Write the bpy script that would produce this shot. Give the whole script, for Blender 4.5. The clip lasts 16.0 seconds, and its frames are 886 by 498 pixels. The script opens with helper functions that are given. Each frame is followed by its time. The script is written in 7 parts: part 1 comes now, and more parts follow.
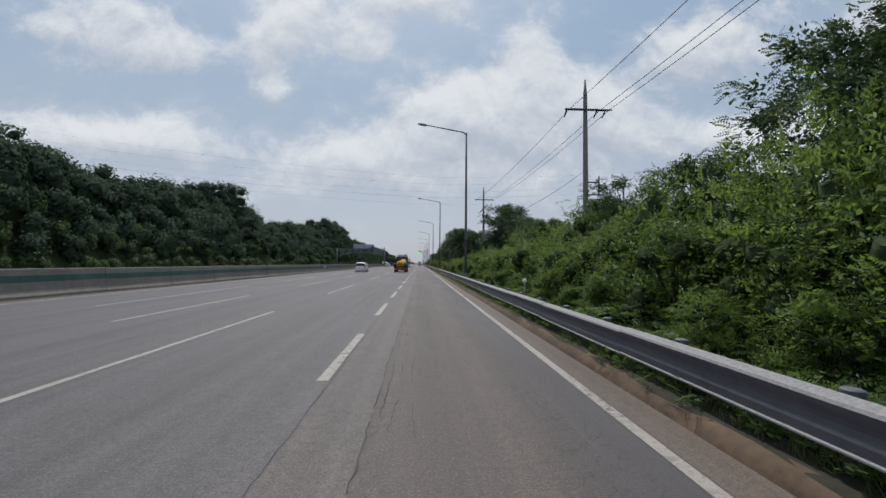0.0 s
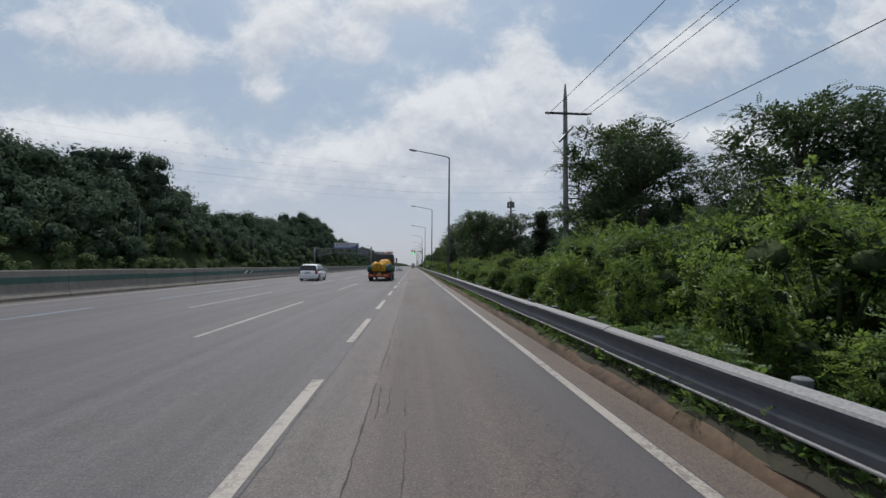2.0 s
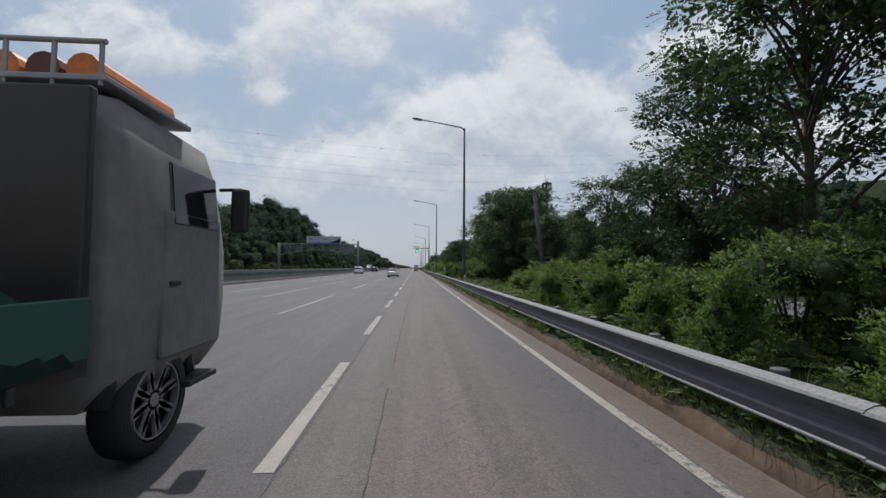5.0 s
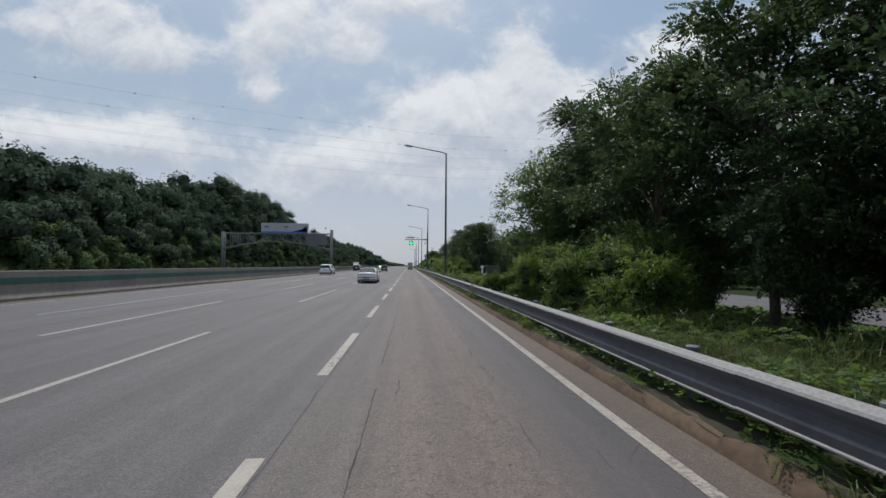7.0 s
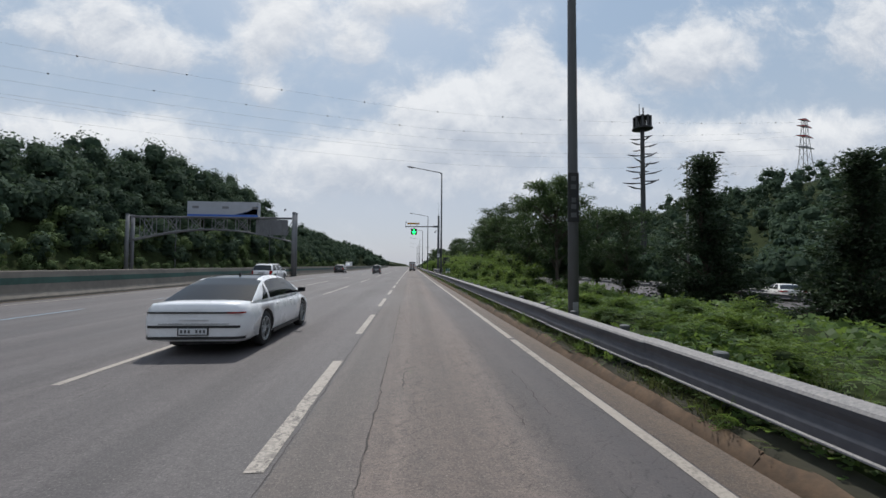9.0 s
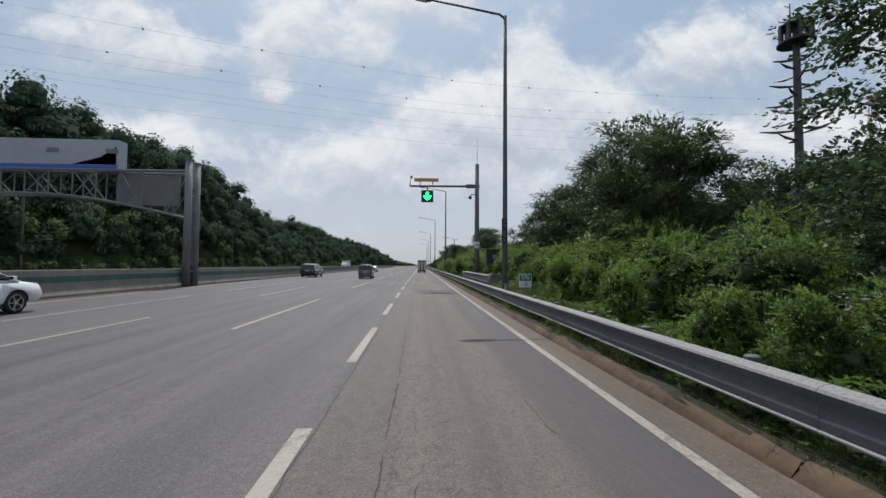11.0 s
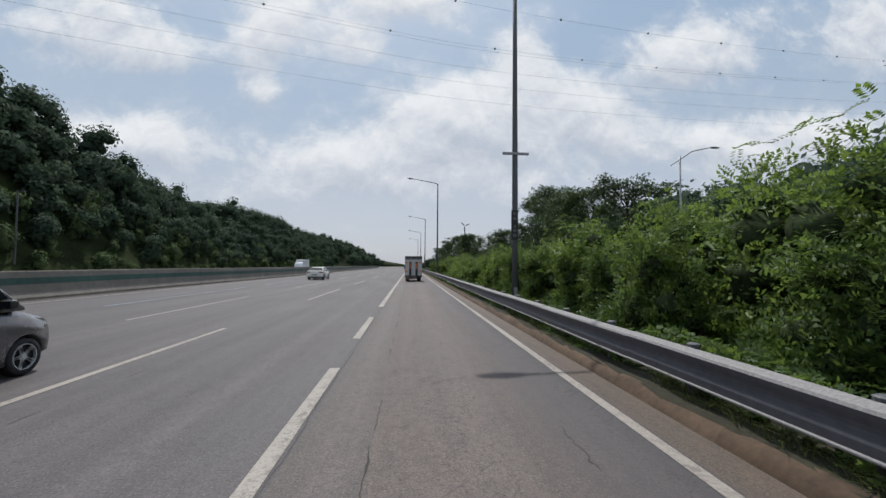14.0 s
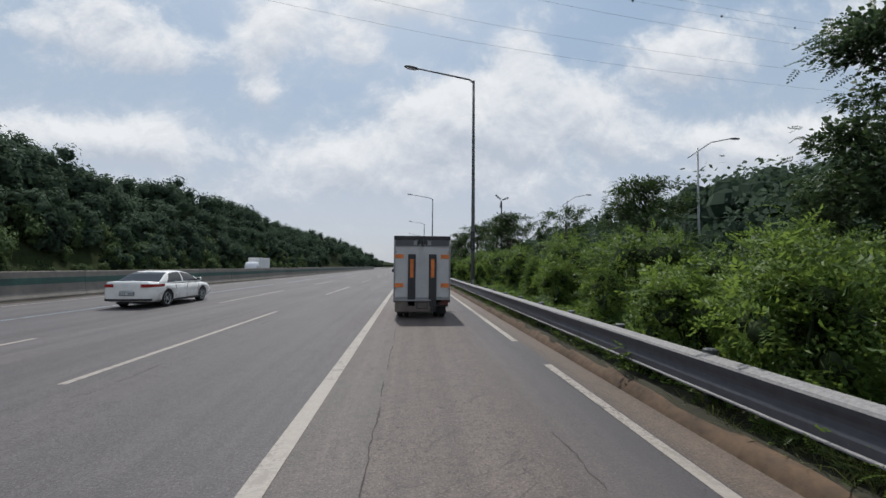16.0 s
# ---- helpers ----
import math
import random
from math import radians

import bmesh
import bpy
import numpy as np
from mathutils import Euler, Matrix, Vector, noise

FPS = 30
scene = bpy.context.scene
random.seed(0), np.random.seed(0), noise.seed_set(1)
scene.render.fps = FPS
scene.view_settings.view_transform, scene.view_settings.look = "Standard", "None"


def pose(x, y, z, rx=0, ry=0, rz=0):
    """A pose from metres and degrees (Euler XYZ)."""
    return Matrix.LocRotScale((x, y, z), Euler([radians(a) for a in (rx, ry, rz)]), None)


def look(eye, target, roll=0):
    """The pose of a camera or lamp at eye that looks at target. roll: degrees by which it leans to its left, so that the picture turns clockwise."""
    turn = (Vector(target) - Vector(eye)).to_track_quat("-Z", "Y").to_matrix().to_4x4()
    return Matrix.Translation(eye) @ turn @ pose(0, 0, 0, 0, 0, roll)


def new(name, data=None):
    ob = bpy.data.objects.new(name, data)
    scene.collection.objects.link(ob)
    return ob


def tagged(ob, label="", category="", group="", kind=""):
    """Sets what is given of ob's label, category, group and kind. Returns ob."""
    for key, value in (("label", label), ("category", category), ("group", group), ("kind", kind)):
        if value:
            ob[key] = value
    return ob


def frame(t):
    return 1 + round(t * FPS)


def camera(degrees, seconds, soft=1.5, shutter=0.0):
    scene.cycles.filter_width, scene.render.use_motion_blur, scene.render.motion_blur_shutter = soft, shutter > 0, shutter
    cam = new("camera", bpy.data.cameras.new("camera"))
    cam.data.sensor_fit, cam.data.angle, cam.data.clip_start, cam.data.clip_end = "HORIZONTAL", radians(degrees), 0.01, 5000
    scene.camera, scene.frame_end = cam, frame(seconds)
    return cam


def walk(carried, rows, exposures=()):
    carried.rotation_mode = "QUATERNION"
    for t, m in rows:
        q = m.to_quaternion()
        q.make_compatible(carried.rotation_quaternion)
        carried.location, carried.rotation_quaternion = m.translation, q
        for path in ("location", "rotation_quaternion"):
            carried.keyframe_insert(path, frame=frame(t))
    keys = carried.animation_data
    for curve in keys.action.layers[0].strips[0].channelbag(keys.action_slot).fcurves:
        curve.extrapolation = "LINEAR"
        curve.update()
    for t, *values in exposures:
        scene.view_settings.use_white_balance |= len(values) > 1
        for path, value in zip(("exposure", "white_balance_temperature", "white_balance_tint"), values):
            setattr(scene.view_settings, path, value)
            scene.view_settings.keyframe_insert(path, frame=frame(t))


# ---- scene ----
cam = camera(95.27, 16.0)
PATH = [
    (0.0, (0.000, 0.000, 1.714), (2.949, 49.881, 3.488), 0.42),
    (0.5, (0.009, 7.916, 1.714), (2.978, 57.793, 3.568), 0.42),
    (1.0, (0.021, 15.793, 1.714), (3.092, 65.665, 3.561), 0.42),
    (1.5, (0.063, 23.725, 1.714), (3.474, 73.570, 3.671), 0.42),
    (2.0, (0.101, 31.695, 1.714), (3.834, 81.513, 3.754), 0.42),
    (2.5, (0.102, 39.696, 1.714), (3.738, 89.516, 3.890), 0.42),
    (3.0, (0.075, 47.692, 1.714), (3.566, 97.518, 3.982), 0.42),
    (3.5, (0.039, 55.627, 1.714), (3.439, 105.466, 3.846), 0.42),
    (4.0, (0.027, 63.529, 1.714), (3.464, 113.360, 3.971), 0.42),
    (4.5, (0.042, 71.416, 1.714), (3.437, 121.247, 4.026), 0.42),
    (5.0, (0.074, 79.281, 1.714), (3.463, 129.113, 4.011), 0.42),
    (5.5, (0.110, 87.121, 1.714), (3.579, 136.952, 3.900), 0.42),
    (6.0, (0.139, 94.928, 1.714), (3.827, 144.751, 3.738), 0.42),
    (6.5, (0.186, 102.678, 1.714), (4.043, 152.489, 3.728), 0.42),
    (7.0, (0.240, 110.349, 1.714), (4.322, 160.140, 3.753), 0.42),
    (7.5, (0.265, 117.994, 1.714), (4.307, 167.788, 3.775), 0.42),
    (8.0, (0.258, 125.593, 1.714), (4.168, 175.404, 3.614), 0.42),
    (8.5, (0.249, 133.167, 1.714), (4.076, 182.980, 3.703), 0.42),
    (9.0, (0.208, 140.679, 1.714), (4.061, 190.488, 3.757), 0.42),
    (9.5, (0.162, 148.179, 1.714), (3.926, 197.995, 3.757), 0.42),
    (10.0, (0.120, 155.699, 1.714), (3.496, 205.543, 3.779), 0.42),
    (10.5, (0.079, 163.242, 1.714), (3.045, 213.112, 3.771), 0.42),
    (11.0, (0.036, 170.808, 1.714), (2.836, 220.691, 3.692), 0.42),
    (11.5, (-0.008, 178.400, 1.714), (3.143, 228.266, 3.580), 0.42),
    (12.0, (-0.016, 186.005, 1.714), (3.708, 235.823, 3.782), 0.42),
    (12.5, (0.021, 193.586, 1.714), (4.241, 243.362, 3.832), 0.42),
    (13.0, (0.026, 201.138, 1.714), (4.569, 250.885, 3.869), 0.42),
    (13.5, (0.011, 208.664, 1.714), (4.266, 258.438, 3.803), 0.42),
    (14.0, (-0.011, 216.203, 1.714), (4.079, 265.993, 3.769), 0.42),
    (14.5, (-0.019, 223.780, 1.714), (3.969, 273.575, 3.834), 0.42),
    (15.0, (-0.019, 231.351, 1.714), (3.515, 281.178, 3.888), 0.42),
    (15.5, (-0.010, 238.916, 1.714), (3.870, 288.719, 3.870), 0.42),
    (16.0, (-0.000, 246.489, 1.714), (4.059, 296.278, 3.847), 0.42),
]
walk(cam, [(t, look(eye, target, roll)) for t, eye, target, roll in PATH],
     exposures=[(0.0, -0.19, 6330, 10), (6.4, -0.19, 6330, 10), (8.4, -0.05, 6420, 10), (16.0, -0.05, 6420, 10)])

# ---- world, sun, exposure ----
SUN_WAY = Vector((-1.4, 8.1, 13.6)).normalized()      # towards the sun: ahead, a little to the left, high
sun = new("sun", bpy.data.lights.new("sun", "SUN"))
sun.data.energy, sun.data.angle, sun.data.color = 3.3, radians(0.6), (1.0, 0.965, 0.92)
sun.matrix_world = look(SUN_WAY * 50, (0, 0, 0))
scene.view_settings.exposure = 0.0


class Nodes:
    """Short hand for building a node tree."""

    def __init__(self, tree):
        self.tree = tree

    def add(self, kind, inputs=None, **props):
        n = self.tree.nodes.new(kind)
        for k, v in props.items():
            if k == "operation":
                n.operation = v
            elif k == "blend_type":
                n.blend_type = v
            elif k == "data_type":
                n.data_type = v
            elif k == "sky_type":
                n.sky_type = v
            elif k == "feature":
                n.feature = v
            elif k == "bands":
                n.bands_direction = v
        for k, v in (inputs or {}).items():
            if isinstance(v, bpy.types.NodeSocket):
                self.tree.links.new(v, n.inputs[k])
            else:
                n.inputs[k].default_value = v
        return n

    def math(self, op, a, b=0.0, c=0.0):
        return self.add("ShaderNodeMath", {0: a, 1: b, 2: c}, operation=op).outputs[0]

    def mix(self, fac, a, b, blend="MIX"):
        n = self.add("ShaderNodeMix", {0: fac, 6: a, 7: b}, data_type="RGBA", blend_type=blend)
        return n.outputs[2]

    def noise(self, vec, scale, detail=4.0, rough=0.55, distort=0.0):
        return self.add("ShaderNodeTexNoise", {"Vector": vec, "Scale": scale, "Detail": detail, "Roughness": rough, "Distortion": distort}).outputs[0]

    def ramp(self, fac, stops):
        n = self.add("ShaderNodeValToRGB", {0: fac})
        els = n.color_ramp.elements
        while len(els) < len(stops):
            els.new(0.5)
        for e, (p, c) in zip(els, stops):
            e.position = p
            e.color = (c, c, c, 1) if isinstance(c, (int, float)) else (*c, 1)
        return n.outputs[0]

    def scaled(self, vec, x, y, z):
        return self.add("ShaderNodeVectorMath", {0: vec, 1: (x, y, z)}, operation="MULTIPLY").outputs[0]


# cloud banks: across, up (tangents from straight ahead), half width, half height, weight
CLOUDS = [
    (-0.77, 0.58, 0.17, 0.065, 0.80), (-0.62, 0.50, 0.13, 0.050, 0.70), (-0.86, 0.30, 0.26, 0.055, 0.75), (-0.62, 0.28, 0.13, 0.045, 0.65),
    (-0.38, 0.55, 0.055, 0.10, 0.62), (-0.30, 0.60, 0.07, 0.07, 0.66), (-0.36, 0.42, 0.040, 0.04, 0.60), (-0.15, 0.545, 0.085, 0.07, 0.62),
    (-0.03, 0.68, 0.14, 0.060, 0.85), (-0.19, 0.255, 0.15, 0.060, 0.85), (0.03, 0.32, 0.12, 0.10, 0.85), (0.10, 0.40, 0.085, 0.065, 0.80),
    (0.28, 0.47, 0.075, 0.14, 0.90), (0.26, 0.35, 0.13, 0.11, 0.85), (0.43, 0.41, 0.055, 0.065, 0.75), (0.52, 0.36, 0.06, 0.10, 0.80),
    (0.66, 0.53, 0.10, 0.065, 0.80), (0.81, 0.60, 0.12, 0.075, 0.85), (0.75, 0.34, 0.15, 0.055, 0.70), (1.10, 0.37, 0.19, 0.055, 0.75),
    (1.28, 0.67, 0.17, 0.10, 0.80), (1.02, 0.29, 0.22, 0.050, 0.60), (0.10, 0.19, 0.40, 0.045, 0.32), (-0.62, 0.17, 0.25, 0.04, 0.25), (0.9, 0.18, 0.3, 0.04, 0.25),
]


def cloud_thickness(N, across, up, rise):
    """How thick the cloud is at a place of the sky, or a little above it."""
    v = N.math("ADD", up, rise)
    flat = N.add("ShaderNodeCombineXYZ", {0: across, 1: N.math("MULTIPLY", v, 1.25), 2: 0.0}).outputs[0]
    fray = N.noise(flat, 7.5, 10.0, 0.66, 0.25)
    total = N.math("MULTIPLY", N.noise(flat, 1.9, 2.0, 0.5), 0.22)
    for u, w, ru, rv, k in CLOUDS:
        du = N.math("DIVIDE", N.math("SUBTRACT", across, u), ru)
        dv = N.math("DIVIDE", N.math("SUBTRACT", v, w), rv)
        r2 = N.math("ADD", N.math("MULTIPLY", du, du), N.math("MULTIPLY", dv, dv))
        total = N.math("ADD", total, N.math("MULTIPLY", N.math("EXPONENT", N.math("MULTIPLY", r2, -0.75)), k))
    return N.math("ADD", total, N.math("MULTIPLY", N.math("SUBTRACT", fray, 0.5), 1.45))


def make_world():
    world = bpy.data.worlds.new("sky")
    scene.world = world
    world.use_nodes = True
    world.node_tree.nodes.clear()
    N = Nodes(world.node_tree)
    sky = N.add("ShaderNodeTexSky", sky_type="NISHITA")
    sky.sun_disc = False
    sky.sun_elevation = math.asin(SUN_WAY.z)
    sky.sun_rotation = math.atan2(SUN_WAY.x, SUN_WAY.y)
    sky.air_density, sky.dust_density, sky.ozone_density = 1.0, 2.0, 1.5
    way = N.add("ShaderNodeTexCoord").outputs["Generated"]
    sep = N.add("ShaderNodeSeparateXYZ", {0: way})
    ahead = N.math("MAXIMUM", sep.outputs[1], 0.05)
    across, up = N.math("DIVIDE", sep.outputs[0], ahead), N.math("DIVIDE", sep.outputs[2], ahead)
    here, above = cloud_thickness(N, across, up, 0.0), cloud_thickness(N, across, up, 0.035)
    mask = N.ramp(here, [(0.18, 0.0), (0.38, 0.20), (0.53, 0.62), (0.80, 1.0)])
    # round the rest of the sky: scattered cloud of the same sort
    dmask = N.ramp(N.noise(way, 2.6, 7.0, 0.6), [(0.42, 0.15), (0.62, 0.9)])
    front = N.ramp(sep.outputs[1], [(0.1, 0.0), (0.35, 1.0)])
    mask = N.mix(front, dmask, mask)
    base = N.mix(1.0, sky.outputs[0], (0.085, 0.085, 0.085, 1), "MULTIPLY")
    haze = N.ramp(N.math("ABSOLUTE", sep.outputs[2]), [(0.0, (0.60, 0.635, 0.71)), (0.16, (0.56, 0.615, 0.70)), (0.30, (0.475, 0.575, 0.69)), (0.45, (0.41, 0.535, 0.685)), (0.8, (0.33, 0.48, 0.70))])
    base = N.mix(0.78, base, haze)
    # tops catch the light, feet stay grey
    relief = N.math("ADD", N.math("MULTIPLY", N.math("SUBTRACT", here, above), 0.95), 0.46)
    lit = N.ramp(relief, [(0.08, (0.52, 0.57, 0.65)), (0.40, (0.655, 0.69, 0.745)), (0.60, (0.765, 0.79, 0.825)), (0.90, (0.88, 0.895, 0.91))])
    both = N.mix(N.math("MULTIPLY", mask, 0.93), base, lit)
    # glow of the hidden sun through thin cloud
    dot = N.add("ShaderNodeVectorMath", {0: way, 1: SUN_WAY}, operation="DOT_PRODUCT").outputs[1]
    glow = N.ramp(dot, [(0.80, 0.0), (0.93, 0.16), (1.0, 0.9)])
    both = N.mix(glow, both, (1.25, 1.2, 1.12, 1))
    bg = N.add("ShaderNodeBackground", {0: both, 1: 1.0})
    N.add("ShaderNodeOutputWorld", {0: bg.outputs[0]})


make_world()

# ---- materials ----


def material(name):
    m = bpy.data.materials.new(name)
    m.use_nodes = True
    N = Nodes(m.node_tree)
    return m, N, m.node_tree.nodes["Principled BSDF"]


def link(N, sock, bsdf, key):
    N.tree.links.new(sock, bsdf.inputs[key])


def bump(N, bsdf, height, strength, dist=0.01):
    b = N.add("ShaderNodeBump", {"Height": height, "Strength": strength, "Distance": dist})
    link(N, b.outputs[0], bsdf, "Normal")


def world_pos(N):
    return N.add("ShaderNodeNewGeometry").outputs["Position"]


def simple(name, col, rough=0.6, metal=0.0, grain=8.0, vary=0.25, coat=0.0, bumpy=0.0):
    """A painted or bare surface with mottling at two scales."""
    m, N, b = material(name)
    p = world_pos(N)
    n1, n2 = N.noise(p, grain, 5.0), N.noise(p, grain * 0.13, 3.0)
    k = N.math("ADD", N.math("MULTIPLY", n1, 0.5), N.math("MULTIPLY", n2, 0.5))
    dark = tuple(c * (1 - vary) for c in col)
    light = tuple(min(1, c * (1 + vary)) for c in col)
    link(N, N.ramp(k, [(0.3, dark), (0.7, light)]), b, "Base Color")
    link(N, N.ramp(n1, [(0.3, max(0.02, rough - 0.1)), (0.7, min(1, rough + 0.1))]), b, "Roughness")
    b.inputs["Metallic"].default_value = metal
    b.inputs["Coat Weight"].default_value = coat
    if bumpy:
        bump(N, b, n1, bumpy)
    return m


def asphalt_material(name, base, warm, cracks):
    m, N, b = material(name)
    p = world_pos(N)
    grain = N.noise(p, 42.0, 4.0, 0.85)
    clump = N.noise(p, 11.0, 4.0, 0.75)
    patch = N.noise(N.scaled(p, 1.0, 0.22, 1.0), 0.55, 5.0, 0.6)
    streak = N.noise(N.scaled(p, 1.7, 0.010, 1.0), 1.0, 4.0, 0.6)
    blotch = N.noise(N.scaled(p, 1.0, 0.5, 1.0), 4.0, 6.0, 0.72)
    k = N.math("ADD", N.math("MULTIPLY", patch, 0.42), N.math("MULTIPLY", streak, 0.58))
    lo, hi = tuple(c * 0.56 for c in base), tuple(c * 1.18 for c in warm)
    col = N.ramp(k, [(0.33, lo), (0.67, hi)])
    col = N.mix(N.ramp(blotch, [(0.30, 0.42), (0.52, 0.0)]), col, (0.055, 0.050, 0.048, 1))
    col = N.mix(N.ramp(clump, [(0.3, 0.45), (0.6, 0.0)]), col, (0.035, 0.034, 0.034, 1))
    col = N.mix(N.ramp(grain, [(0.32, 0.8), (0.49, 0.0)]), col, (0.022, 0.021, 0.021, 1))
    col = N.mix(N.ramp(grain, [(0.55, 0.0), (0.72, 0.55)]), col, (0.34, 0.31, 0.29, 1))
    hgt = grain
    if cracks:
        side = N.math("ADD", N.add("ShaderNodeSeparateXYZ", {0: p}).outputs[0], N.math("MULTIPLY", N.noise(N.scaled(p, 1.0, 0.15, 1.0), 0.9, 3.0), 0.5))
        track = N.ramp(N.math("MULTIPLY", side, 0.25), [(0.36, 0.0), (0.50, 0.55), (0.64, 0.7)])
        col = N.mix(track, col, (0.062, 0.060, 0.066, 1))
        wob = N.noise(p, 2.2, 4.0)
        q = N.add("ShaderNodeVectorMath", {0: p, 1: N.add("ShaderNodeCombineXYZ", {0: wob, 1: wob, 2: 0.0}).outputs[0]}, operation="ADD").outputs[0]
        v = N.add("ShaderNodeTexVoronoi", {"Vector": N.scaled(q, 1.5, 0.95, 1.0), "Scale": 2.6}, feature="DISTANCE_TO_EDGE").outputs["Distance"]
        where = N.ramp(N.noise(N.scaled(p, 1.6, 0.10, 1.0), 0.62, 3.0), [(0.45, 0.0), (0.55, 1.0)])
        pit = N.ramp(N.noise(N.scaled(p, 1.3, 0.9, 1.0), 17.0, 3.0, 0.6), [(0.30, 1.0), (0.41, 0.0)])
        line = N.math("ADD", N.math("MULTIPLY", N.math("MULTIPLY", N.ramp(v, [(0.0, 1.0), (0.035, 0.0)]), where), 0.6), N.math("MULTIPLY", pit, N.math("ADD", N.math("MULTIPLY", where, 0.7), 0.2)))
        col = N.mix(N.math("MULTIPLY", line, 0.7), col, (0.018, 0.017, 0.016, 1))
        hgt = N.math("SUBTRACT", N.math("MULTIPLY", grain, 0.4), line)
    link(N, col, b, "Base Color")
    link(N, N.ramp(patch, [(0.3, 0.55), (0.7, 0.75)]), b, "Roughness")
    b.inputs["Specular IOR Level"].default_value = 0.35
    bump(N, b, hgt, 0.35, 0.006)
    return m


def leaf_material(name, dark, light, through_col, share=0.38, rough=0.45, single=0.55, scale=0.45):
    m, N, b = material(name)
    isl = N.add("ShaderNodeNewGeometry").outputs["Random Per Island"]
    big = N.noise(world_pos(N), scale, 3.0)
    k = N.math("ADD", N.math("MULTIPLY", isl, single), N.math("MULTIPLY", big, 1.15 - single))
    col = N.ramp(k, [(0.2, dark), (0.85, light)])
    link(N, col, b, "Base Color")
    b.inputs["Roughness"].default_value = rough
    b.inputs["Specular IOR Level"].default_value = 0.2
    tr = N.add("ShaderNodeBsdfTranslucent", {0: N.mix(0.6, col, (*through_col, 1))})
    mx = N.add("ShaderNodeMixShader", {0: share, 1: b.outputs[0], 2: tr.outputs[0]})
    out = m.node_tree.nodes["Material Output"]
    m.node_tree.links.new(mx.outputs[0], out.inputs[0])
    return m


def paint_line_material(name, col):
    m, N, b = material(name)
    p = world_pos(N)
    worn = N.ramp(N.noise(p, 26.0, 5.0, 0.7), [(0.36, 0.9), (0.52, 0.0)])
    lots = N.ramp(N.noise(N.scaled(p, 1.0, 0.4, 1.0), 0.8, 3.0), [(0.40, 0.0), (0.62, 1.0)])
    k = N.math("MULTIPLY", worn, N.math("ADD", N.math("MULTIPLY", lots, 0.8), 0.2))
    soft = N.noise(p, 5.0, 4.0)
    chip = N.math("MULTIPLY", N.ramp(N.noise(N.scaled(p, 1.0, 0.7, 1.0), 8.0, 5.0, 0.7), [(0.41, 1.0), (0.47, 0.0)]), N.math("ADD", N.math("MULTIPLY", lots, 0.85), 0.1))
    split = N.ramp(N.noise(N.scaled(p, 0.25, 1.0, 1.0), 3.4, 2.0), [(0.485, 0.0), (0.5, 1.0), (0.515, 0.0)])
    k = N.math("MAXIMUM", N.math("MAXIMUM", k, chip), N.math("MULTIPLY", split, N.math("ADD", N.math("MULTIPLY", lots, 0.6), 0.15)))
    c = N.mix(N.ramp(soft, [(0.3, 0.25), (0.7, 0.0)]), (*col, 1), (0.30, 0.28, 0.25, 1))
    link(N, N.mix(k, c, (0.10, 0.088, 0.08, 1)), b, "Base Color")
    b.inputs["Roughness"].default_value = 0.6
    return m


M_ROAD = asphalt_material("asphalt_fast_lanes", (0.116, 0.105, 0.107), (0.122, 0.109, 0.109), False)
M_LANE = asphalt_material("asphalt_worn_lane", (0.150, 0.117, 0.102), (0.166, 0.131, 0.114), True)
M_LANE_GREY = asphalt_material("asphalt_greyer_lane", (0.114, 0.087, 0.074), (0.126, 0.096, 0.082), True)
M_STRIP = asphalt_material("asphalt_lane_joint", (0.140, 0.117, 0.106), (0.147, 0.122, 0.111), False)
M_SHOULDER = asphalt_material("dusty_shoulder", (0.152, 0.113, 0.086), (0.165, 0.124, 0.096), False)
M_DARKPATCH = asphalt_material("fresh_asphalt", (0.074, 0.060, 0.054), (0.082, 0.067, 0.060), False)
M_CRACK = simple("crack_filler", (0.055, 0.050, 0.046), 1.0)
M_LINE = paint_line_material("white_road_paint", (0.335, 0.298, 0.255))
M_BLUE = paint_line_material("blue_road_paint", (0.24, 0.36, 0.46))
M_KERB = simple("stained_concrete_kerb", (0.092, 0.060, 0.037), 0.95, grain=9.0, vary=0.65, bumpy=0.9)
M_STEEL = simple("galvanised_steel", (0.30, 0.305, 0.31), 0.55, 0.4, grain=9.0, vary=0.22)


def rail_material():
    """Dull zinc, streaked; upward faces painted paler, for road dust and for the daylight on them."""
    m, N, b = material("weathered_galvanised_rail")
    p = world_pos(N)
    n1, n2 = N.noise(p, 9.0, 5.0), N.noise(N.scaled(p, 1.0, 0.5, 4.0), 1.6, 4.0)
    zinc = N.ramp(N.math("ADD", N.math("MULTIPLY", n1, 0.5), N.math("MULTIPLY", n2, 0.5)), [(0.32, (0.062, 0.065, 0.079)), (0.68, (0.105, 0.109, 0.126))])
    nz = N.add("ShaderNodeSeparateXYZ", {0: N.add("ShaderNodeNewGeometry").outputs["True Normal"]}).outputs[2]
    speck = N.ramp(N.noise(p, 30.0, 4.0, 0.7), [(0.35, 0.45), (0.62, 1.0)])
    lit_dust = N.math("MULTIPLY", N.ramp(nz, [(0.25, 0.0), (0.6, 1.0)]), speck)
    link(N, N.mix(lit_dust, zinc, (0.315, 0.302, 0.290, 1)), b, "Base Color")
    link(N, N.ramp(lit_dust, [(0.0, 0.6), (1.0, 0.9)]), b, "Roughness")
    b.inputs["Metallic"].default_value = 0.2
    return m


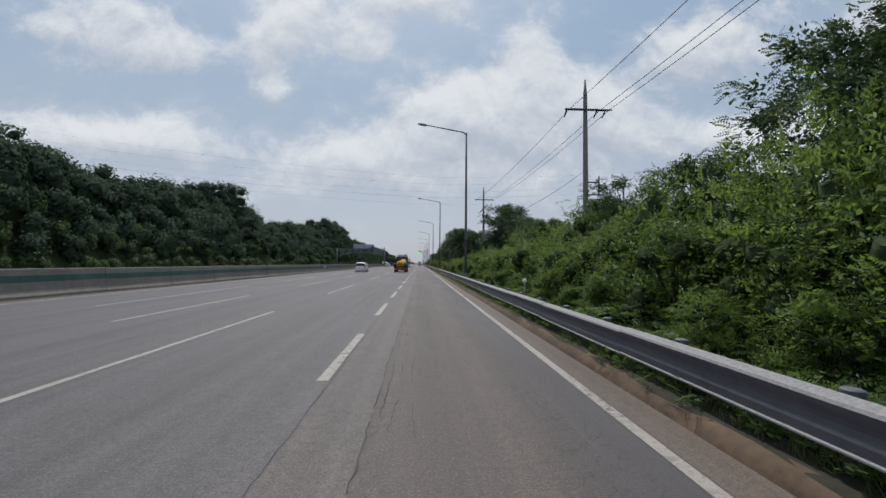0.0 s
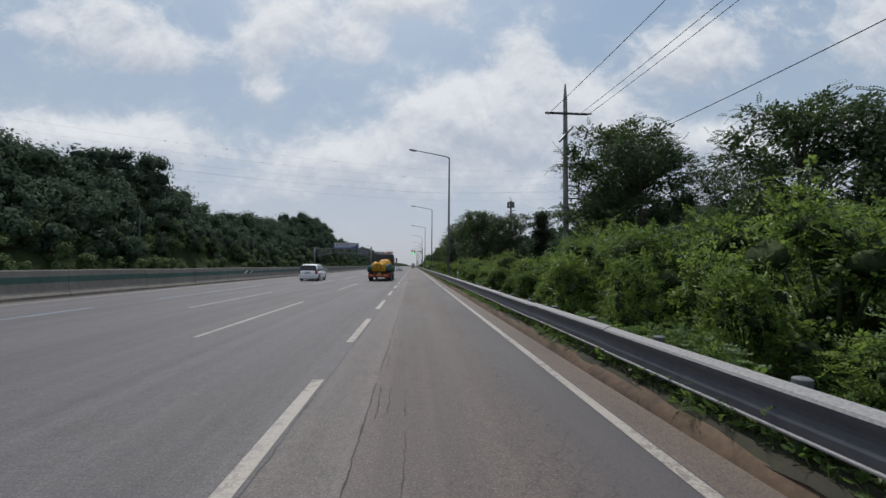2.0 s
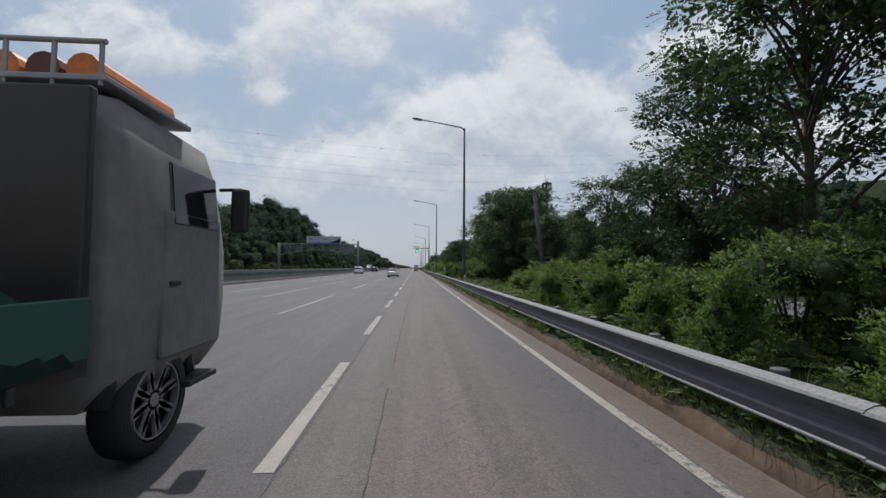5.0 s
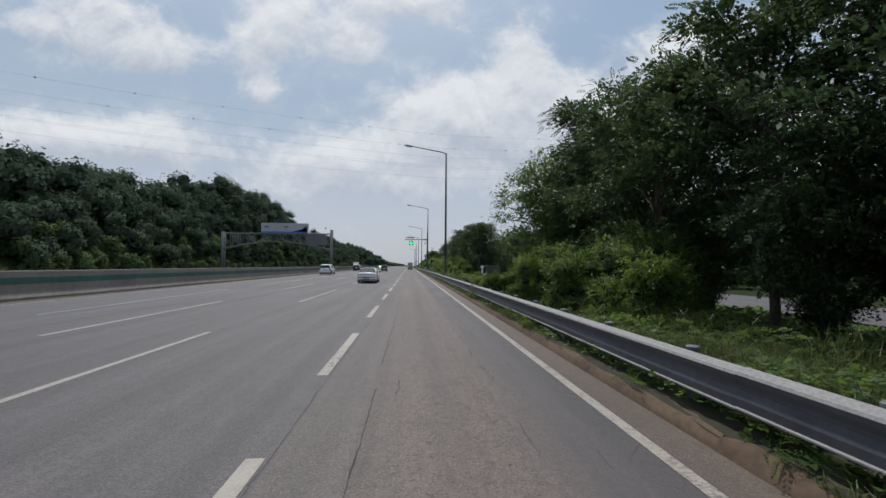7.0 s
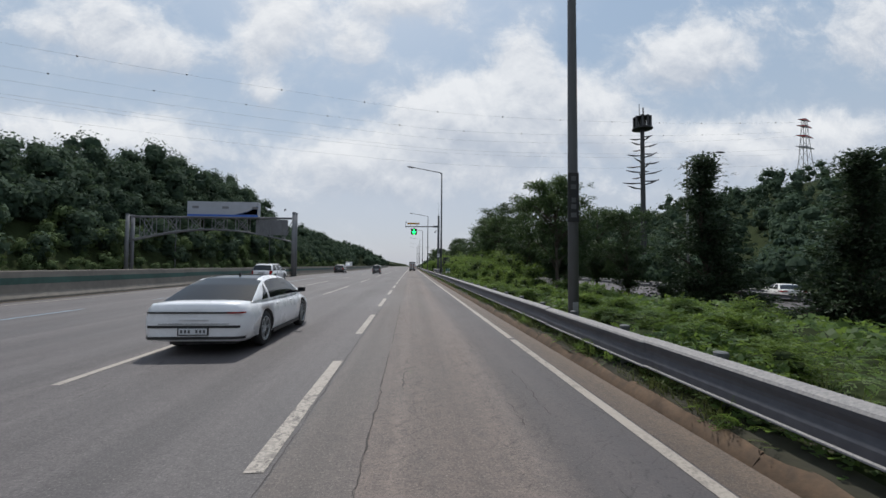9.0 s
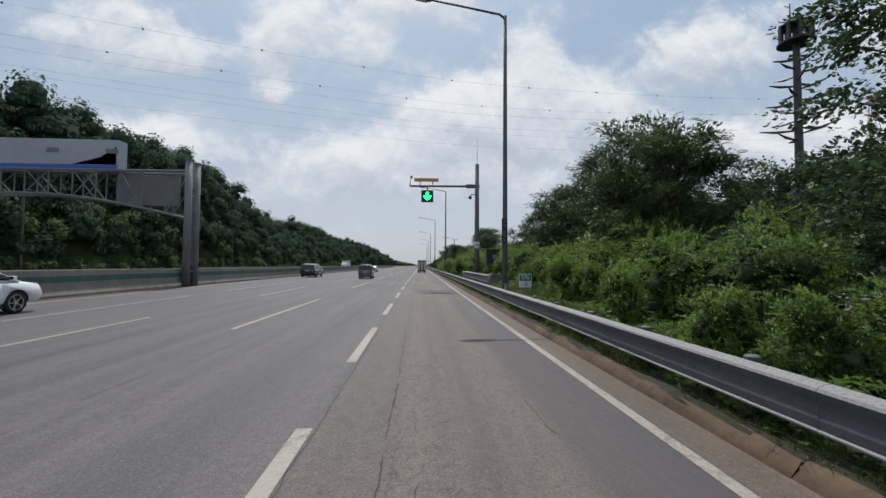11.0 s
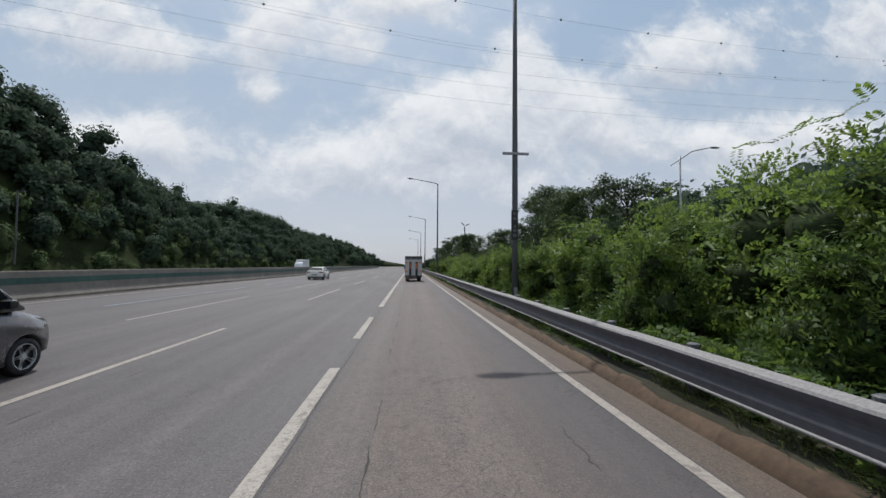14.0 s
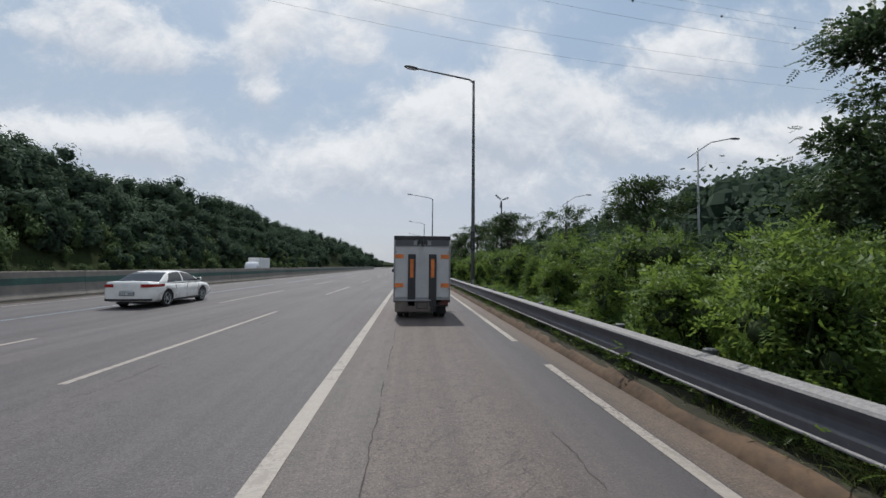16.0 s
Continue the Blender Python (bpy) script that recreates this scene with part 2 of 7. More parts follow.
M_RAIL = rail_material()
M_POLE = simple("dull_grey_pole", (0.105, 0.11, 0.114), 0.7, 0.1, grain=6.0, vary=0.2)
M_CONC = simple("barrier_concrete", (0.22, 0.198, 0.17), 0.9, grain=3.0, vary=0.28, bumpy=0.3)
M_SLEEVE = simple("weathered_zinc_sheet", (0.13, 0.13, 0.135), 0.7, 0.15, grain=7.0, vary=0.5, bumpy=0.3)
M_SOIL = simple("dark_weedy_soil", (0.030, 0.028, 0.016), 1.0, grain=7.0, vary=0.6, bumpy=0.8)
M_YARD = simple("pale_worn_concrete", (0.30, 0.275, 0.24), 0.9, grain=1.2, vary=0.25, bumpy=0.2)
M_OLDPOLE = simple("old_brown_grey_pole", (0.095, 0.088, 0.076), 0.9, grain=7.0, vary=0.4, bumpy=0.4)
M_POLECONC = simple("weathered_pole_concrete", (0.20, 0.19, 0.18), 0.9, grain=7.0, vary=0.3, bumpy=0.3)
M_GREENBAND = simple("faded_green_paint", (0.050, 0.108, 0.090), 0.7, grain=3.0, vary=0.45)
M_DIRT = simple("brown_gutter_dirt", (0.044, 0.033, 0.022), 0.95, grain=6.0, vary=0.45, bumpy=0.5)
M_GROUND = simple("undergrowth_soil", (0.026, 0.035, 0.014), 1.0, grain=2.5, vary=0.5, bumpy=0.6)
M_GROUND.node_tree.nodes["Principled BSDF"].inputs["Specular IOR Level"].default_value = 0.05
# stems, plus the inner shade of shrubs put into one dark colour
M_STEM_SHADE = simple("stems_and_inner_shade", (0.046, 0.062, 0.030), 1.0, grain=14.0, vary=0.7, bumpy=0.9)
M_STEM_SHADE.node_tree.nodes["Principled BSDF"].inputs["Specular IOR Level"].default_value = 0.05
M_BARK = simple("grey_brown_bark", (0.075, 0.06, 0.048), 0.95, grain=18.0, vary=0.45, bumpy=0.8)
M_LEAF_A = leaf_material("locust_leaf", (0.032, 0.066, 0.026), (0.112, 0.176, 0.046), (0.25, 0.37, 0.070), 0.42, 0.5, 0.35, 0.8)
M_LEAF_B = leaf_material("shrub_leaf", (0.044, 0.088, 0.031), (0.160, 0.236, 0.055), (0.30, 0.43, 0.075), 0.42, 0.5, 0.35, 0.8)
# locust leaf darkened, so tree crowns carry their backlit shade in the colour
M_LEAF_T = leaf_material("backlit_tree_leaf", (0.022, 0.043, 0.025), (0.072, 0.115, 0.047), (0.14, 0.215, 0.068), 0.30, 0.5, 0.35, 0.6)
M_LEAF_D = leaf_material("dark_tree_leaf", (0.024, 0.044, 0.027), (0.072, 0.112, 0.050), (0.12, 0.19, 0.07), 0.26, 0.5, 0.35, 0.6)
M_LEAF_C = leaf_material("conifer_needle", (0.016, 0.030, 0.021), (0.048, 0.074, 0.038), (0.09, 0.14, 0.06), 0.25, 0.6, 0.35, 0.6)
M_LEAF_E = leaf_material("willow_leaf", (0.034, 0.066, 0.026), (0.110, 0.172, 0.056), (0.23, 0.34, 0.09), 0.45, 0.5, 0.35, 0.6)
M_LEAF_H = leaf_material("hill_wood_leaf", (0.024, 0.044, 0.034), (0.060, 0.094, 0.056), (0.10, 0.15, 0.08), 0.30, 0.95, 0.10, 0.12)
M_LEAF_S = leaf_material("hill_shrub_leaf", (0.030, 0.056, 0.028), (0.105, 0.150, 0.058), (0.16, 0.23, 0.08), 0.28, 0.9, 0.18, 0.25)
M_LEAF_O = leaf_material("withered_orange_leaf", (0.10, 0.055, 0.018), (0.30, 0.155, 0.040), (0.38, 0.21, 0.05), 0.40, 0.6, 0.45, 0.8)
M_GRASS = leaf_material("roadside_grass", (0.030, 0.050, 0.016), (0.13, 0.145, 0.055), (0.17, 0.20, 0.06), 0.3)
M_RUBBER = simple("black_rubber", (0.018, 0.018, 0.019), 0.75, grain=30.0)
M_BLACK = simple("black_plastic", (0.02, 0.02, 0.021), 0.5)
M_DARKSTEEL = simple("dark_steel", (0.05, 0.05, 0.052), 0.5, 0.5)
M_WIRE = simple("cable_black", (0.03, 0.03, 0.032), 0.6)
M_WHITEPAINT = simple("white_car_paint", (0.83, 0.84, 0.86), 0.28, 0.0, grain=2.0, vary=0.04, coat=0.8)
M_PEARL = simple("pearl_white_paint", (0.84, 0.83, 0.79), 0.28, 0.0, grain=2.0, vary=0.04, coat=0.8)
M_BLACKPAINT = simple("black_car_paint", (0.016, 0.017, 0.020), 0.22, 0.0, grain=2.0, vary=0.1, coat=0.9)
M_GREYPAINT = simple("brown_grey_car_paint", (0.115, 0.110, 0.113), 0.25, 0.3, grain=2.0, vary=0.08, coat=0.9)
M_WHITE = simple("white_sheet", (0.70, 0.70, 0.69), 0.5, grain=4.0, vary=0.1)
M_SIGNWHITE = simple("sign_white", (0.72, 0.72, 0.72), 0.5, vary=0.08)
M_MARKER = simple("weathered_white_sheet", (0.30, 0.30, 0.30), 0.6, grain=6.0, vary=0.25)
M_SIGNGREEN = simple("sign_green", (0.01, 0.16, 0.10), 0.5, vary=0.1)
M_ORANGE = simple("orange_reflector", (0.72, 0.20, 0.04), 0.45, grain=14.0, vary=0.4)
M_REDLAMP = simple("red_lamp_lens", (0.33, 0.012, 0.012), 0.2, vary=0.25, coat=0.6)
M_RIM = simple("alloy_rim", (0.60, 0.61, 0.62), 0.35, 0.3, vary=0.1)
M_TARP_Y = simple("yellow_tarpaulin", (0.78, 0.44, 0.03), 0.55, grain=3.0, vary=0.18, bumpy=0.3)
M_TARP_G = simple("dark_green_tarpaulin", (0.02, 0.085, 0.065), 0.6, grain=3.0, vary=0.3, bumpy=0.3)
M_PLATE = simple("plate_white", (0.62, 0.64, 0.66), 0.45, vary=0.05)
M_PLATEBAR = simple("plate_bar_grey", (0.10, 0.10, 0.11), 0.5, vary=0.05)
M_MAROON = simple("maroon_bumper_paint", (0.13, 0.035, 0.03), 0.5, vary=0.25)
M_TRUCKWHITE = simple("dusty_white_panel", (0.50, 0.50, 0.50), 0.55, grain=3.0, vary=0.14)
M_GRIMY = simple("grimy_brown_grey_metal", (0.17, 0.14, 0.12), 0.7, 0.1, grain=5.0, vary=0.5, bumpy=0.3)
# white board coloured grey-blue to hold the shade on its face
M_BOARD = simple("shaded_white_board", (0.36, 0.38, 0.42), 0.6, grain=1.5, vary=0.12)
M_SIGNBLUE = simple("sign_blue", (0.04, 0.12, 0.45), 0.5, vary=0.15)
# galvanised steel darkened in colour to paint the gantry's backlit side
M_GANTRY = simple("shaded_gantry_steel", (0.17, 0.175, 0.185), 0.6, 0.2, grain=6.0, vary=0.25)
M_EQBOX = simple("weathered_green_grey_box_paint", (0.085, 0.092, 0.082), 0.75, grain=5.0, vary=0.3)
M_AMBER = simple("amber_panel", (0.55, 0.27, 0.05), 0.5, vary=0.1)
M_CABINET = simple("dark_cabinet_paint", (0.024, 0.028, 0.026), 0.6, vary=0.2)


def glass_material():
    m, N, b = material("tinted_car_glass")
    b.inputs["Base Color"].default_value = (0.012, 0.014, 0.016, 1)
    b.inputs["Roughness"].default_value = 0.06
    b.inputs["IOR"].default_value = 1.5
    b.inputs["Coat Weight"].default_value = 0.0
    return m


def glow_material(name, col, strength):
    m, N, b = material(name)
    b.inputs["Base Color"].default_value = (*col, 1)
    b.inputs["Emission Color"].default_value = (*col, 1)
    b.inputs["Emission Strength"].default_value = strength
    return m


M_GLASS = glass_material()
M_ARROW = glow_material("lit_green_arrow", (0.05, 0.95, 0.30), 1.6)

# ---- geometry helpers ----
RNG = np.random.default_rng(7)


def cx(y):
    """The road's gentle sideways drift along its length."""
    return float(np.interp(y, [-60, 0, 40, 120, 145, 200, 240, 320, 500, 900], [0.0, 0.20, 0.33, 0.52, 0.53, 0.39, 0.36, 0.45, 0.2, -9.0]))


def mesh_np(name, verts, faces, mat, normals=None):
    """A mesh from arrays: verts n x 3, faces m x 3 or m x 4."""
    verts, faces = np.asarray(verts, np.float32), np.asarray(faces, np.int32)
    me = bpy.data.meshes.new(name)
    k = faces.shape[1]
    me.vertices.add(len(verts))
    me.vertices.foreach_set("co", verts.ravel())
    me.loops.add(faces.size)
    me.loops.foreach_set("vertex_index", faces.ravel())
    me.polygons.add(len(faces))
    me.polygons.foreach_set("loop_start", np.arange(0, faces.size, k, dtype=np.int32))
    me.polygons.foreach_set("loop_total", np.full(len(faces), k, np.int32))
    me.update(calc_edges=True)
    if mat:
        me.materials.append(mat)
    if normals is not None:
        me.polygons.foreach_set("use_smooth", np.ones(len(faces), bool))
        me.normals_split_custom_set_from_vertices(normals)
    return me


def part(name, bm, mat, parent=None, label="", smooth=False):
    """Links a bmesh (or a ready mesh) as one object under its thing."""
    if isinstance(bm, bmesh.types.BMesh):
        me = bpy.data.meshes.new(name)
        bm.to_mesh(me)
        bm.free()
        me.materials.append(mat)
    else:
        me = bm
    if smooth:
        me.polygons.foreach_set("use_smooth", np.ones(len(me.polygons), bool))
    ob = new(name, me)
    if parent:
        ob.parent = parent
    return tagged(ob, label)


def thing(name, label, category, m=None, group="", kind=""):
    ob = new(name)
    ob.empty_display_size = 0.2
    if m is not None:
        ob.matrix_basis = m
    return tagged(ob, label, category, group, kind)


def add_box(bm, c, s, rot=None, bevel=0.0):
    m = Matrix.Translation(c) @ (rot or Matrix.Identity(4)) @ Matrix.Diagonal((*s, 1))
    r = bmesh.ops.create_cube(bm, size=1, matrix=m)
    if bevel:
        es = list({e for v in r["verts"] for e in v.link_edges})
        bmesh.ops.bevel(bm, geom=es, offset=bevel, segments=2, affect="EDGES", profile=0.5)
    return bm


def box(c, s, rot=None, bevel=0.0):
    return add_box(bmesh.new(), c, s, rot, bevel)


def add_cyl(bm, a, b, r0, r1=None, n=12, caps=True):
    a, b = Vector(a), Vector(b)
    q = (b - a).to_track_quat("Z", "Y").to_matrix().to_4x4()
    m = Matrix.Translation((a + b) / 2) @ q
    bmesh.ops.create_cone(bm, cap_ends=caps, segments=n, radius1=r0, radius2=r0 if r1 is None else r1, depth=(b - a).length, matrix=m)
    return bm


def cyl(a, b, r0, r1=None, n=12):
    return add_cyl(bmesh.new(), a, b, r0, r1, n)


def add_tube(bm, pts, radii, n=8):
    """A tapered tube through points, for branches, arms and cables."""
    rings = []
    for i, p in enumerate(pts):
        p = Vector(p)
        d = (Vector(pts[min(i + 1, len(pts) - 1)]) - Vector(pts[max(i - 1, 0)])).normalized()
        q = d.to_track_quat("Z", "Y")
        rings.append([bm.verts.new(p + q @ Vector((math.cos(a) * radii[i], math.sin(a) * radii[i], 0))) for a in [2 * math.pi * k / n for k in range(n)]])
    for r, s in zip(rings, rings[1:]):
        for k in range(n):
            bm.faces.new((r[k], r[(k + 1) % n], s[(k + 1) % n], s[k]))
    for r in (rings[0][::-1], rings[-1]):
        bm.faces.new(r)
    return bm


def tube(pts, radii, n=8):
    return add_tube(bmesh.new(), pts, radii, n)


def extrude_profile(prof, y0, y1, closed=True):
    """A prism along y of an x, z outline."""
    bm = bmesh.new()
    a = [bm.verts.new((x, y0, z)) for x, z in prof]
    b = [bm.verts.new((x, y1, z)) for x, z in prof]
    n = len(prof)
    for k in range(n if closed else n - 1):
        bm.faces.new((a[k], a[(k + 1) % n], b[(k + 1) % n], b[k]))
    if closed:
        bm.faces.new(a[::-1])
        bm.faces.new(b)
    bmesh.ops.recalc_face_normals(bm, faces=bm.faces)
    return bm


def strip(name, o0, o1, y0, y1, z, mat, label="", step=10.0, parent=None, kind="structure", wob=0.0):
    """A flat ribbon of road surface between two offsets."""
    ys = np.arange(y0, y1 + 0.01, step) if y1 - y0 > step else np.array([y0, y1])
    if ys[-1] < y1:
        ys = np.append(ys, y1)
    v, f = [], []
    for i, y in enumerate(ys):
        c = cx(y)
        v += [(c + o0 + RNG.normal(0, wob), y, z), (c + o1 + RNG.normal(0, wob), y, z)]
        if i:
            f.append((2 * i - 2, 2 * i - 1, 2 * i + 1, 2 * i))
    ob = new(name, mesh_np(name, v, f, mat))
    if parent:
        ob.parent = parent
    return tagged(ob, label, kind=kind if not parent else "")


# ---- the lie of the land ----
RIDGE_Y = [-80, 40, 46, 52, 61, 75, 90, 100, 106, 114, 121, 129, 148, 165, 196, 212, 228, 242, 266, 280, 290, 301, 315, 326, 345, 377, 400, 460, 600, 900]
RIDGE_Z = [19, 20.5, 22.6, 21.8, 18.9, 19, 19.2, 20, 23.5, 25.6, 21.5, 17.8, 16.8, 19, 19.6, 22, 26, 27.5, 29, 26.2, 23.4, 20.8, 19, 18.4, 20.4, 22, 19.4, 20, 20, 18]


def land(x, y):
    """Height of the ground beside the road."""
    if x < -41:
        top = float(np.interp(y, RIDGE_Y, RIDGE_Z)) - 7.3
        return top * min(1.0, (-41 - x) / 12.0) ** 0.8 - max(0.0, min(20.0, -55 - x)) * 0.15
    if x < 3.0:
        return -0.06
    if x < 5:
        return 0.22
    if x < 20:
        return 0.22 - 1.34 * (x - 5) / 15
    if x < 42:
        return -1.12
    far = float(np.interp(y, [120, 200, 250], [26.0, 38.0, 40.0]))
    return -1.12 + far * (1 - math.exp(-((x - 42) / 70.0) ** 2)) * min(1.0, max(0.25, (y + 40) / 260.0))


def make_ground():
    xs = np.concatenate([[-2500, -1200, -600, -300, -180, -120, -90, -75], np.arange(-66, -40, 4.0), [-40.5, -38, -18, -17.4, 2.72, 3.05, 4, 5, 7, 9, 12, 16, 20, 30, 42, 50, 60, 75, 95, 120, 160, 220, 320, 600, 1200, 2500]])
    ys = np.concatenate([[-600, -200, -80], np.arange(-40, 420, 8.0), [450, 500, 560, 640, 760, 900, 1300, 2500, 4000]])
    v = [(x + (cx(y) if -41 < x < 20 else 0), y, land(x, y) + (0.25 * noise.noise(Vector((x * 0.3, y * 0.3, 0))) if (x < -42 or x > 6) else 0)) for y in ys for x in xs]
    n = len(xs)
    f = [(j * n + i, j * n + i + 1, (j + 1) * n + i + 1, (j + 1) * n + i) for j in range(len(ys) - 1) for i in range(n - 1)]
    tagged(new("ground", mesh_np("ground", v, f, M_GROUND)), "overgrown dark green verge and wooded slopes", kind="structure")


make_ground()

# ---- road surface ----
strip("road", -17.25, -1.45, -60, 700, 0.0, M_ROAD, "grey asphalt of the faster lanes", 5.0)
strip("road_2", -1.45, -0.73, -60, 700, 0.0, M_STRIP, "paler asphalt strip beside the lane line", 5.0)
strip("road_3", -0.73, 2.15, -60, 82, 0.0, M_LANE_GREY, "worn greyish asphalt of the slow lane", 5.0)
strip("road_4", -0.73, 2.15, 82, 700, 0.0, M_LANE, "worn cracked reddish asphalt of the slow lane", 5.0)
strip("shoulder", 2.15, 2.62, -60, 700, 0.0, M_SHOULDER, "narrow dusty brown shoulder", 5.0)
strip("gutter", -17.9, -17.25, -60, 700, 0.004, M_DIRT, "dirt washed against the median barrier", 2.0, wob=0.03)
strip("opposite_road", -40.0, -19.2, -60, 700, 0.0, M_ROAD, "asphalt of the opposite carriageway", 10.0)
strip("road_patch", -0.62, 1.97, 195.4, 198.85, 0.004, M_DARKPATCH, "darker fresh asphalt patch")


def wandering(name, off, y0, y1, width, amp, label, broken=0.0):
    """A crack or joint that wanders jaggedly along the lane, wider and narrower, with breaks."""
    rng = np.random.default_rng(int(abs(off) * 100) + 3)
    ys = np.arange(y0, y1, 0.085)
    v, f = [], []
    for i, y in enumerate(ys):
        x = cx(y) + off + amp * noise.noise(Vector((off * 7, y * 0.55, 1.3))) + (0.012 + 0.22 * amp) * noise.noise(Vector((y * 3.6, off, 4))) + (0.010 + 0.10 * amp) * noise.noise(Vector((y * 9.0, off, 8))) + rng.normal(0, 0.004 + 0.02 * amp)
        w = width * (0.35 + 1.3 * abs(noise.noise(Vector((off, y * 1.9, 9))))) * rng.uniform(0.6, 1.3)
        v += [(x - w / 2, y, 0.004), (x + w / 2, y, 0.004)]
        if i and noise.noise(Vector((off * 3, y * 0.8, 5))) > broken - 0.75:
            f.append((2 * i - 2, 2 * i - 1, 2 * i + 1, 2 * i))
    tagged(new(name, mesh_np(name, v, f, M_CRACK)), label, kind="structure")


wandering("crack", -0.73, -10, 330, 0.020, 0.03, "tarred long joint in the slow lane", 0.55)
wandering("crack_2", -0.62, 0, 58, 0.018, 0.04, "long jagged crack in the asphalt", 0.7)
wandering("crack_3", -0.50, 2, 52, 0.015, 0.05, "long jagged crack in the asphalt", 0.75)
wandering("crack_4", -1.48, -10, 330, 0.010, 0.02, "joint between two asphalt strips")
wandering("crack_5", -4.6, 120, 300, 0.014, 0.08, "thin crack in the next lane", 0.75)
wandering("crack_6", -0.28, 4, 74, 0.012, 0.05, "jagged crack beside the lane joint", 0.8)
wandering("crack_7", 1.15, 200, 290, 0.014, 0.20, "short jagged cracks in the wheel track", 0.95)
wandering("crack_8", 1.45, 60, 120, 0.014, 0.15, "short jagged cracks in the wheel track", 0.9)
wandering("crack_9", 0.95, 114, 176, 0.016, 0.16, "short jagged cracks in the wheel track", 0.8)
wandering("crack_10", 1.30, 118, 170, 0.014, 0.14, "short jagged cracks in the wheel track", 0.85)
wandering("crack_11", -0.45, 104, 205, 0.013, 0.08, "jagged crack beside the lane joint", 0.85)

wandering("crack_12", 1.49, 105.3, 108.4, 0.030, 0.0, "straight dark crack along the lane")

# lane markings: dashes beside the slow lane are short, those of the other lanes long
lane_marks = thing("lane_marks", "", "", kind="structure")
lane_marks["label"] = "white and blue painted lane markings"


def dash(o, w, y0, y1, mat=None, z=0.005):
    strip("lane_mark", o - w / 2, o + w / 2, y0, y1, z, mat or M_LINE, parent=lane_marks, step=4.0)


near_ends = np.interp(np.arange(-2, 34), [-2, 0, 1, 4, 6, 8, 14, 16, 18, 19, 26, 28, 29, 31, 32, 33], [-8.2, 6.0, 13.4, 34.0, 47.7, 62.0, 103.6, 116.8, 130.7, 137.4, 184.8, 198.9, 205.75, 219.2, 225.8, 233.1])
for y in near_ends[:-1]:
    dash(-1.6, 0.17, y, y + 3.9)
dash(-1.54, 0.20, near_ends[-1], 600)
for y in (-4, 14.4, 31.8, 50.8, 68.6, 86, 103.5, 121, 138.5, 156, 173.5, 190.9, 209.7, 227.5, 245.4, 261.9, 280, 298, 316, 334, 352, 370, 388):
    dash(-5.27, 0.13, y - 9.2, y)
for y in np.arange(-5, 420, 18.1):
    dash(-8.87, 0.13, y - 1.1, y + 8.1)
for y in np.arange(-2, 420, 18.1):
    dash(-12.45, 0.11, y, y + 14.0, M_BLUE)
dash(-16.3, 0.14, -40, 600)
for a, b in ((-40, 62.95), (63.15, 63.6), (63.85, 65.0), (65.3, 67.7), (68.1, 150), (150.2, 253.5), (255.7, 600)):
    dash(2.05, 0.14, a, b)

for y, long in ((20.55, 0.42), (22.6, 0.10), (23.7, 0.16), (24.9, 0.10), (26.3, 0.12)):
    dash(2.05, 0.15, y, y + long, M_DARKPATCH, 0.009)

# ---- washed-out soil between kerb and crash barrier ----
SOIL = [(2.70, 0.095), (2.755, 0.142), (2.92, 0.175), (3.10, 0.215), (3.35, 0.245), (3.75, 0.250), (4.3, 0.19)]
v = [(cx(y) + o + RNG.normal(0, 0.012), y, z + RNG.normal(0, 0.014)) for y in np.arange(-14, 330.1, 0.5) for o, z in SOIL]
k = len(SOIL)
f = [(i * k + j, i * k + j + 1, (i + 1) * k + j + 1, (i + 1) * k + j) for i in range(len(v) // k - 1) for j in range(k - 1)]
tagged(new("verge_soil", mesh_np("verge_soil", v, f, M_SOIL)), "dark weedy soil behind the kerb", kind="structure")

# ---- kerb of stained concrete, laid in lengths ----
kerb = thing("kerb", "", "", kind="structure")
kerb["label"] = "low brown-stained concrete kerb with grass behind"
KERB_PROF = [(2.585, -0.15), (2.60, 0.0), (2.655, 0.075), (2.70, 0.115), (2.75, 0.132), (2.82, 0.128), (2.86, 0.10), (2.87, -0.15)]
kerb_me = [None] * 3
for k in range(3):
    bm = bmesh.new()
    rows = [[bm.verts.new((x - 2.7 + (RNG.normal(0, 0.011) if z > 0 else 0), min(yy, 2.0), z + (RNG.normal(0, 0.013) if z > 0 else 0))) for x, z in KERB_PROF] for yy in (0.0, 0.5, 1.0, 1.5, 2.0)]
    for a, b in zip(rows, rows[1:]):
        for i in range(len(KERB_PROF) - 1):
            bm.faces.new((a[i], a[i + 1], b[i + 1], b[i]))
    bmesh.ops.recalc_face_normals(bm, faces=bm.faces)
    for face in bm.faces:
        face.smooth = True
    kerb_me[k] = bpy.data.meshes.new("kerb_stone")
    bm.to_mesh(kerb_me[k])
    bm.free()
    kerb_me[k].materials.append(M_KERB)
for i, y in enumerate(np.arange(-14, 330, 2.0)):
    ob = part("kerb_stone", kerb_me[i % 3], None, kerb)
    ob.location = (2.7 + cx(y + 1), y, RNG.normal(0, 0.003))
part("kerb_run", extrude_profile([(x + cx(500), z) for x, z in KERB_PROF], 330, 640), M_KERB, kerb)

# ---- steel crash barrier along the verge ----
W = [(0.03, 0.0), (0.070, 0.0), (0.096, 0.004), (0.092, 0.016), (0.076, 0.028), (0.078, 0.105), (0.064, 0.160), (0.058, 0.195), (0.062, 0.235), (0.083, 0.290), (0.092, 0.334), (0.074, 0.360), (0.0, 0.390), (-0.045, 0.395)]


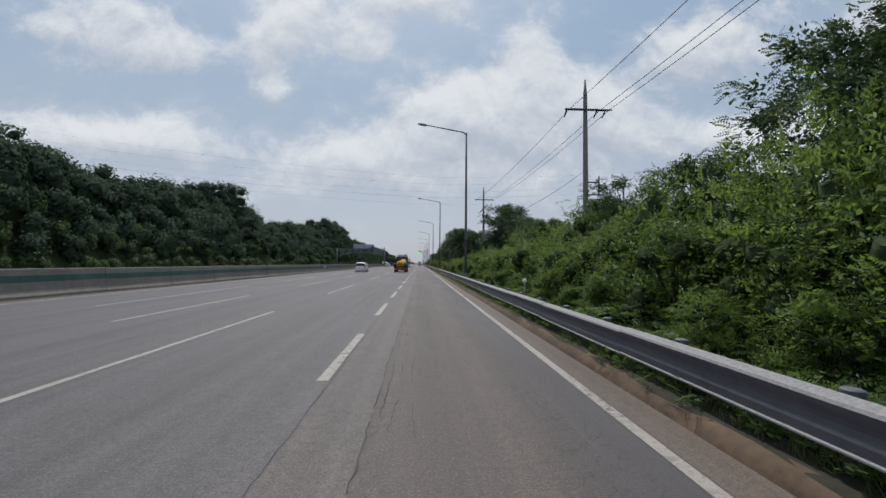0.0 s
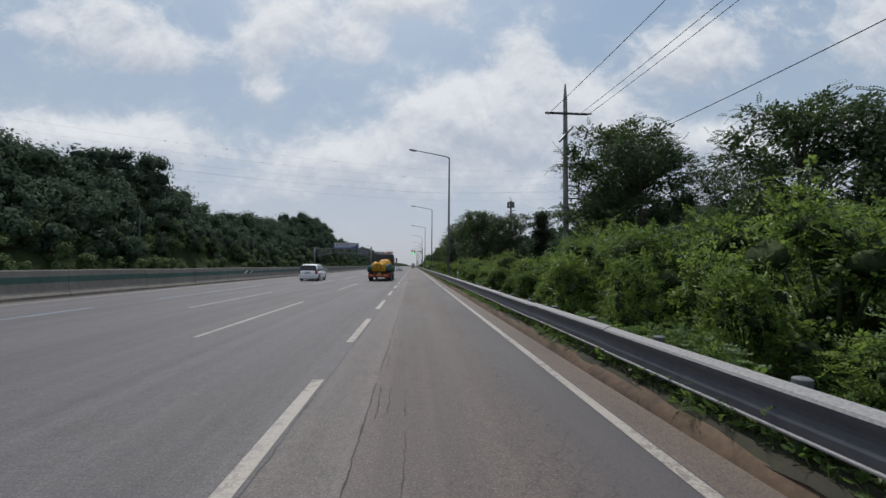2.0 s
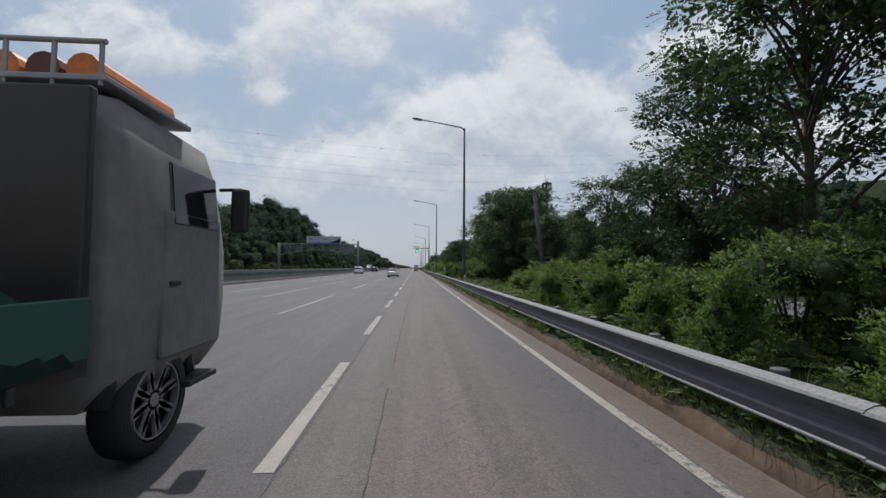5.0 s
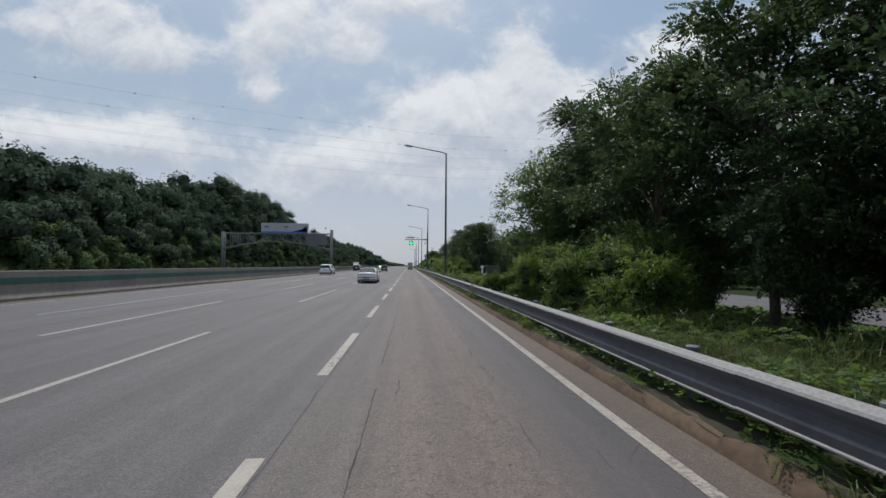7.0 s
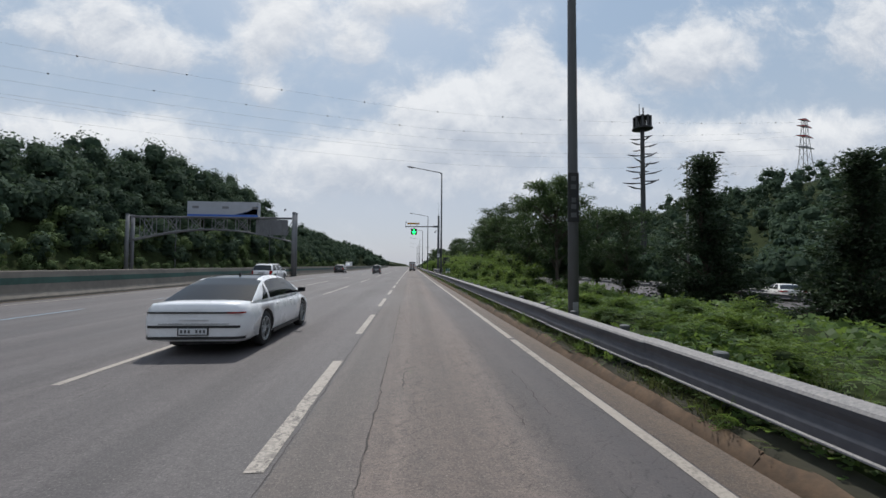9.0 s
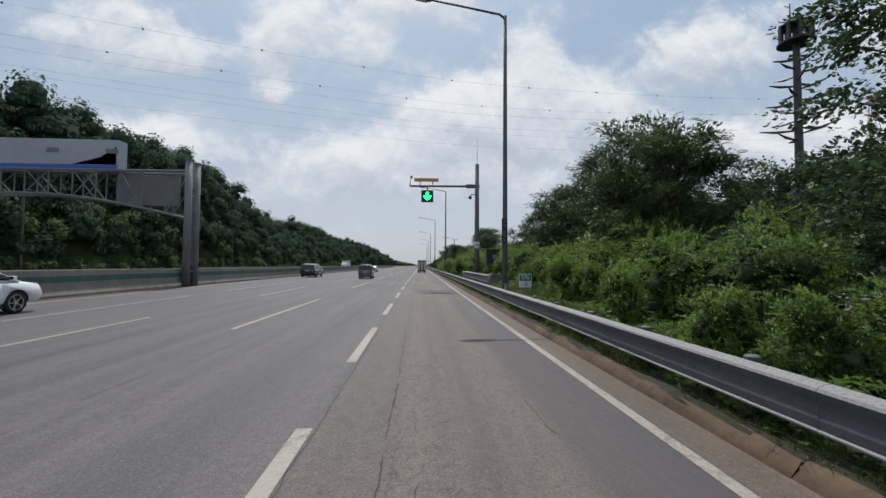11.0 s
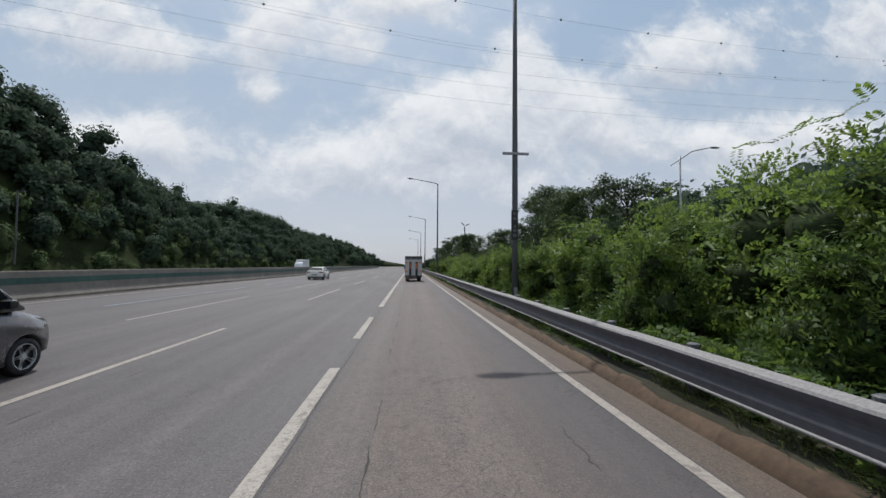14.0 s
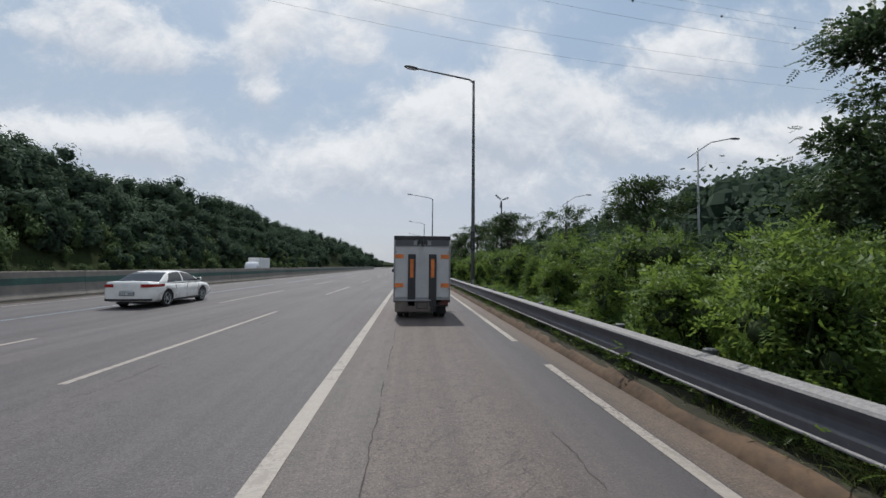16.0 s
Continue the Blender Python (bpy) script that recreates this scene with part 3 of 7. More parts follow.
def beam_mesh(length):
    """A W-section beam: both faces, rolled edges; its face is turned to the road (towards minus x)."""
    out = [(-x, z) for x, z in W]
    back = [(-x + 0.006, z - 0.006) for x, z in W][::-1]
    bm = extrude_profile(out + [(0.056, 0.392), (0.056, 0.380)] + back, 0.0, length)
    me = bpy.data.meshes.new("rail_beam")
    bm.to_mesh(me)
    bm.free()
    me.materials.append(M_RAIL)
    return me


def post_meshes(r, h):
    a = bpy.data.meshes.new("post")
    bm = cyl((0, 0, -0.3), (0, 0, h - 0.03), r, n=14)
    bm.to_mesh(a)
    bm.free()
    a.materials.append(M_POLE)
    b = bpy.data.meshes.new("cap")
    bm = bmesh.new()
    add_cyl(bm, (0, 0, h - 0.05), (0, 0, h - 0.012), r * 1.08, n=14)
    add_cyl(bm, (0, 0, h - 0.012), (0, 0, h), r * 1.08, r * 0.8, n=14)
    bm.to_mesh(b)
    bm.free()
    b.materials.append(M_POLE)
    return a, b


BEAM4 = beam_mesh(4.02)
POST, CAP = post_meshes(0.07, 0.795)
SPACER = bpy.data.meshes.new("spacer")
bm = box((0.0, 0, 0.555), (0.11, 0.08, 0.30), bevel=0.01)
bm.to_mesh(SPACER)
bm.free()
SPACER.materials.append(M_POLE)


def crash_barrier(y0, y1, off, lift, label, cap=True):
    rail = thing("crash_barrier", label, "crash barrier", pose(cx((y0 + y1) / 2) + off, y0, 0))
    ox, oy = rail.location.x, y0
    for y in np.arange(y0, y1 - 0.01, 4.0):
        ob = part("rail_beam", BEAM4, None, rail)
        ob.location = (cx(y) + off - ox, y - oy, 0.36 + lift + RNG.normal(0, 0.004))
        ob.rotation_euler = (0, 0, -math.atan2(cx(y + 4) - cx(y), 4.0) + RNG.normal(0, 0.0006))
    for y in np.arange(y0 + 0.9, y1, 2.0):
        p = part("post", POST, None, rail)
        p.location = (cx(y) + off + 0.14 - ox, y - oy, lift * 0.93)
        s = part("spacer", SPACER, None, p)
        s.location = (-0.085, 0, lift * 0.07)
        if cap:
            c = part("cap", CAP, None, p, "pale round post cap")
    return rail


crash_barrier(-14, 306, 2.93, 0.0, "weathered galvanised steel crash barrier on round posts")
far_rail = thing("crash_barrier", "far run of grey steel crash barrier", "crash barrier", pose(0, 306, 0))
bm = extrude_profile([(-x + 2.93 + cx(400), z + 0.36) for x, z in W] + [(2.99 + cx(400), 0.74), (2.94 + cx(400), 0.36)], 0, 300)
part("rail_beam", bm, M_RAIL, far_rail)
for y in np.arange(4, 290, 12.0):
    p = part("post", POST, None, far_rail)
    p.location = (cx(306 + y) + 3.07, y, 0)
second = crash_barrier(191.9, 203.7, 3.33, 0.46, "raised second steel crash barrier before the sign mast", cap=False)

# striped end plate of the second barrier
plate = thing("end_marker", "black and white striped end plate on the raised barrier", "traffic sign", pose(cx(191.5) + 3.50, 191.52, 1.03))
part("panel", box((0, 0, 0), (0.50, 0.03, 0.48), bevel=0.008), M_MARKER, plate)


def cut(poly, inside, where):
    """Clip a polygon by one straight edge."""
    out = []
    for p, q in zip(poly, poly[1:] + poly[:1]):
        if inside(p):
            out.append(p)
        if inside(p) != inside(q):
            out.append(where(p, q))
    return out


for k in range(-5, 6):
    o = 0.170 * k
    q = [(o - 0.5, -0.5), (o - 0.415, -0.5), (o + 0.585, 0.5), (o + 0.5, 0.5)]
    for i, s, lim in ((0, 1, 0.238), (0, -1, 0.238), (1, 1, 0.228), (1, -1, 0.228)):
        if q:
            q = cut(q, lambda p: p[i] * s < lim, lambda p, r: tuple(p[j] + (r[j] - p[j]) * (lim * s - p[i]) / (r[i] - p[i]) for j in (0, 1)))
    if len(q) > 2:
        bm = bmesh.new()
        bm.faces.new([bm.verts.new((a, -0.0195, b)) for a, b in q])
        bmesh.ops.solidify(bm, geom=bm.faces[:], thickness=0.004)
        part("stripe", bm, M_BLACK, plate)
bm = extrude_profile([(-0.242, -0.235), (-0.262, -0.215), (-0.275, -0.10), (-0.279, 0.05), (-0.268, 0.165), (-0.235, 0.222), (-0.11, 0.243), (-0.11, 0.236), (-0.232, 0.214), (-0.261, 0.16), (-0.272, 0.05), (-0.268, -0.10), (-0.256, -0.21), (-0.24, -0.228)], 0.0, 0.86)
part("sleeve", bm, M_SLEEVE, plate, "weathered grey sheet wrapped round the rail end")
part("bracket", box((-0.10, 0.22, 0.0), (0.05, 0.42, 0.30), bevel=0.01), M_STEEL, plate)

# ---- concrete median barrier ----
median = thing("median_barrier", "", "", kind="structure")
median["label"] = "stained concrete median barrier with a faded green band"
MED = [(-18.40, -0.1), (-17.80, -0.1), (-17.80, 0.10), (-17.92, 0.34), (-18.0, 1.30), (-18.02, 1.34), (-18.18, 1.34), (-18.20, 1.30), (-18.28, 0.34), (-18.40, 0.10)]
med_me = bpy.data.meshes.new("barrier_panel")
bm = extrude_profile([(x + 18.1, z) for x, z in MED], 0.0, 5.985)
bm.to_mesh(med_me)
bm.free()
med_me.materials.append(M_CONC)
band_me = bpy.data.meshes.new("green_band")
bm = extrude_profile([(0.158, 0.72), (0.148, 1.02), (0.120, 1.02), (0.120, 0.72)], 0.0, 5.985)
bm.to_mesh(band_me)
bm.free()
band_me.materials.append(M_GREENBAND)
for y in np.arange(-30, 450, 6.0):
    p = part("barrier_panel", med_me, None, median)
    p.location = (-18.1 + cx(y + 3), y, RNG.normal(0, 0.008))
    b = part("green_band", band_me, None, p)
hatch = bpy.data.meshes.new("hatch_mark")
bm = bmesh.new()
vs = [bm.verts.new(c) for c in ((0.160, 0, 0.70), (0.160, 0.55, 0.70), (0.148, 1.25, 1.04), (0.148, 0.7, 1.04))]
bm.faces.new(vs)
bmesh.ops.solidify(bm, geom=bm.faces[:], thickness=0.01)
bm.to_mesh(hatch)
bm.free()
hatch.materials.append(M_SIGNWHITE)
for k in range(11):
    y = 75.5 + 1.4 * k
    h = part("hatch_mark", hatch, None, median, "white slanting hatch mark on the barrier")
    h.location = (-18.1 + cx(78) + 0.004, y, 0)

# ---- street lamps ----


def street_lamp(y, x, arm_bar=False, label="tall grey street lamp with a long single arm"):
    lamp = thing("street_lamp", label, "street lamp", pose(x, y, 0.0), group="street lamps along the verge")
    part("base_plate", box((0, 0, 0.06), (0.42, 0.42, 0.06), bevel=0.01), M_STEEL, lamp)
    part("pole", tube([(0, 0, 0.0), (0, 0, 4), (0, 0, 9), (0, 0, 12.62)], [0.115, 0.105, 0.085, 0.07], 14), M_POLE, lamp, smooth=True)
    part("arm", tube([(0, 0, 12.5), (-0.25, 0, 12.68), (-1.8, 0, 12.95), (-3.3, 0, 13.2)], [0.06, 0.05, 0.045, 0.04], 10), M_POLE, lamp, smooth=True)
    bm = bmesh.new()
    bmesh.ops.create_uvsphere(bm, u_segments=16, v_segments=8, radius=1.0, matrix=pose(-3.65, 0, 13.24, 0, 9, 0) @ Matrix.Diagonal((0.45, 0.17, 0.085, 1)))
    head = part("lamp_head", bm, M_POLE, lamp, smooth=True)
    part("lens", box((-3.68, 0, 13.175), (0.5, 0.2, 0.05), pose(0, 0, 0, 0, 9, 0), 0.015), M_SIGNWHITE, head, "pale lamp lens")
    # narrow dark number board with pale bars
    board = part("number_board", box((-0.05, -0.15, 3.18), (0.24, 0.03, 1.05), bevel=0.006), M_BLACK, lamp, "narrow dark number board")
    for z, w in ((3.58, 0.10), (3.40, 0.12), (3.12, 0.09), (2.98, 0.11), (2.80, 0.12)):
        part("bar", box((-0.05, -0.167, z), (w, 0.006, 0.10)), M_POLE, board, "pale bar")
    part("door", box((0, -0.112, 0.75), (0.12, 0.02, 0.42), bevel=0.006), M_STEEL, lamp)
    if arm_bar:
        for z in (5.75,):
            part("cross_bar", box((0, -0.10, z), (0.95, 0.07, 0.09), bevel=0.008), M_STEEL, lamp)
    return lamp


for y, x in ((33.3, 3.86), (71.9, 3.68), (110.3, 3.80), (149.1, 3.66), (187.9, 3.65), (269.6, 3.62), (311.4, 3.55), (351, 3.6), (391, 3.5)):
    street_lamp(y, x)
street_lamp(230.4, 3.74, True, "tall grey street lamp with a steel cross bar")

# ---- plants ----


def leaf_template(pairs, size, w, gap):
    """A feathered leaf: pairs of leaflets along a drooping rib, one at the tip. Four corners a leaflet."""
    quads = []
    for k in range(pairs):
        x = gap * (k + 0.6)
        z = -0.38 * x * x / max(0.1, gap * pairs)
        for s in (-1, 1):
            L = size * (1.0 - 0.25 * abs(k / max(1, pairs - 1) - 0.4))
            quads.append([(x, 0, z), (x + 0.35 * L - w * 0.35, s * L * 0.5, z - 0.02), (x + 0.45 * L, s * L, z - 0.12 * L), (x + 0.35 * L + w * 0.65, s * L * 0.5, z - 0.02)])
    x = gap * (pairs + 0.4)
    z = -0.38 * x * x / max(0.1, gap * pairs)
    quads.append([(x, 0, z), (x + size * 0.5, -w * 0.6, z - 0.03), (x + size, 0, z - 0.1 * size), (x + size * 0.5, w * 0.6, z - 0.03)])
    return np.array(quads, np.float32).reshape(-1, 3)


LEAF_FEATHER = leaf_template(5, 0.125, 0.056, 0.070)
LEAF_SPRAY = np.array([(0, 0, 0), (0.5, -0.30, 0.03), (1, 0, -0.05), (0.5, 0.30, 0.03)], np.float32)
LEAF_BROAD = leaf_template(1, 0.17, 0.13, 0.08)
LEAF_FINE = leaf_template(6, 0.095, 0.038, 0.055)


def scatter(template, pos, out, up=0.55, size=1.0, spread=0.5, rng=RNG):
    """Copies of a leaf at positions, each pointing outward, its face turned up, with random turns."""
    n = len(pos)
    ax = out + rng.normal(0, spread, (n, 3))
    ax /= np.linalg.norm(ax, axis=1)[:, None] + 1e-6
    nz = np.tile([0, 0, 1.0], (n, 1)) * up + rng.normal(0, 0.45, (n, 3))
    by = np.cross(nz, ax)
    by /= np.linalg.norm(by, axis=1)[:, None] + 1e-6
    bz = np.cross(ax, by)
    s = (size * rng.uniform(0.7, 1.3, n))[:, None, None]
    t = template[None]
    v = t[..., 0:1] * ax[:, None] + t[..., 1:2] * by[:, None] + t[..., 2:3] * bz[:, None]
    v = v * s + pos[:, None]
    return v.reshape(-1, 3)


def ball_points(n, rng):
    d = rng.normal(0, 1, (n, 3))
    d /= np.linalg.norm(d, axis=1)[:, None]
    return d


def quads_for(verts):
    return np.arange(len(verts)).reshape(-1, 4)


def leafy(name, blocks, mat, rng, loose):
    """One mesh of leaf quads. Each block: its corners, and for each quad the way its surroundings swell outward."""
    v = np.concatenate([b[0] for b in blocks])
    q = v.reshape(-1, 4, 3)
    out = np.concatenate([np.repeat(b[1], len(b[0]) // 4 // len(b[1]), 0) for b in blocks])
    out = out / (np.linalg.norm(out, axis=1)[:, None] + 1e-6) + rng.normal(0, loose, out.shape)
    out /= np.linalg.norm(out, axis=1)[:, None] + 1e-6
    face = np.cross(q[:, 2] - q[:, 0], q[:, 3] - q[:, 1])
    flip = (face * out).sum(1) < 0
    q[flip] = q[flip][:, ::-1]
    v = q.reshape(-1, 3)
    return mesh_np(name, v, quads_for(v), mat, np.repeat(out, 4, 0))


def core_ball():
    """A closed ball of 24 four-cornered faces, for the dark inside of a clump of leaves."""
    out, g = [], (-1.0, 0.0, 1.0)
    for axis, sign, i, j in [(a, b, c, d) for a in range(3) for b in (-1.0, 1.0) for c in (0, 1) for d in (0, 1)]:
        for a, b in ((g[i], g[j]), (g[i + 1], g[j]), (g[i + 1], g[j + 1]), (g[i], g[j + 1])):
            q = [a, b]
            q.insert(axis, sign)
            out.append(q)
    out = np.array(out)
    return out / np.linalg.norm(out, axis=1)[:, None]


CORE = core_ball()


def bush_mesh(name, seed, template, mat, leaves, size, tall=1.0, ragged=0.25, spray=0.092):
    """A shrub about 1 m in half-width and 2 m high before scaling: leaf sprays on lumps round a few stems."""
    rng = np.random.default_rng(seed)
    lumps = 20
    a = rng.uniform(0, 2 * math.pi, lumps)
    h = rng.uniform(0.03, 1.0, lumps)
    r = 0.72 * np.sqrt(np.clip(1 - (h - 0.35) ** 2 / 0.62, 0.08, 1)) * rng.uniform(0.7, 1.15, lumps)
    c = np.c_[np.cos(a) * r, np.sin(a) * r, h * 1.65 * tall]
    lr = rng.uniform(0.26, 0.46, lumps)
    per = leaves // lumps
    mid = np.array([0, 0, 0.45])
    vs = []
    for k in range(lumps):
        d = ball_points(100, rng)
        p = c[k] * np.array([0.88, 0.88, 0.93]) + d * lr[k] * rng.uniform(0.55, 1.0, (100, 1))
        vs.append((scatter(LEAF_SPRAY, p, d, 0.6, spray, 0.5, rng), d + 0.5 * (p - mid)))
    for k in range(lumps):
        d = ball_points(per, rng)
        d[:, 2] = np.abs(d[:, 2]) * 0.9 - 0.25
        p = c[k] + d * lr[k] * rng.uniform(0.55, 1.0 + ragged, (per, 1))
        out = d + np.array([0, 0, 0.15]) + 0.4 * np.r_[c[k][:2], 0]
        vs.append((scatter(template, p, out, 0.6, size, 0.45, rng), d + 0.5 * (p - mid)))
    # shoots that stand out of the outline
    for k in range(7):
        a0, r0, top = rng.uniform(0, 6.28), rng.uniform(0.1, 0.75), rng.uniform(1.5, 2.15) * tall
        m = 9
        zz = np.linspace(top - 0.7, top, m)
        p = np.c_[np.full(m, math.cos(a0) * r0), np.full(m, math.sin(a0) * r0), zz] + rng.normal(0, 0.03, (m, 3))
        ang = rng.uniform(0, 6.28, m)
        sh = np.c_[np.cos(ang), np.sin(ang), np.full(m, 0.35)]
        vs.append((scatter(template, p, sh, 0.9, size * 1.05, 0.2, rng), sh + np.array([0, 0, 0.4])))
    return leafy(name, vs, mat, rng, 0.45), stem_shade_mesh(seed, c, lr)


def stem_shade_mesh(seed, centres, radii):
    """The inside of a shrub: stems, and in each lump a dark ball that paints the shade between leaves."""
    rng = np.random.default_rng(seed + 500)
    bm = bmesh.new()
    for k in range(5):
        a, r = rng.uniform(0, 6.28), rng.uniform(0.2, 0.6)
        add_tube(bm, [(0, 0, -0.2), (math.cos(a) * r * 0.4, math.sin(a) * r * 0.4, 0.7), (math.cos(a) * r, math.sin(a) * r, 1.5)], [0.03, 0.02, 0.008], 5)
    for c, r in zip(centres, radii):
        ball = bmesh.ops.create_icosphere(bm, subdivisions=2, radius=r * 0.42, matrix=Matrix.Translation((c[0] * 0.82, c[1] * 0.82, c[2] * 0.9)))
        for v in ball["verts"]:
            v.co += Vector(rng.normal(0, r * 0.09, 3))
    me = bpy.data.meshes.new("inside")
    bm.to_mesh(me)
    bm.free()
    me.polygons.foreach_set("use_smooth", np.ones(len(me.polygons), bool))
    me.materials.append(M_STEM_SHADE)
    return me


def tree_meshes(seed, clumps, leaves, template, mat, size, spread=0.42, trunk_share=0.28, droop=0.0, cone=False, fill=88):
    """A tree 1 unit high: a tapered leaning trunk with limbs, and a crown of leaf clumps at the limbs' ends."""
    rng = np.random.default_rng(seed)
    bm = bmesh.new()
    bend = rng.normal(0, 0.03, 2)
    axis = lambda t: Vector((bend[0] * math.sin(t * 3) * t, bend[1] * math.sin(t * 2.4) * t, t))
    ts = np.linspace(-0.02, 0.94, 9)
    add_tube(bm, [axis(t) for t in ts], [0.013 * (1 - t) ** 0.8 + 0.002 for t in np.clip(ts, 0, 0.96)], 8)
    cs = []
    for k in range(clumps):
        t = trunk_share + (0.97 - trunk_share) * rng.uniform(0, 1) ** (1.9 if cone else 0.85)
        a = rng.uniform(0, 6.28)
        if cone:
            reach = spread * (1.02 - t) * rng.uniform(0.1, 1.05) + 0.015
        else:
            reach = spread * math.sqrt(max(0.04, 1 - ((t - 0.6) / 0.46) ** 2)) * rng.uniform(0.25, 1.05)
        base = axis(max(0.12, t - 0.12 - 0.25 * reach))
        tip = axis(t) + Vector((math.cos(a) * reach, math.sin(a) * reach, 0.03 - droop * reach))
        if k % 3 == 0:
            mid = (base + tip) / 2 + Vector((0, 0, 0.02))
            add_tube(bm, [base, mid, tip], [0.006, 0.0035, 0.0012], 5)
        cs.append((np.array(tip), np.array((math.cos(a), math.sin(a), 0.1 - droop))))
    trunk = bpy.data.meshes.new("trunk")
    bm.to_mesh(trunk)
    bm.free()
    trunk.materials.append(M_BARK)
    mid = np.array([0, 0, 0.5])
    vs = []
    for c, o in cs:
        d = ball_points(leaves, rng)
        p = c + d * np.array([0.085, 0.085, 0.040]) * rng.uniform(0.2, 1.2, (leaves, 1))
        vs.append((scatter(template, p, d * 0.6 + o + np.array([0, 0, -0.1 - droop]), 0.6, size, 0.4, rng), d + 1.2 * (p - mid)))
        d = ball_points(fill, rng)
        p = c + d * np.array([0.07, 0.07, 0.045]) * rng.uniform(0.1, 1.1, (fill, 1)) - o * 0.025
        vs.append((scatter(LEAF_SPRAY, p, d + o, 0.5, 0.0185, 0.6, rng), d + 1.2 * (p - mid)))
    return trunk, leafy("crown", vs, mat, rng, 0.4)


BUSHES = [bush_mesh("foliage", 11 + k, *spec) for k, spec in enumerate([
    (LEAF_FEATHER, M_LEAF_A, 320, 0.78, 1.0), (LEAF_FEATHER, M_LEAF_B, 320, 0.78, 1.05), (LEAF_BROAD, M_LEAF_B, 760, 0.36, 0.9),
    (LEAF_FEATHER, M_LEAF_A, 320, 0.78, 1.1), (LEAF_FINE, M_LEAF_B, 240, 0.9, 1.15), (LEAF_BROAD, M_LEAF_A, 760, 0.36, 0.8)])]
TREES = [tree_meshes(31, 100, 12, LEAF_FEATHER, M_LEAF_T, 0.100, 0.35, fill=110), tree_meshes(32, 112, 12, LEAF_FEATHER, M_LEAF_D, 0.090, 0.32, 0.16, fill=110),
         tree_meshes(33, 160, 18, LEAF_FINE, M_LEAF_E, 0.062, 0.34, 0.08, 0.45, False, 70), tree_meshes(34, 80, 12, LEAF_FEATHER, M_LEAF_T, 0.100, 0.31, 0.24, fill=110),
         tree_meshes(35, 190, 9, LEAF_FINE, M_LEAF_C, 0.070, 0.25, 0.04, 0.1, True, 100), tree_meshes(36, 120, 40, LEAF_BROAD, M_LEAF_D, 0.070, 0.38, 0.08, fill=90)]
BIG_BUSHES = [bush_mesh("foliage", 41 + k, *spec) for k, spec in enumerate([
    (LEAF_FEATHER, M_LEAF_A, 400, 0.46, 1.0, 0.25, 0.068), (LEAF_FEATHER, M_LEAF_B, 400, 0.46, 1.05, 0.25, 0.068), (LEAF_FINE, M_LEAF_A, 360, 0.54, 1.1, 0.25, 0.068), (LEAF_BROAD, M_LEAF_B, 1100, 0.26, 0.95, 0.25, 0.068)])]


def bush(x, y, half, high, k, label, group):
    ob = thing("bush", label, "bush", pose(x, y, land(x, y) - 0.05, 0, 0, RNG.uniform(0, 360)), group)
    ob.scale = (half, half * RNG.uniform(0.85, 1.15), high / 2.0)
    leaves, stem_shade = BIG_BUSHES[k % 4] if high > 2.5 else BUSHES[k]
    part("foliage", leaves, None, ob)
    part("inside", stem_shade, None, ob, "stems, and dark balls painted as shade between leaves")


def tree(x, y, high, k, label, group="trees beside the road", wide=1.0):
    ob = thing("tree", label, "tree", pose(x, y, land(x, y) - 0.1, 0, 0, RNG.uniform(0, 360)), group)
    ob.scale = (high * wide, high * wide, high)
    part("trunk", TREES[k][0], None, ob)
    part("crown", TREES[k][1], None, ob)


# height of the shrub belt behind the crash barrier, along the road
BELT_Y = [-10, 8, 20, 30, 40, 47, 58, 64, 72, 80, 88, 97, 104, 110, 118, 123, 127, 129, 130, 136, 146, 150, 163, 170, 186, 196, 205, 212, 222, 232, 240, 246, 250, 262, 275, 300]
BELT_Z = [3.6, 3.8, 3.6, 3.1, 3.4, 3.3, 3.0, 2.3, 2.6, 2.9, 2.6, 2.4, 2.2, 1.4, 1.8, 3.2, 3.3, 1.6, 1.5, 1.1, 0.95, 0.95, 1.1, 2.4, 3.4, 3.2, 3.4, 3.6, 4.2, 3.8, 3.8, 3.1, 3.2, 3.4, 3.7, 4.0]
SHRUB = ["bright green leafy bush behind the crash barrier", "dense feathery green bush on the verge", "broad-leaved green bush tangled with creeper"]
y = -6.0
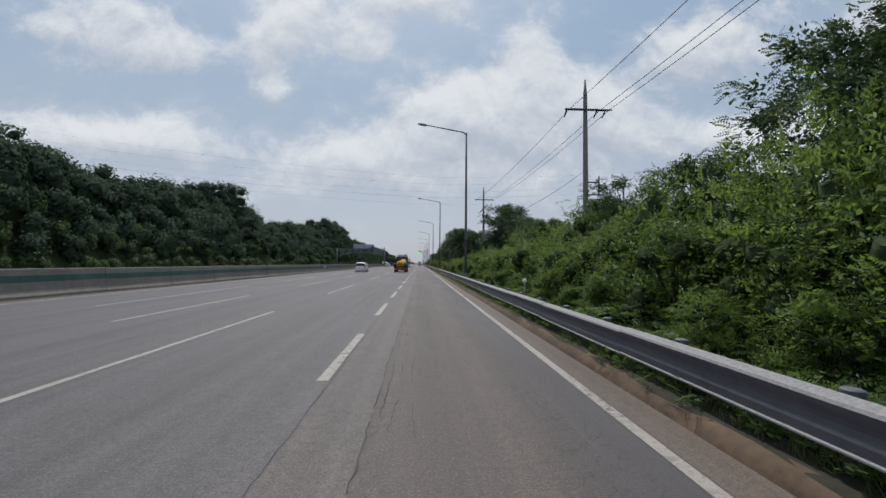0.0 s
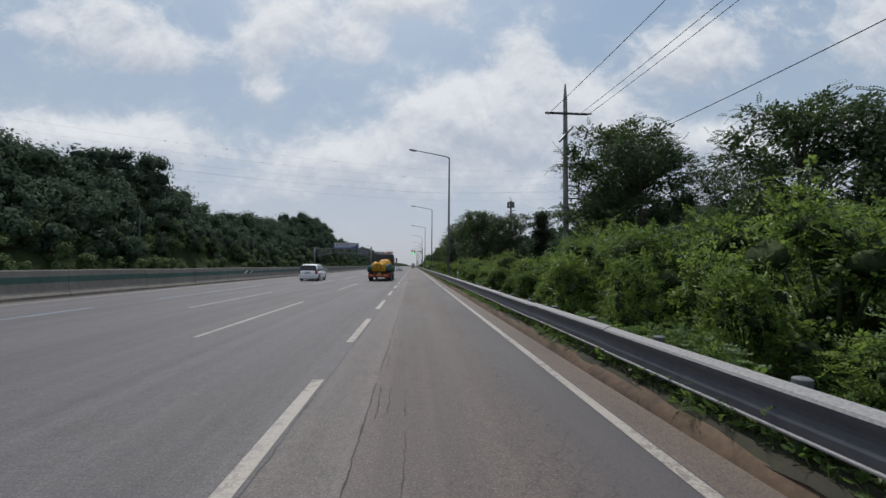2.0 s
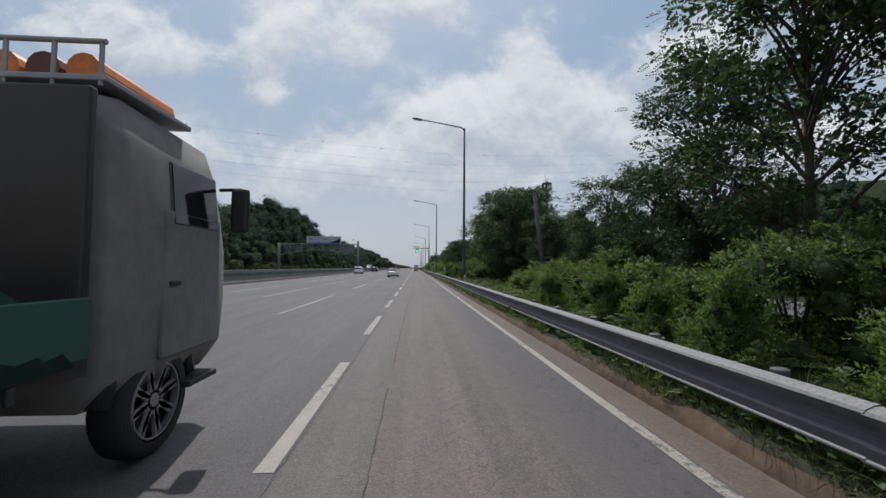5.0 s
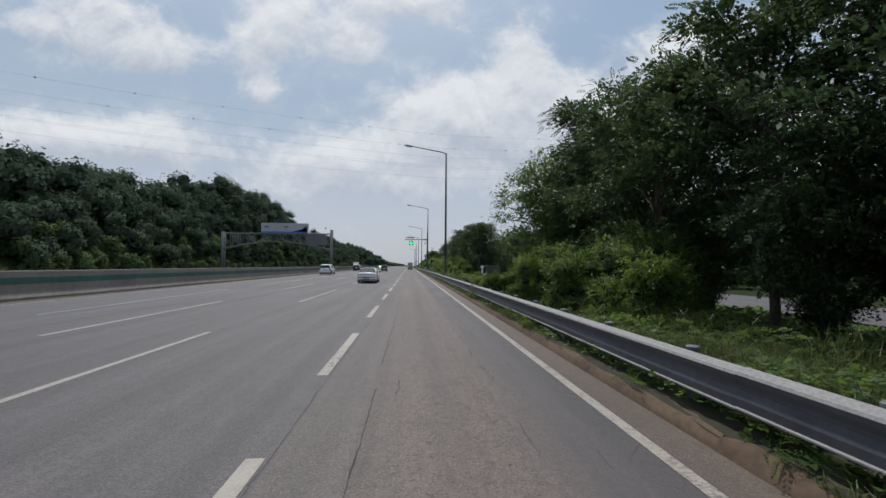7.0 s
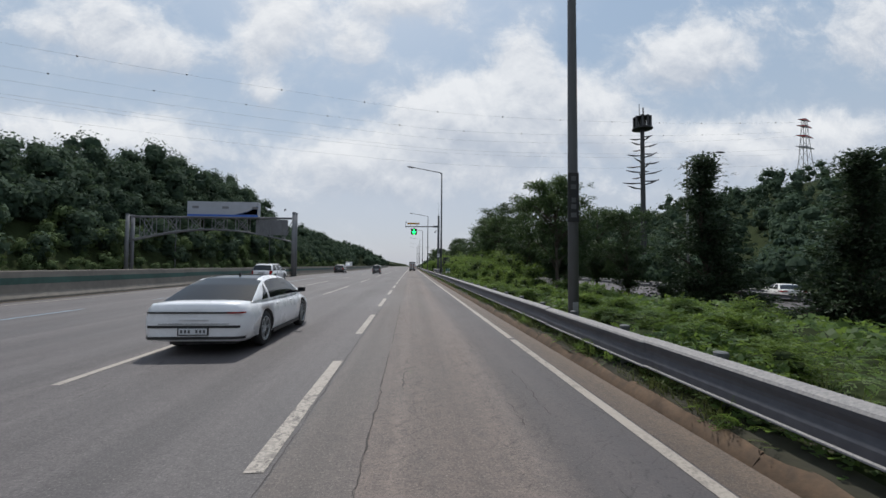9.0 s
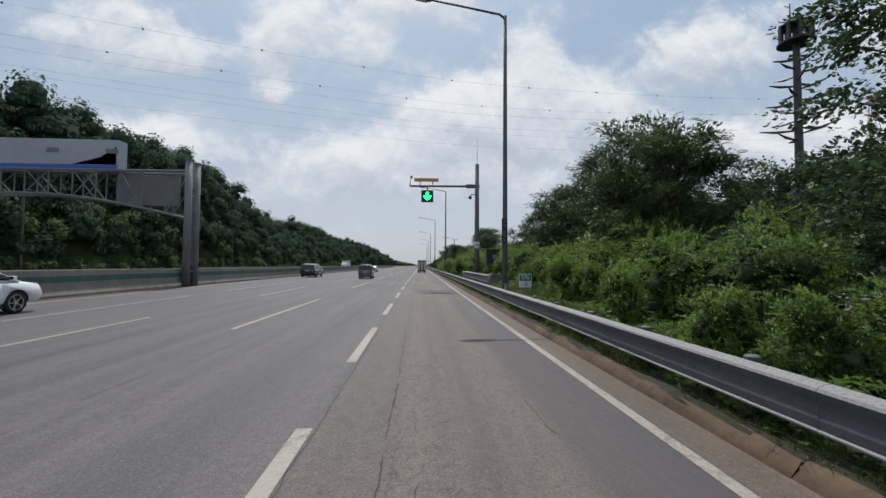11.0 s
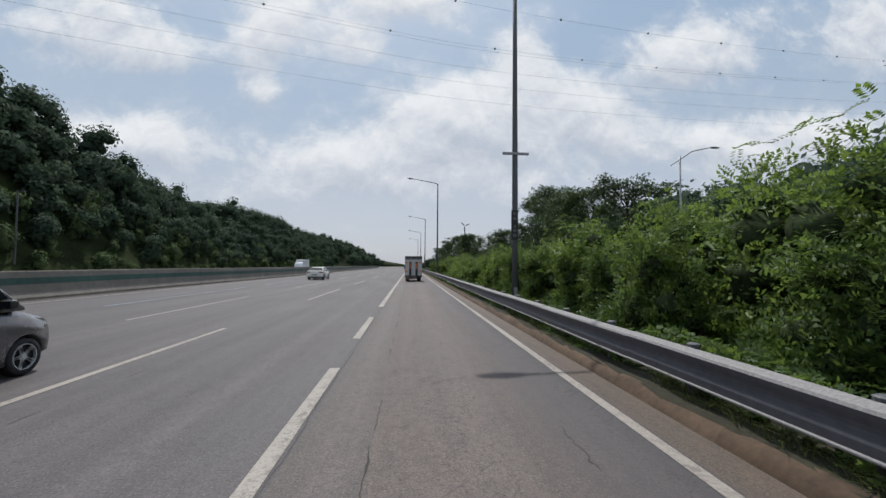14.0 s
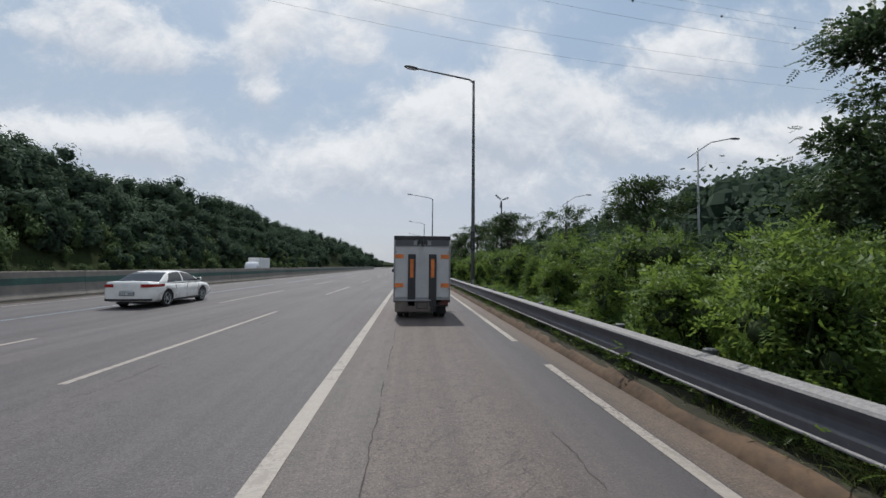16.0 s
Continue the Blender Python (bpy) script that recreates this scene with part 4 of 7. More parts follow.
while y < 300:
    h = float(np.interp(y, BELT_Y, BELT_Z))
    for x0, f, g in ((4.75, 0.55, 0), (6.3, 0.84, 1), (8.4, 1.08, 2)):
        if g == 2 and y > 36 and int(y * 10) % 2:
            continue
        hh = h * f * RNG.uniform(0.8, 1.15)
        if y < 36:
            hh *= (0.55, 0.95, 1.30)[g]
        xx, yy = x0 + RNG.normal(0, 0.3) + cx(y), y + RNG.uniform(-0.8, 0.8)
        if 185.2 < yy < 190 and xx < 5.8 or 198 < yy < 202 and xx < 6.6 and f > 0.5:
            continue
        if 54.6 < yy < 59.2:
            continue
        if 96 < yy < 118 and (g == 0 or yy > 104.8):
            continue
        if 127.2 < yy < 130.6 and xx < 6.0:
            hh, xx = min(hh, 0.95), max(xx, 4.9)
        if hh < 0.7 and f < 0.5 and RNG.uniform() < 0.4:
            continue
        half = max(0.75, min(1.75, hh * 0.48)) * (0.8 if g == 0 else 1.05)
        kinds = (0, 3, 5, 0, 3, 1) if 196 < yy < 228 else (1, 2, 4, 0, 3) if 228 < yy < 250 or 96 < yy < 160 else (0, 1, 2, 3, 4, 5)
        bush(xx, yy, half, hh, int(kinds[int(RNG.integers(0, len(kinds)))]), SHRUB[g], "bushes behind the crash barrier")
    y += 2.7 if y < 262 else 5.0

for x, y, h, k in ((7.5, 107.5, 1.3, 1), (7.9, 109.0, 1.55, 4), (9.2, 111.6, 1.2, 2)):
    bush(x, y, 0.9, h, k, "single leafy bush in the deep shade under the trees", "bushes behind the crash barrier")

for x, y, h, k in ((4.6, 55.8, 0.6, 0), (4.9, 57.3, 0.75, 3), (5.7, 58.5, 0.95, 5)):
    bush(x, y, 0.75, h, k, "low dark bush behind the crash barrier", "bushes behind the crash barrier")
for x, y, h in ((3.85, 248.6, 1.5), (3.8, 250.6, 1.7), (4.0, 252.4, 1.5), (4.0, 246.5, 1.3)):
    bush(x + cx(y), y, 0.8, h, 1, "green bush leaning over the crash barrier", "bushes behind the crash barrier")

for x, y, half, h, k in ((3.80, 128.72, 0.34, 1.10, 1), (4.15, 128.70, 0.36, 1.15, 4), (4.55, 128.75, 0.4, 1.2, 0), (3.72, 129.5, 0.3, 1.0, 2), (5.1, 129.2, 0.5, 1.3, 3), (4.0, 130.4, 0.6, 1.0, 1), (4.7, 126.6, 0.7, 1.0, 5),
                         (4.95, 199.65, 0.45, 1.40, 1), (5.45, 199.75, 0.5, 1.55, 4), (6.0, 199.9, 0.55, 1.8, 0), (4.55, 200.2, 0.4, 1.1, 2)):
    bush(x, y, half, h, k, "green bush growing up round a roadside cabinet", "bushes behind the crash barrier")

WITHERED = bush_mesh("foliage", 77, LEAF_FEATHER, M_LEAF_O, 120, 0.7, 1.0, 0.4)
dry = thing("bush", "small bush with withered orange leaves among green shrubs", "bush", pose(6.9, 14.9, 1.35))
dry.scale = (0.42, 0.42, 0.34)
part("foliage", WITHERED[0], None, dry)
part("inside", WITHERED[1], None, dry, "stems, and dark balls painted as shade between leaves")

TREE_AT = [
    (12, 8.5, 8.6, 0), (13, 12, 9.4, 3), (11.5, 15.5, 6.2, 0), (11.0, 21, 6.6, 3), (12, 26, 6.4, 0), (10.8, 33.0, 5.7, 0), (13, 38, 6.4, 4), (11.6, 40.4, 6.2, 1), (11.6, 43, 7.0, 0), (11.2, 50.3, 8.0, 1),
    (11.6, 53.4, 9.8, 0), (13, 56.5, 9.5, 1), (15, 60, 8.5, 1), (12.6, 58.2, 6.4, 1), (13.5, 47.5, 6.6, 1), (17.0, 70, 7.4, 4), (16.3, 80.4, 9.2, 4), (9, 88, 9.4, 0), (11.5, 84, 8.4, 1), (14.2, 86.5, 9.3, 1), (11.5, 94, 9.6, 1), (13, 100, 7.6, 5),
    # low dark trees at y 110-119 are added to fill shade under the crowns
    (12.6, 106, 6.0, 5), (10.6, 110.6, 4.8, 5), (10.0, 114.6, 4.8, 5), (9.7, 118.6, 5.2, 5), (12.2, 104.0, 7.7, 3), (11, 110, 6.2, 5), (11.2, 113.4, 6.6, 5), (10.2, 117.4, 9.4, 1), (13.2, 114.5, 7.2, 5), (10.8, 121.5, 10.2, 0), (9.8, 125.5, 9.2, 0), (13.6, 130.5, 11.6, 0), (12.6, 135, 13.0, 1), (11.5, 142.6, 12.0, 2),
    (14.0, 144.4, 12.2, 2), (12.8, 140.2, 12.8, 2), (14.5, 138, 12.5, 1), (14, 128, 12.0, 1), (21.8, 169, 11.2, 4), (21.8, 158.7, 8.6, 4), (17.5, 172, 7.4, 5), (18, 178, 8.0, 1), (17.5, 184, 7.4, 5), (18, 190, 8.0, 5), (17, 196, 7.4, 1), (10, 168, 8.0, 0), (12, 172, 8.6, 1), (11, 178, 8.6, 5),
    (10, 187, 7.6, 0), (10.6, 190.5, 9.0, 1), (11.5, 194, 8.2, 1), (13.0, 191.5, 8.4, 1), (13.8, 197, 8.6, 0), (12.0, 199.0, 8.6, 1), (12.0, 203.2, 8.4, 0), (12.4, 206.6, 8.2, 1), (11.4, 209.6, 7.0, 1), (9.6, 207.0, 5.4, 5), (10.4, 219, 4.6, 5), (20.2, 228.8, 11.2, 4),
    (11.5, 224, 4.6, 5), (12.5, 238, 7.2, 5), (11.8, 243.0, 7.3, 0), (12.8, 249.2, 8.1, 1), (9.6, 245.6, 5.6, 5), (13.2, 254.3, 9.6, 1), (14.3, 255.6, 10.0, 1), (13.4, 258, 5.4, 3), (12, 266, 6.6, 0), (12, 276, 6.6, 3),
    (13.2, 112.5, 4.6, 5), (14.6, 118.2, 5.2, 5), (15.2, 123.6, 5.6, 5), (12.4, 126.4, 4.6, 5), (15.8, 130.4, 5.6, 5),
    (11, 290, 7.8, 0), (12, 301, 8.4, 1), (12, 320, 9.6, 0), (12, 341, 9.8, 1), (14, 365, 10.0, 0), (13, 395, 10.0, 1),
]
TREE_WORDS = ["green locust tree with feathery leaves", "dark dense tree standing over the bushes", "drooping willow-like tree with hanging foliage",
              "slim young locust tree", "dark pointed conifer-like tree", "dark round-crowned tree behind the verge"]
for x, y, h, k in TREE_AT:
    tree(x + RNG.normal(0, 0.2), y, h, k, TREE_WORDS[k], wide=1.0 if k != 4 else 1.6 if y < 100 else 1.3)


# ---- far woods ----
def wood(name, spots, label, size, mat, lumps, per):
    """Many crowns as one mesh: each crown a heap of lumps, each lump a closed core with a coat of leaf sprays turned outward."""
    rng = np.random.default_rng(5)
    cs, rs, mids = [], [], []
    for x, y, z, h in spots:
        r = h * rng.uniform(0.34, 0.46)
        for k in range(lumps):
            a, t = rng.uniform(0, 6.28), (k + 0.5) / 3 if k < 3 else rng.uniform(0.0, 0.85)
            q = 0.15 * r if k < 3 else r * math.sqrt(max(0.05, 1 - (t - 0.2) ** 2 / 0.66)) * rng.uniform(0.2, 0.8)
            cs.append((x + math.cos(a) * q, y + math.sin(a) * q, z + h * (0.14 + 0.60 * t)))
            rs.append(r * rng.uniform(0.36, 0.58))
            mids.append((x, y, z + h * 0.42))
    cs, rs, mids = np.array(cs), np.array(rs), np.array(mids)
    c, r = np.repeat(cs, per, 0), np.repeat(rs, per)[:, None]
    n = len(c)
    d = ball_points(n, rng)
    d[:, 2] = np.where(d[:, 2] < -0.45, -d[:, 2], d[:, 2])
    p = c + d * r * rng.uniform(0.50, 1.15, (n, 1))
    face = d + rng.normal(0, 0.30, (n, 3))
    ax = np.cross(face, rng.normal(0, 1, (n, 3)))
    ax /= np.linalg.norm(ax, axis=1)[:, None] + 1e-6
    by = np.cross(face, ax)
    by /= np.linalg.norm(by, axis=1)[:, None] + 1e-6
    s = np.minimum(size, 0.40 * r[:, 0])[:, None] * rng.uniform(0.6, 1.3, (n, 1))
    v = np.stack([p - ax * s * 0.5, p - by * s * 0.32, p + ax * s * 0.5, p + by * s * 0.32], 1).reshape(-1, 3)
    whole = p - np.repeat(mids, per, 0)
    whole /= np.linalg.norm(whole, axis=1)[:, None] + 1e-6
    coat = (v, d * 0.55 + whole * 1.0 + np.array([0, 0, 0.15]))
    unit = CORE
    core = (cs[:, None] + unit[None] * (rs * rng.uniform(0.44, 0.57, len(rs)))[:, None, None]).reshape(-1, 3)
    away = np.tile(unit.reshape(-1, 4, 3).mean(1), (len(cs), 1))
    me = leafy(name, [coat, (core, away)], mat, rng, 0.16)
    tagged(new(name, me), label, "woods", kind="stuff")


spots = []
for y in np.arange(34, 470, 4.6):
    for x, k in ((-43.0, 0.62), (-44.6, 0.72), (-46.2, 0.80), (-48.0, 0.88), (-49.6, 0.92), (-52.0, 1.0), (-55.5, 1.0), (-60.0, 1.0)):
        xx, yy = x + RNG.uniform(-1.6, 1.6), y + RNG.uniform(-2.4, 2.4)
        h = RNG.uniform(7.2, 10.4) * k
        if RNG.uniform() < 0.12 and x < -48:
            h *= 1.3
        spots.append((xx, yy, land(xx, yy) - 0.9, h))
for y in np.arange(475, 720, 9.0):
    for x in (-36, -46, -56):
        spots.append((x + RNG.uniform(-3, 3), y, land(x, y), RNG.uniform(9, 13)))
wood("hill_woods", spots, "dense dark green woods on the hillside", 0.56, M_LEAF_H, 8, 95)
spots = []
for y in np.arange(34, 420, 3.2):
    for x in (-42.6, -44.6):
        xx = x + RNG.uniform(-1, 1)
        spots.append((xx, y + RNG.uniform(-1, 1), land(xx, y) - 0.6, RNG.uniform(2.6, 5.4)))
for y in np.arange(34, 420, 2.6):
    spots.append((-40.9 + RNG.uniform(-0.8, 0.5), y + RNG.uniform(-1, 1), -0.4, RNG.uniform(2.0, 4.4)))
wood("hill_shrubs", spots, "lighter green shrubs along the foot of the hill", 0.40, M_LEAF_S, 7, 90)
spots = []
for k in range(480):
    x, y = 44 + 90 * RNG.uniform() ** 1.4, RNG.uniform(40, 520)
    spots.append((x, y, land(x, y) - 1, RNG.uniform(7, 12)))
for y in np.arange(130, 330, 7.0):
    for x in np.arange(50, 112, 8.0):
        xx, yy = x + RNG.uniform(-2.5, 2.5), y + RNG.uniform(-2.5, 2.5)
        spots.append((xx, yy, land(xx, yy) - 1, RNG.uniform(6.5, 10)))
for k in range(70):
    spots.append((RNG.uniform(13, 24), RNG.uniform(330, 640), -1.0, RNG.uniform(6, 10)))
for k in range(70):
    spots.append((RNG.uniform(37, 48), RNG.uniform(60, 330), -1.4, RNG.uniform(4, 8)))
for y in np.arange(249, 430, 3.6):
    for x, h in ((37.5, 9.0), (41.0, 12.5), (46.0, 15.0), (52.0, 17.0)):
        xx, yy = x + RNG.uniform(-1.4, 1.4), y + RNG.uniform(-1.6, 1.6)
        spots.append((xx, yy, land(xx, yy) - 0.8, h * RNG.uniform(0.85, 1.2) * (1.22 if y < 310 else 1.05)))
wood("far_woods", spots, "distant wooded rise beyond the side road", 1.0, M_LEAF_H, 7, 34)


def grass(name, n, x0, x1, y0, y1, h0, h1, label, arch=0.35):
    rng = np.random.default_rng(9)
    x, yy = rng.uniform(x0, x1, n), rng.uniform(y0, y1, n)
    keep = np.array([noise.noise(Vector((a * 0.8, b * 0.45, 2.0))) for a, b in zip(x, yy)]) > -0.12
    x, yy = x[keep], yy[keep]
    n = len(x)
    h = rng.uniform(h0, h1, n)
    a, lean = rng.uniform(0, 6.28, n), rng.normal(0, arch, (n, 2)) * h[:, None]
    w = np.c_[np.cos(a), np.sin(a)] * rng.uniform(0.003, 0.009, n)[:, None]
    base = np.c_[x + np.interp(yy, [0, 145, 300], [0.2, 0.53, 0.42]), yy]
    h = h * (0.35 + 0.9 * np.array([abs(noise.noise(Vector((q * 0.9, 3.0, r * 2.0)))) for q, r in zip(yy, x)]) * 1.6)
    zb = 0.10 + 0.10 * np.clip((x - 2.75) / 0.3, 0, 1)[:, None]
    tip = base + lean
    mid, zm, zt = base + lean * 0.32, zb + h[:, None] * 0.66, zb + h[:, None] * 0.92
    v = np.stack([np.c_[base - w, zb], np.c_[base + w, zb], np.c_[mid + w * 0.8, zm], np.c_[mid - w * 0.8, zm],
                  np.c_[mid - w * 0.8, zm], np.c_[mid + w * 0.8, zm], np.c_[tip + w * 0.15, zt], np.c_[tip - w * 0.15, zt]], 1).reshape(-1, 3)
    tagged(new(name, mesh_np(name, v, quads_for(v), M_GRASS)), label, "grass", kind="stuff")


grass("verge_grass", 30000, 3.25, 4.6, -8, 300, 0.12, 0.5, "ragged pale grass along the crash barrier")
grass("kerb_weeds", 11000, 2.86, 3.30, -8, 64, 0.08, 0.26, "sparse weeds in the shade under the crash barrier", 0.6)
grass("kerb_weeds", 95000, 2.74, 3.30, 64, 290, 0.10, 0.36, "small weeds growing out behind the kerb", 0.6)
grass("tall_grass", 9000, 3.2, 4.9, 181, 193, 0.45, 0.85, "tall pale arching grass beside the striped end plate", 0.55)
grass("tall_grass", 6500, 3.3, 6.4, 110, 120, 0.35, 0.8, "tall weedy grass in front of the shaded trees", 0.4)
grass("tall_grass", 5000, 3.3, 5.4, 96, 105, 0.2, 0.45, "weedy grass beside the leaning pole", 0.4)


def creeper(name, n, x0, x1, y0, y1, size, mat, label, leaf=LEAF_BROAD):
    """Broad leaves lying over the soil and over one another."""
    rng = np.random.default_rng(21)
    x, yy = rng.uniform(x0, x1, n), rng.uniform(y0, y1, n)
    lift = np.array([max(0.0, noise.noise(Vector((a * 0.7, b * 0.5, 6.0)))) for a, b in zip(x, yy)])
    z = 0.10 + 0.14 * np.clip((x - 2.75) / 0.3, 0, 1) + 0.75 * lift * np.clip((x - x0) / 0.8, 0.15, 1) + rng.uniform(0, 0.16, n) - 0.085 * np.clip(x - 5, 0, 15)
    pos = np.c_[x + np.interp(yy, [0, 145, 300], [0.2, 0.53, 0.42]), yy, z]
    a = rng.uniform(0, 6.28, n)
    v = scatter(leaf, pos, np.c_[np.cos(a), np.sin(a), np.full(n, 0.25)], 0.8, size, 0.25, rng)
    tagged(new(name, mesh_np(name, v, quads_for(v), mat)), label, "creeper", kind="stuff")


creeper("ground_creeper", 30000, 3.15, 9.5, -8, 275, 0.55, M_LEAF_A, "low leafy creeper covering the verge", LEAF_FEATHER)
creeper("verge_fronds", 14000, 3.2, 6.0, 165, 275, 0.8, M_LEAF_A, "fern-like fronds along the foot of the bushes", LEAF_FEATHER)
creeper("kerb_creeper", 52000, 2.88, 3.8, -8, 275, 0.42, M_LEAF_A, "small leafy weeds between kerb and crash barrier")
creeper("slope_creeper", 11000, 8.5, 20.0, 80, 245, 1.3, M_LEAF_A, "rough low growth on the slope towards the side road")


def kerb_tufts(name, clumps, per, mat, label):
    """Tufts of leafy weeds that spill forward over the kerb here and there."""
    rng = np.random.default_rng(33)
    cy = np.sort(rng.uniform(-6, 280, clumps))
    size = rng.uniform(0.4, 1.3, clumps)
    y = np.repeat(cy, per) + rng.normal(0, 0.28, clumps * per) * np.repeat(size, per)
    x = 2.86 + np.abs(rng.normal(0, 0.13, clumps * per)) - 0.10 * np.repeat(size, per)
    z = 0.15 + np.abs(rng.normal(0, 0.10, clumps * per)) * np.repeat(size, per)
    pos = np.c_[x + np.interp(y, [0, 145, 300], [0.2, 0.53, 0.42]), y, z]
    out = np.c_[-np.abs(rng.normal(0.5, 0.4, len(x))), rng.normal(0, 0.7, len(x)), rng.normal(0.3, 0.4, len(x))]
    v = scatter(LEAF_FINE, pos, out, 0.8, 0.42, 0.3, rng)
    tagged(new(name, mesh_np(name, v, quads_for(v), mat)), label, "weeds", kind="stuff")


kerb_tufts("kerb_tufts", 170, 22, M_LEAF_A, "tufts of weeds spilling over the kerb")

# ---- vehicles ----


def ring_loft(sections):
    """A skin through closed sections with the same number of points; ends closed."""
    bm = bmesh.new()
    rings = [[bm.verts.new(p) for p in s] for s in sections]
    n = len(rings[0])
    for r, s in zip(rings, rings[1:]):
        for k in range(n):
            bm.faces.new((r[k], r[(k + 1) % n], s[(k + 1) % n], s[k]))
    bm.faces.new(rings[0][::-1])
    bm.faces.new(rings[-1])
    bmesh.ops.recalc_face_normals(bm, faces=bm.faces)
    return bm


def body_section(y, w, zb, zt, tuck=0.10, crown=0.03):
    h = zt - zb
    half = [(0, zb), (w * 0.86, zb), (w * 0.97, zb + 0.10 * h), (w, zb + 0.35 * h), (w * 0.995, zb + 0.62 * h), (w - tuck * 0.35, zb + 0.86 * h), (w - tuck, zt - 0.01), (w * 0.55, zt + crown * 0.7), (0, zt + crown)]
    return [(x, y, z) for x, z in half] + [(-x, y, z) for x, z in half[-2:0:-1]]


def quad_panel(pts, thick):
    bm = bmesh.new()
    f = bm.faces.new([bm.verts.new(p) for p in pts])
    bmesh.ops.solidify(bm, geom=[f], thickness=thick)
    return bm


def lerp(a, b, t):
    return tuple(x + (y - x) * t for x, y in zip(a, b))


def wheel(parent, x, y, r, w, side, spokes=5, rim_mat=None, name="wheel"):
    """A wheel with a rounded tyre, a dished rim, spokes and a hub; side is +1 on the right."""
    wh = new(name)
    wh.empty_display_size = 0.1
    wh.parent = parent
    wh.location = (x, y, r)
    bm = bmesh.new()
    prof = [(-w / 2, r * 0.73), (-w / 2, r * 0.92), (-w * 0.36, r * 0.985), (0, r), (w * 0.36, r * 0.985), (w / 2, r * 0.92), (w / 2, r * 0.73)]
    n = 28
    rings = [[bm.verts.new((px, math.cos(a) * pr, math.sin(a) * pr)) for a in [2 * math.pi * k / n for k in range(n)]] for px, pr in prof]
    for a, b in zip(rings, rings[1:]):
        for k in range(n):
            bm.faces.new((a[k], a[(k + 1) % n], b[(k + 1) % n], b[k]))
    bmesh.ops.recalc_face_normals(bm, faces=bm.faces)
    part("tyre", bm, M_RUBBER, wh, smooth=True)
    part("wheel_back", cyl((-side * w * 0.1, 0, 0), (side * w * 0.12, 0, 0), r * 0.74, n=24), M_BLACK, wh)
    bm = bmesh.new()
    bmesh.ops.create_cone(bm, cap_ends=False, segments=28, radius1=r * 0.74, radius2=r * 0.68, depth=w * 0.3, matrix=Matrix.Translation((side * w * 0.36, 0, 0)) @ Euler((0, side * math.pi / 2, 0)).to_matrix().to_4x4())
    bmesh.ops.solidify(bm, geom=bm.faces[:], thickness=0.012)
    for k in range(spokes):
        a = 2 * math.pi * (k + 0.3) / spokes
        m = Euler((a, 0, 0)).to_matrix().to_4x4()
        for d in (-0.14, 0.14):
            add_box(bm, m @ Vector((side * w * 0.34, 0.0, r * 0.38)), (w * 0.10, r * 0.11, r * 0.68), m @ Euler((d, 0, 0)).to_matrix().to_4x4())
    add_cyl(bm, (side * w * 0.25, 0, 0), (side * w * 0.42, 0, 0), r * 0.17, r * 0.12, 14)
    part("rim", bm, rim_mat or M_RIM, wh, "bright alloy rim" if rim_mat is None else "")
    return wh


def number_plate(parent, y, z, w=0.50, h=0.11, bars=7, mat=None):
    part("plate_frame", box((0, y + 0.004, z), (w + 0.05, 0.014, h + 0.045), bevel=0.004), M_BLACK, parent)
    p = part("number_plate", box((0, y, z), (w, 0.012, h), bevel=0.003), mat or M_PLATE, parent, "number plate with plain dark bars")
    for k in range(bars):
        if k == 3 and bars > 5:
            continue
        part("bar", box((-w * 0.40 + w * 0.80 * k / (bars - 1), y - 0.008, z), (w * 0.075, 0.006, h * 0.55)), M_PLATEBAR, p)


def smooth_curve(pts, n):
    """Points along a soft curve through (a, b) pairs, evenly spread in a."""
    xs, ys = [q[0] for q in pts], [q[1] for q in pts]
    out = np.linspace(xs[0], xs[-1], n)
    v = np.interp(out, xs, ys)
    for _ in range(3):
        v[1:-1] = 0.25 * v[:-2] + 0.5 * v[1:-1] + 0.25 * v[2:]
    return out, v


def cut_wheel_wells(bm, paint, wells, W, r):
    """The body with round wheel openings cut out; the cut faces are black."""
    me = bpy.data.meshes.new("body")
    bm.to_mesh(me)
    bm.free()
    me.materials.append(paint)
    ob = bpy.data.objects.new("body", me)
    cutters = bmesh.new()
    for y in wells:
        for sx in (-1, 1):
            add_cyl(cutters, (sx * (W - 0.30), y, r + 0.01), (sx * (W + 0.2), y, r + 0.01), r * 1.13, n=32)
    cm = bpy.data.meshes.new("wells")
    cutters.to_mesh(cm)
    cutters.free()
    cm.materials.append(M_BLACK)
    cut = bpy.data.objects.new("wells", cm)
    for o in (ob, cut):
        scene.collection.objects.link(o)
    mod = ob.modifiers.new("wells", "BOOLEAN")
    mod.operation, mod.object, mod.solver, mod.material_mode = "DIFFERENCE", cut, "EXACT", "TRANSFER"
    bpy.context.view_layer.update()
    out = bpy.data.meshes.new_from_object(ob.evaluated_get(bpy.context.evaluated_depsgraph_get()))
    for o in (ob, cut):
        bpy.data.objects.remove(o)
    return out


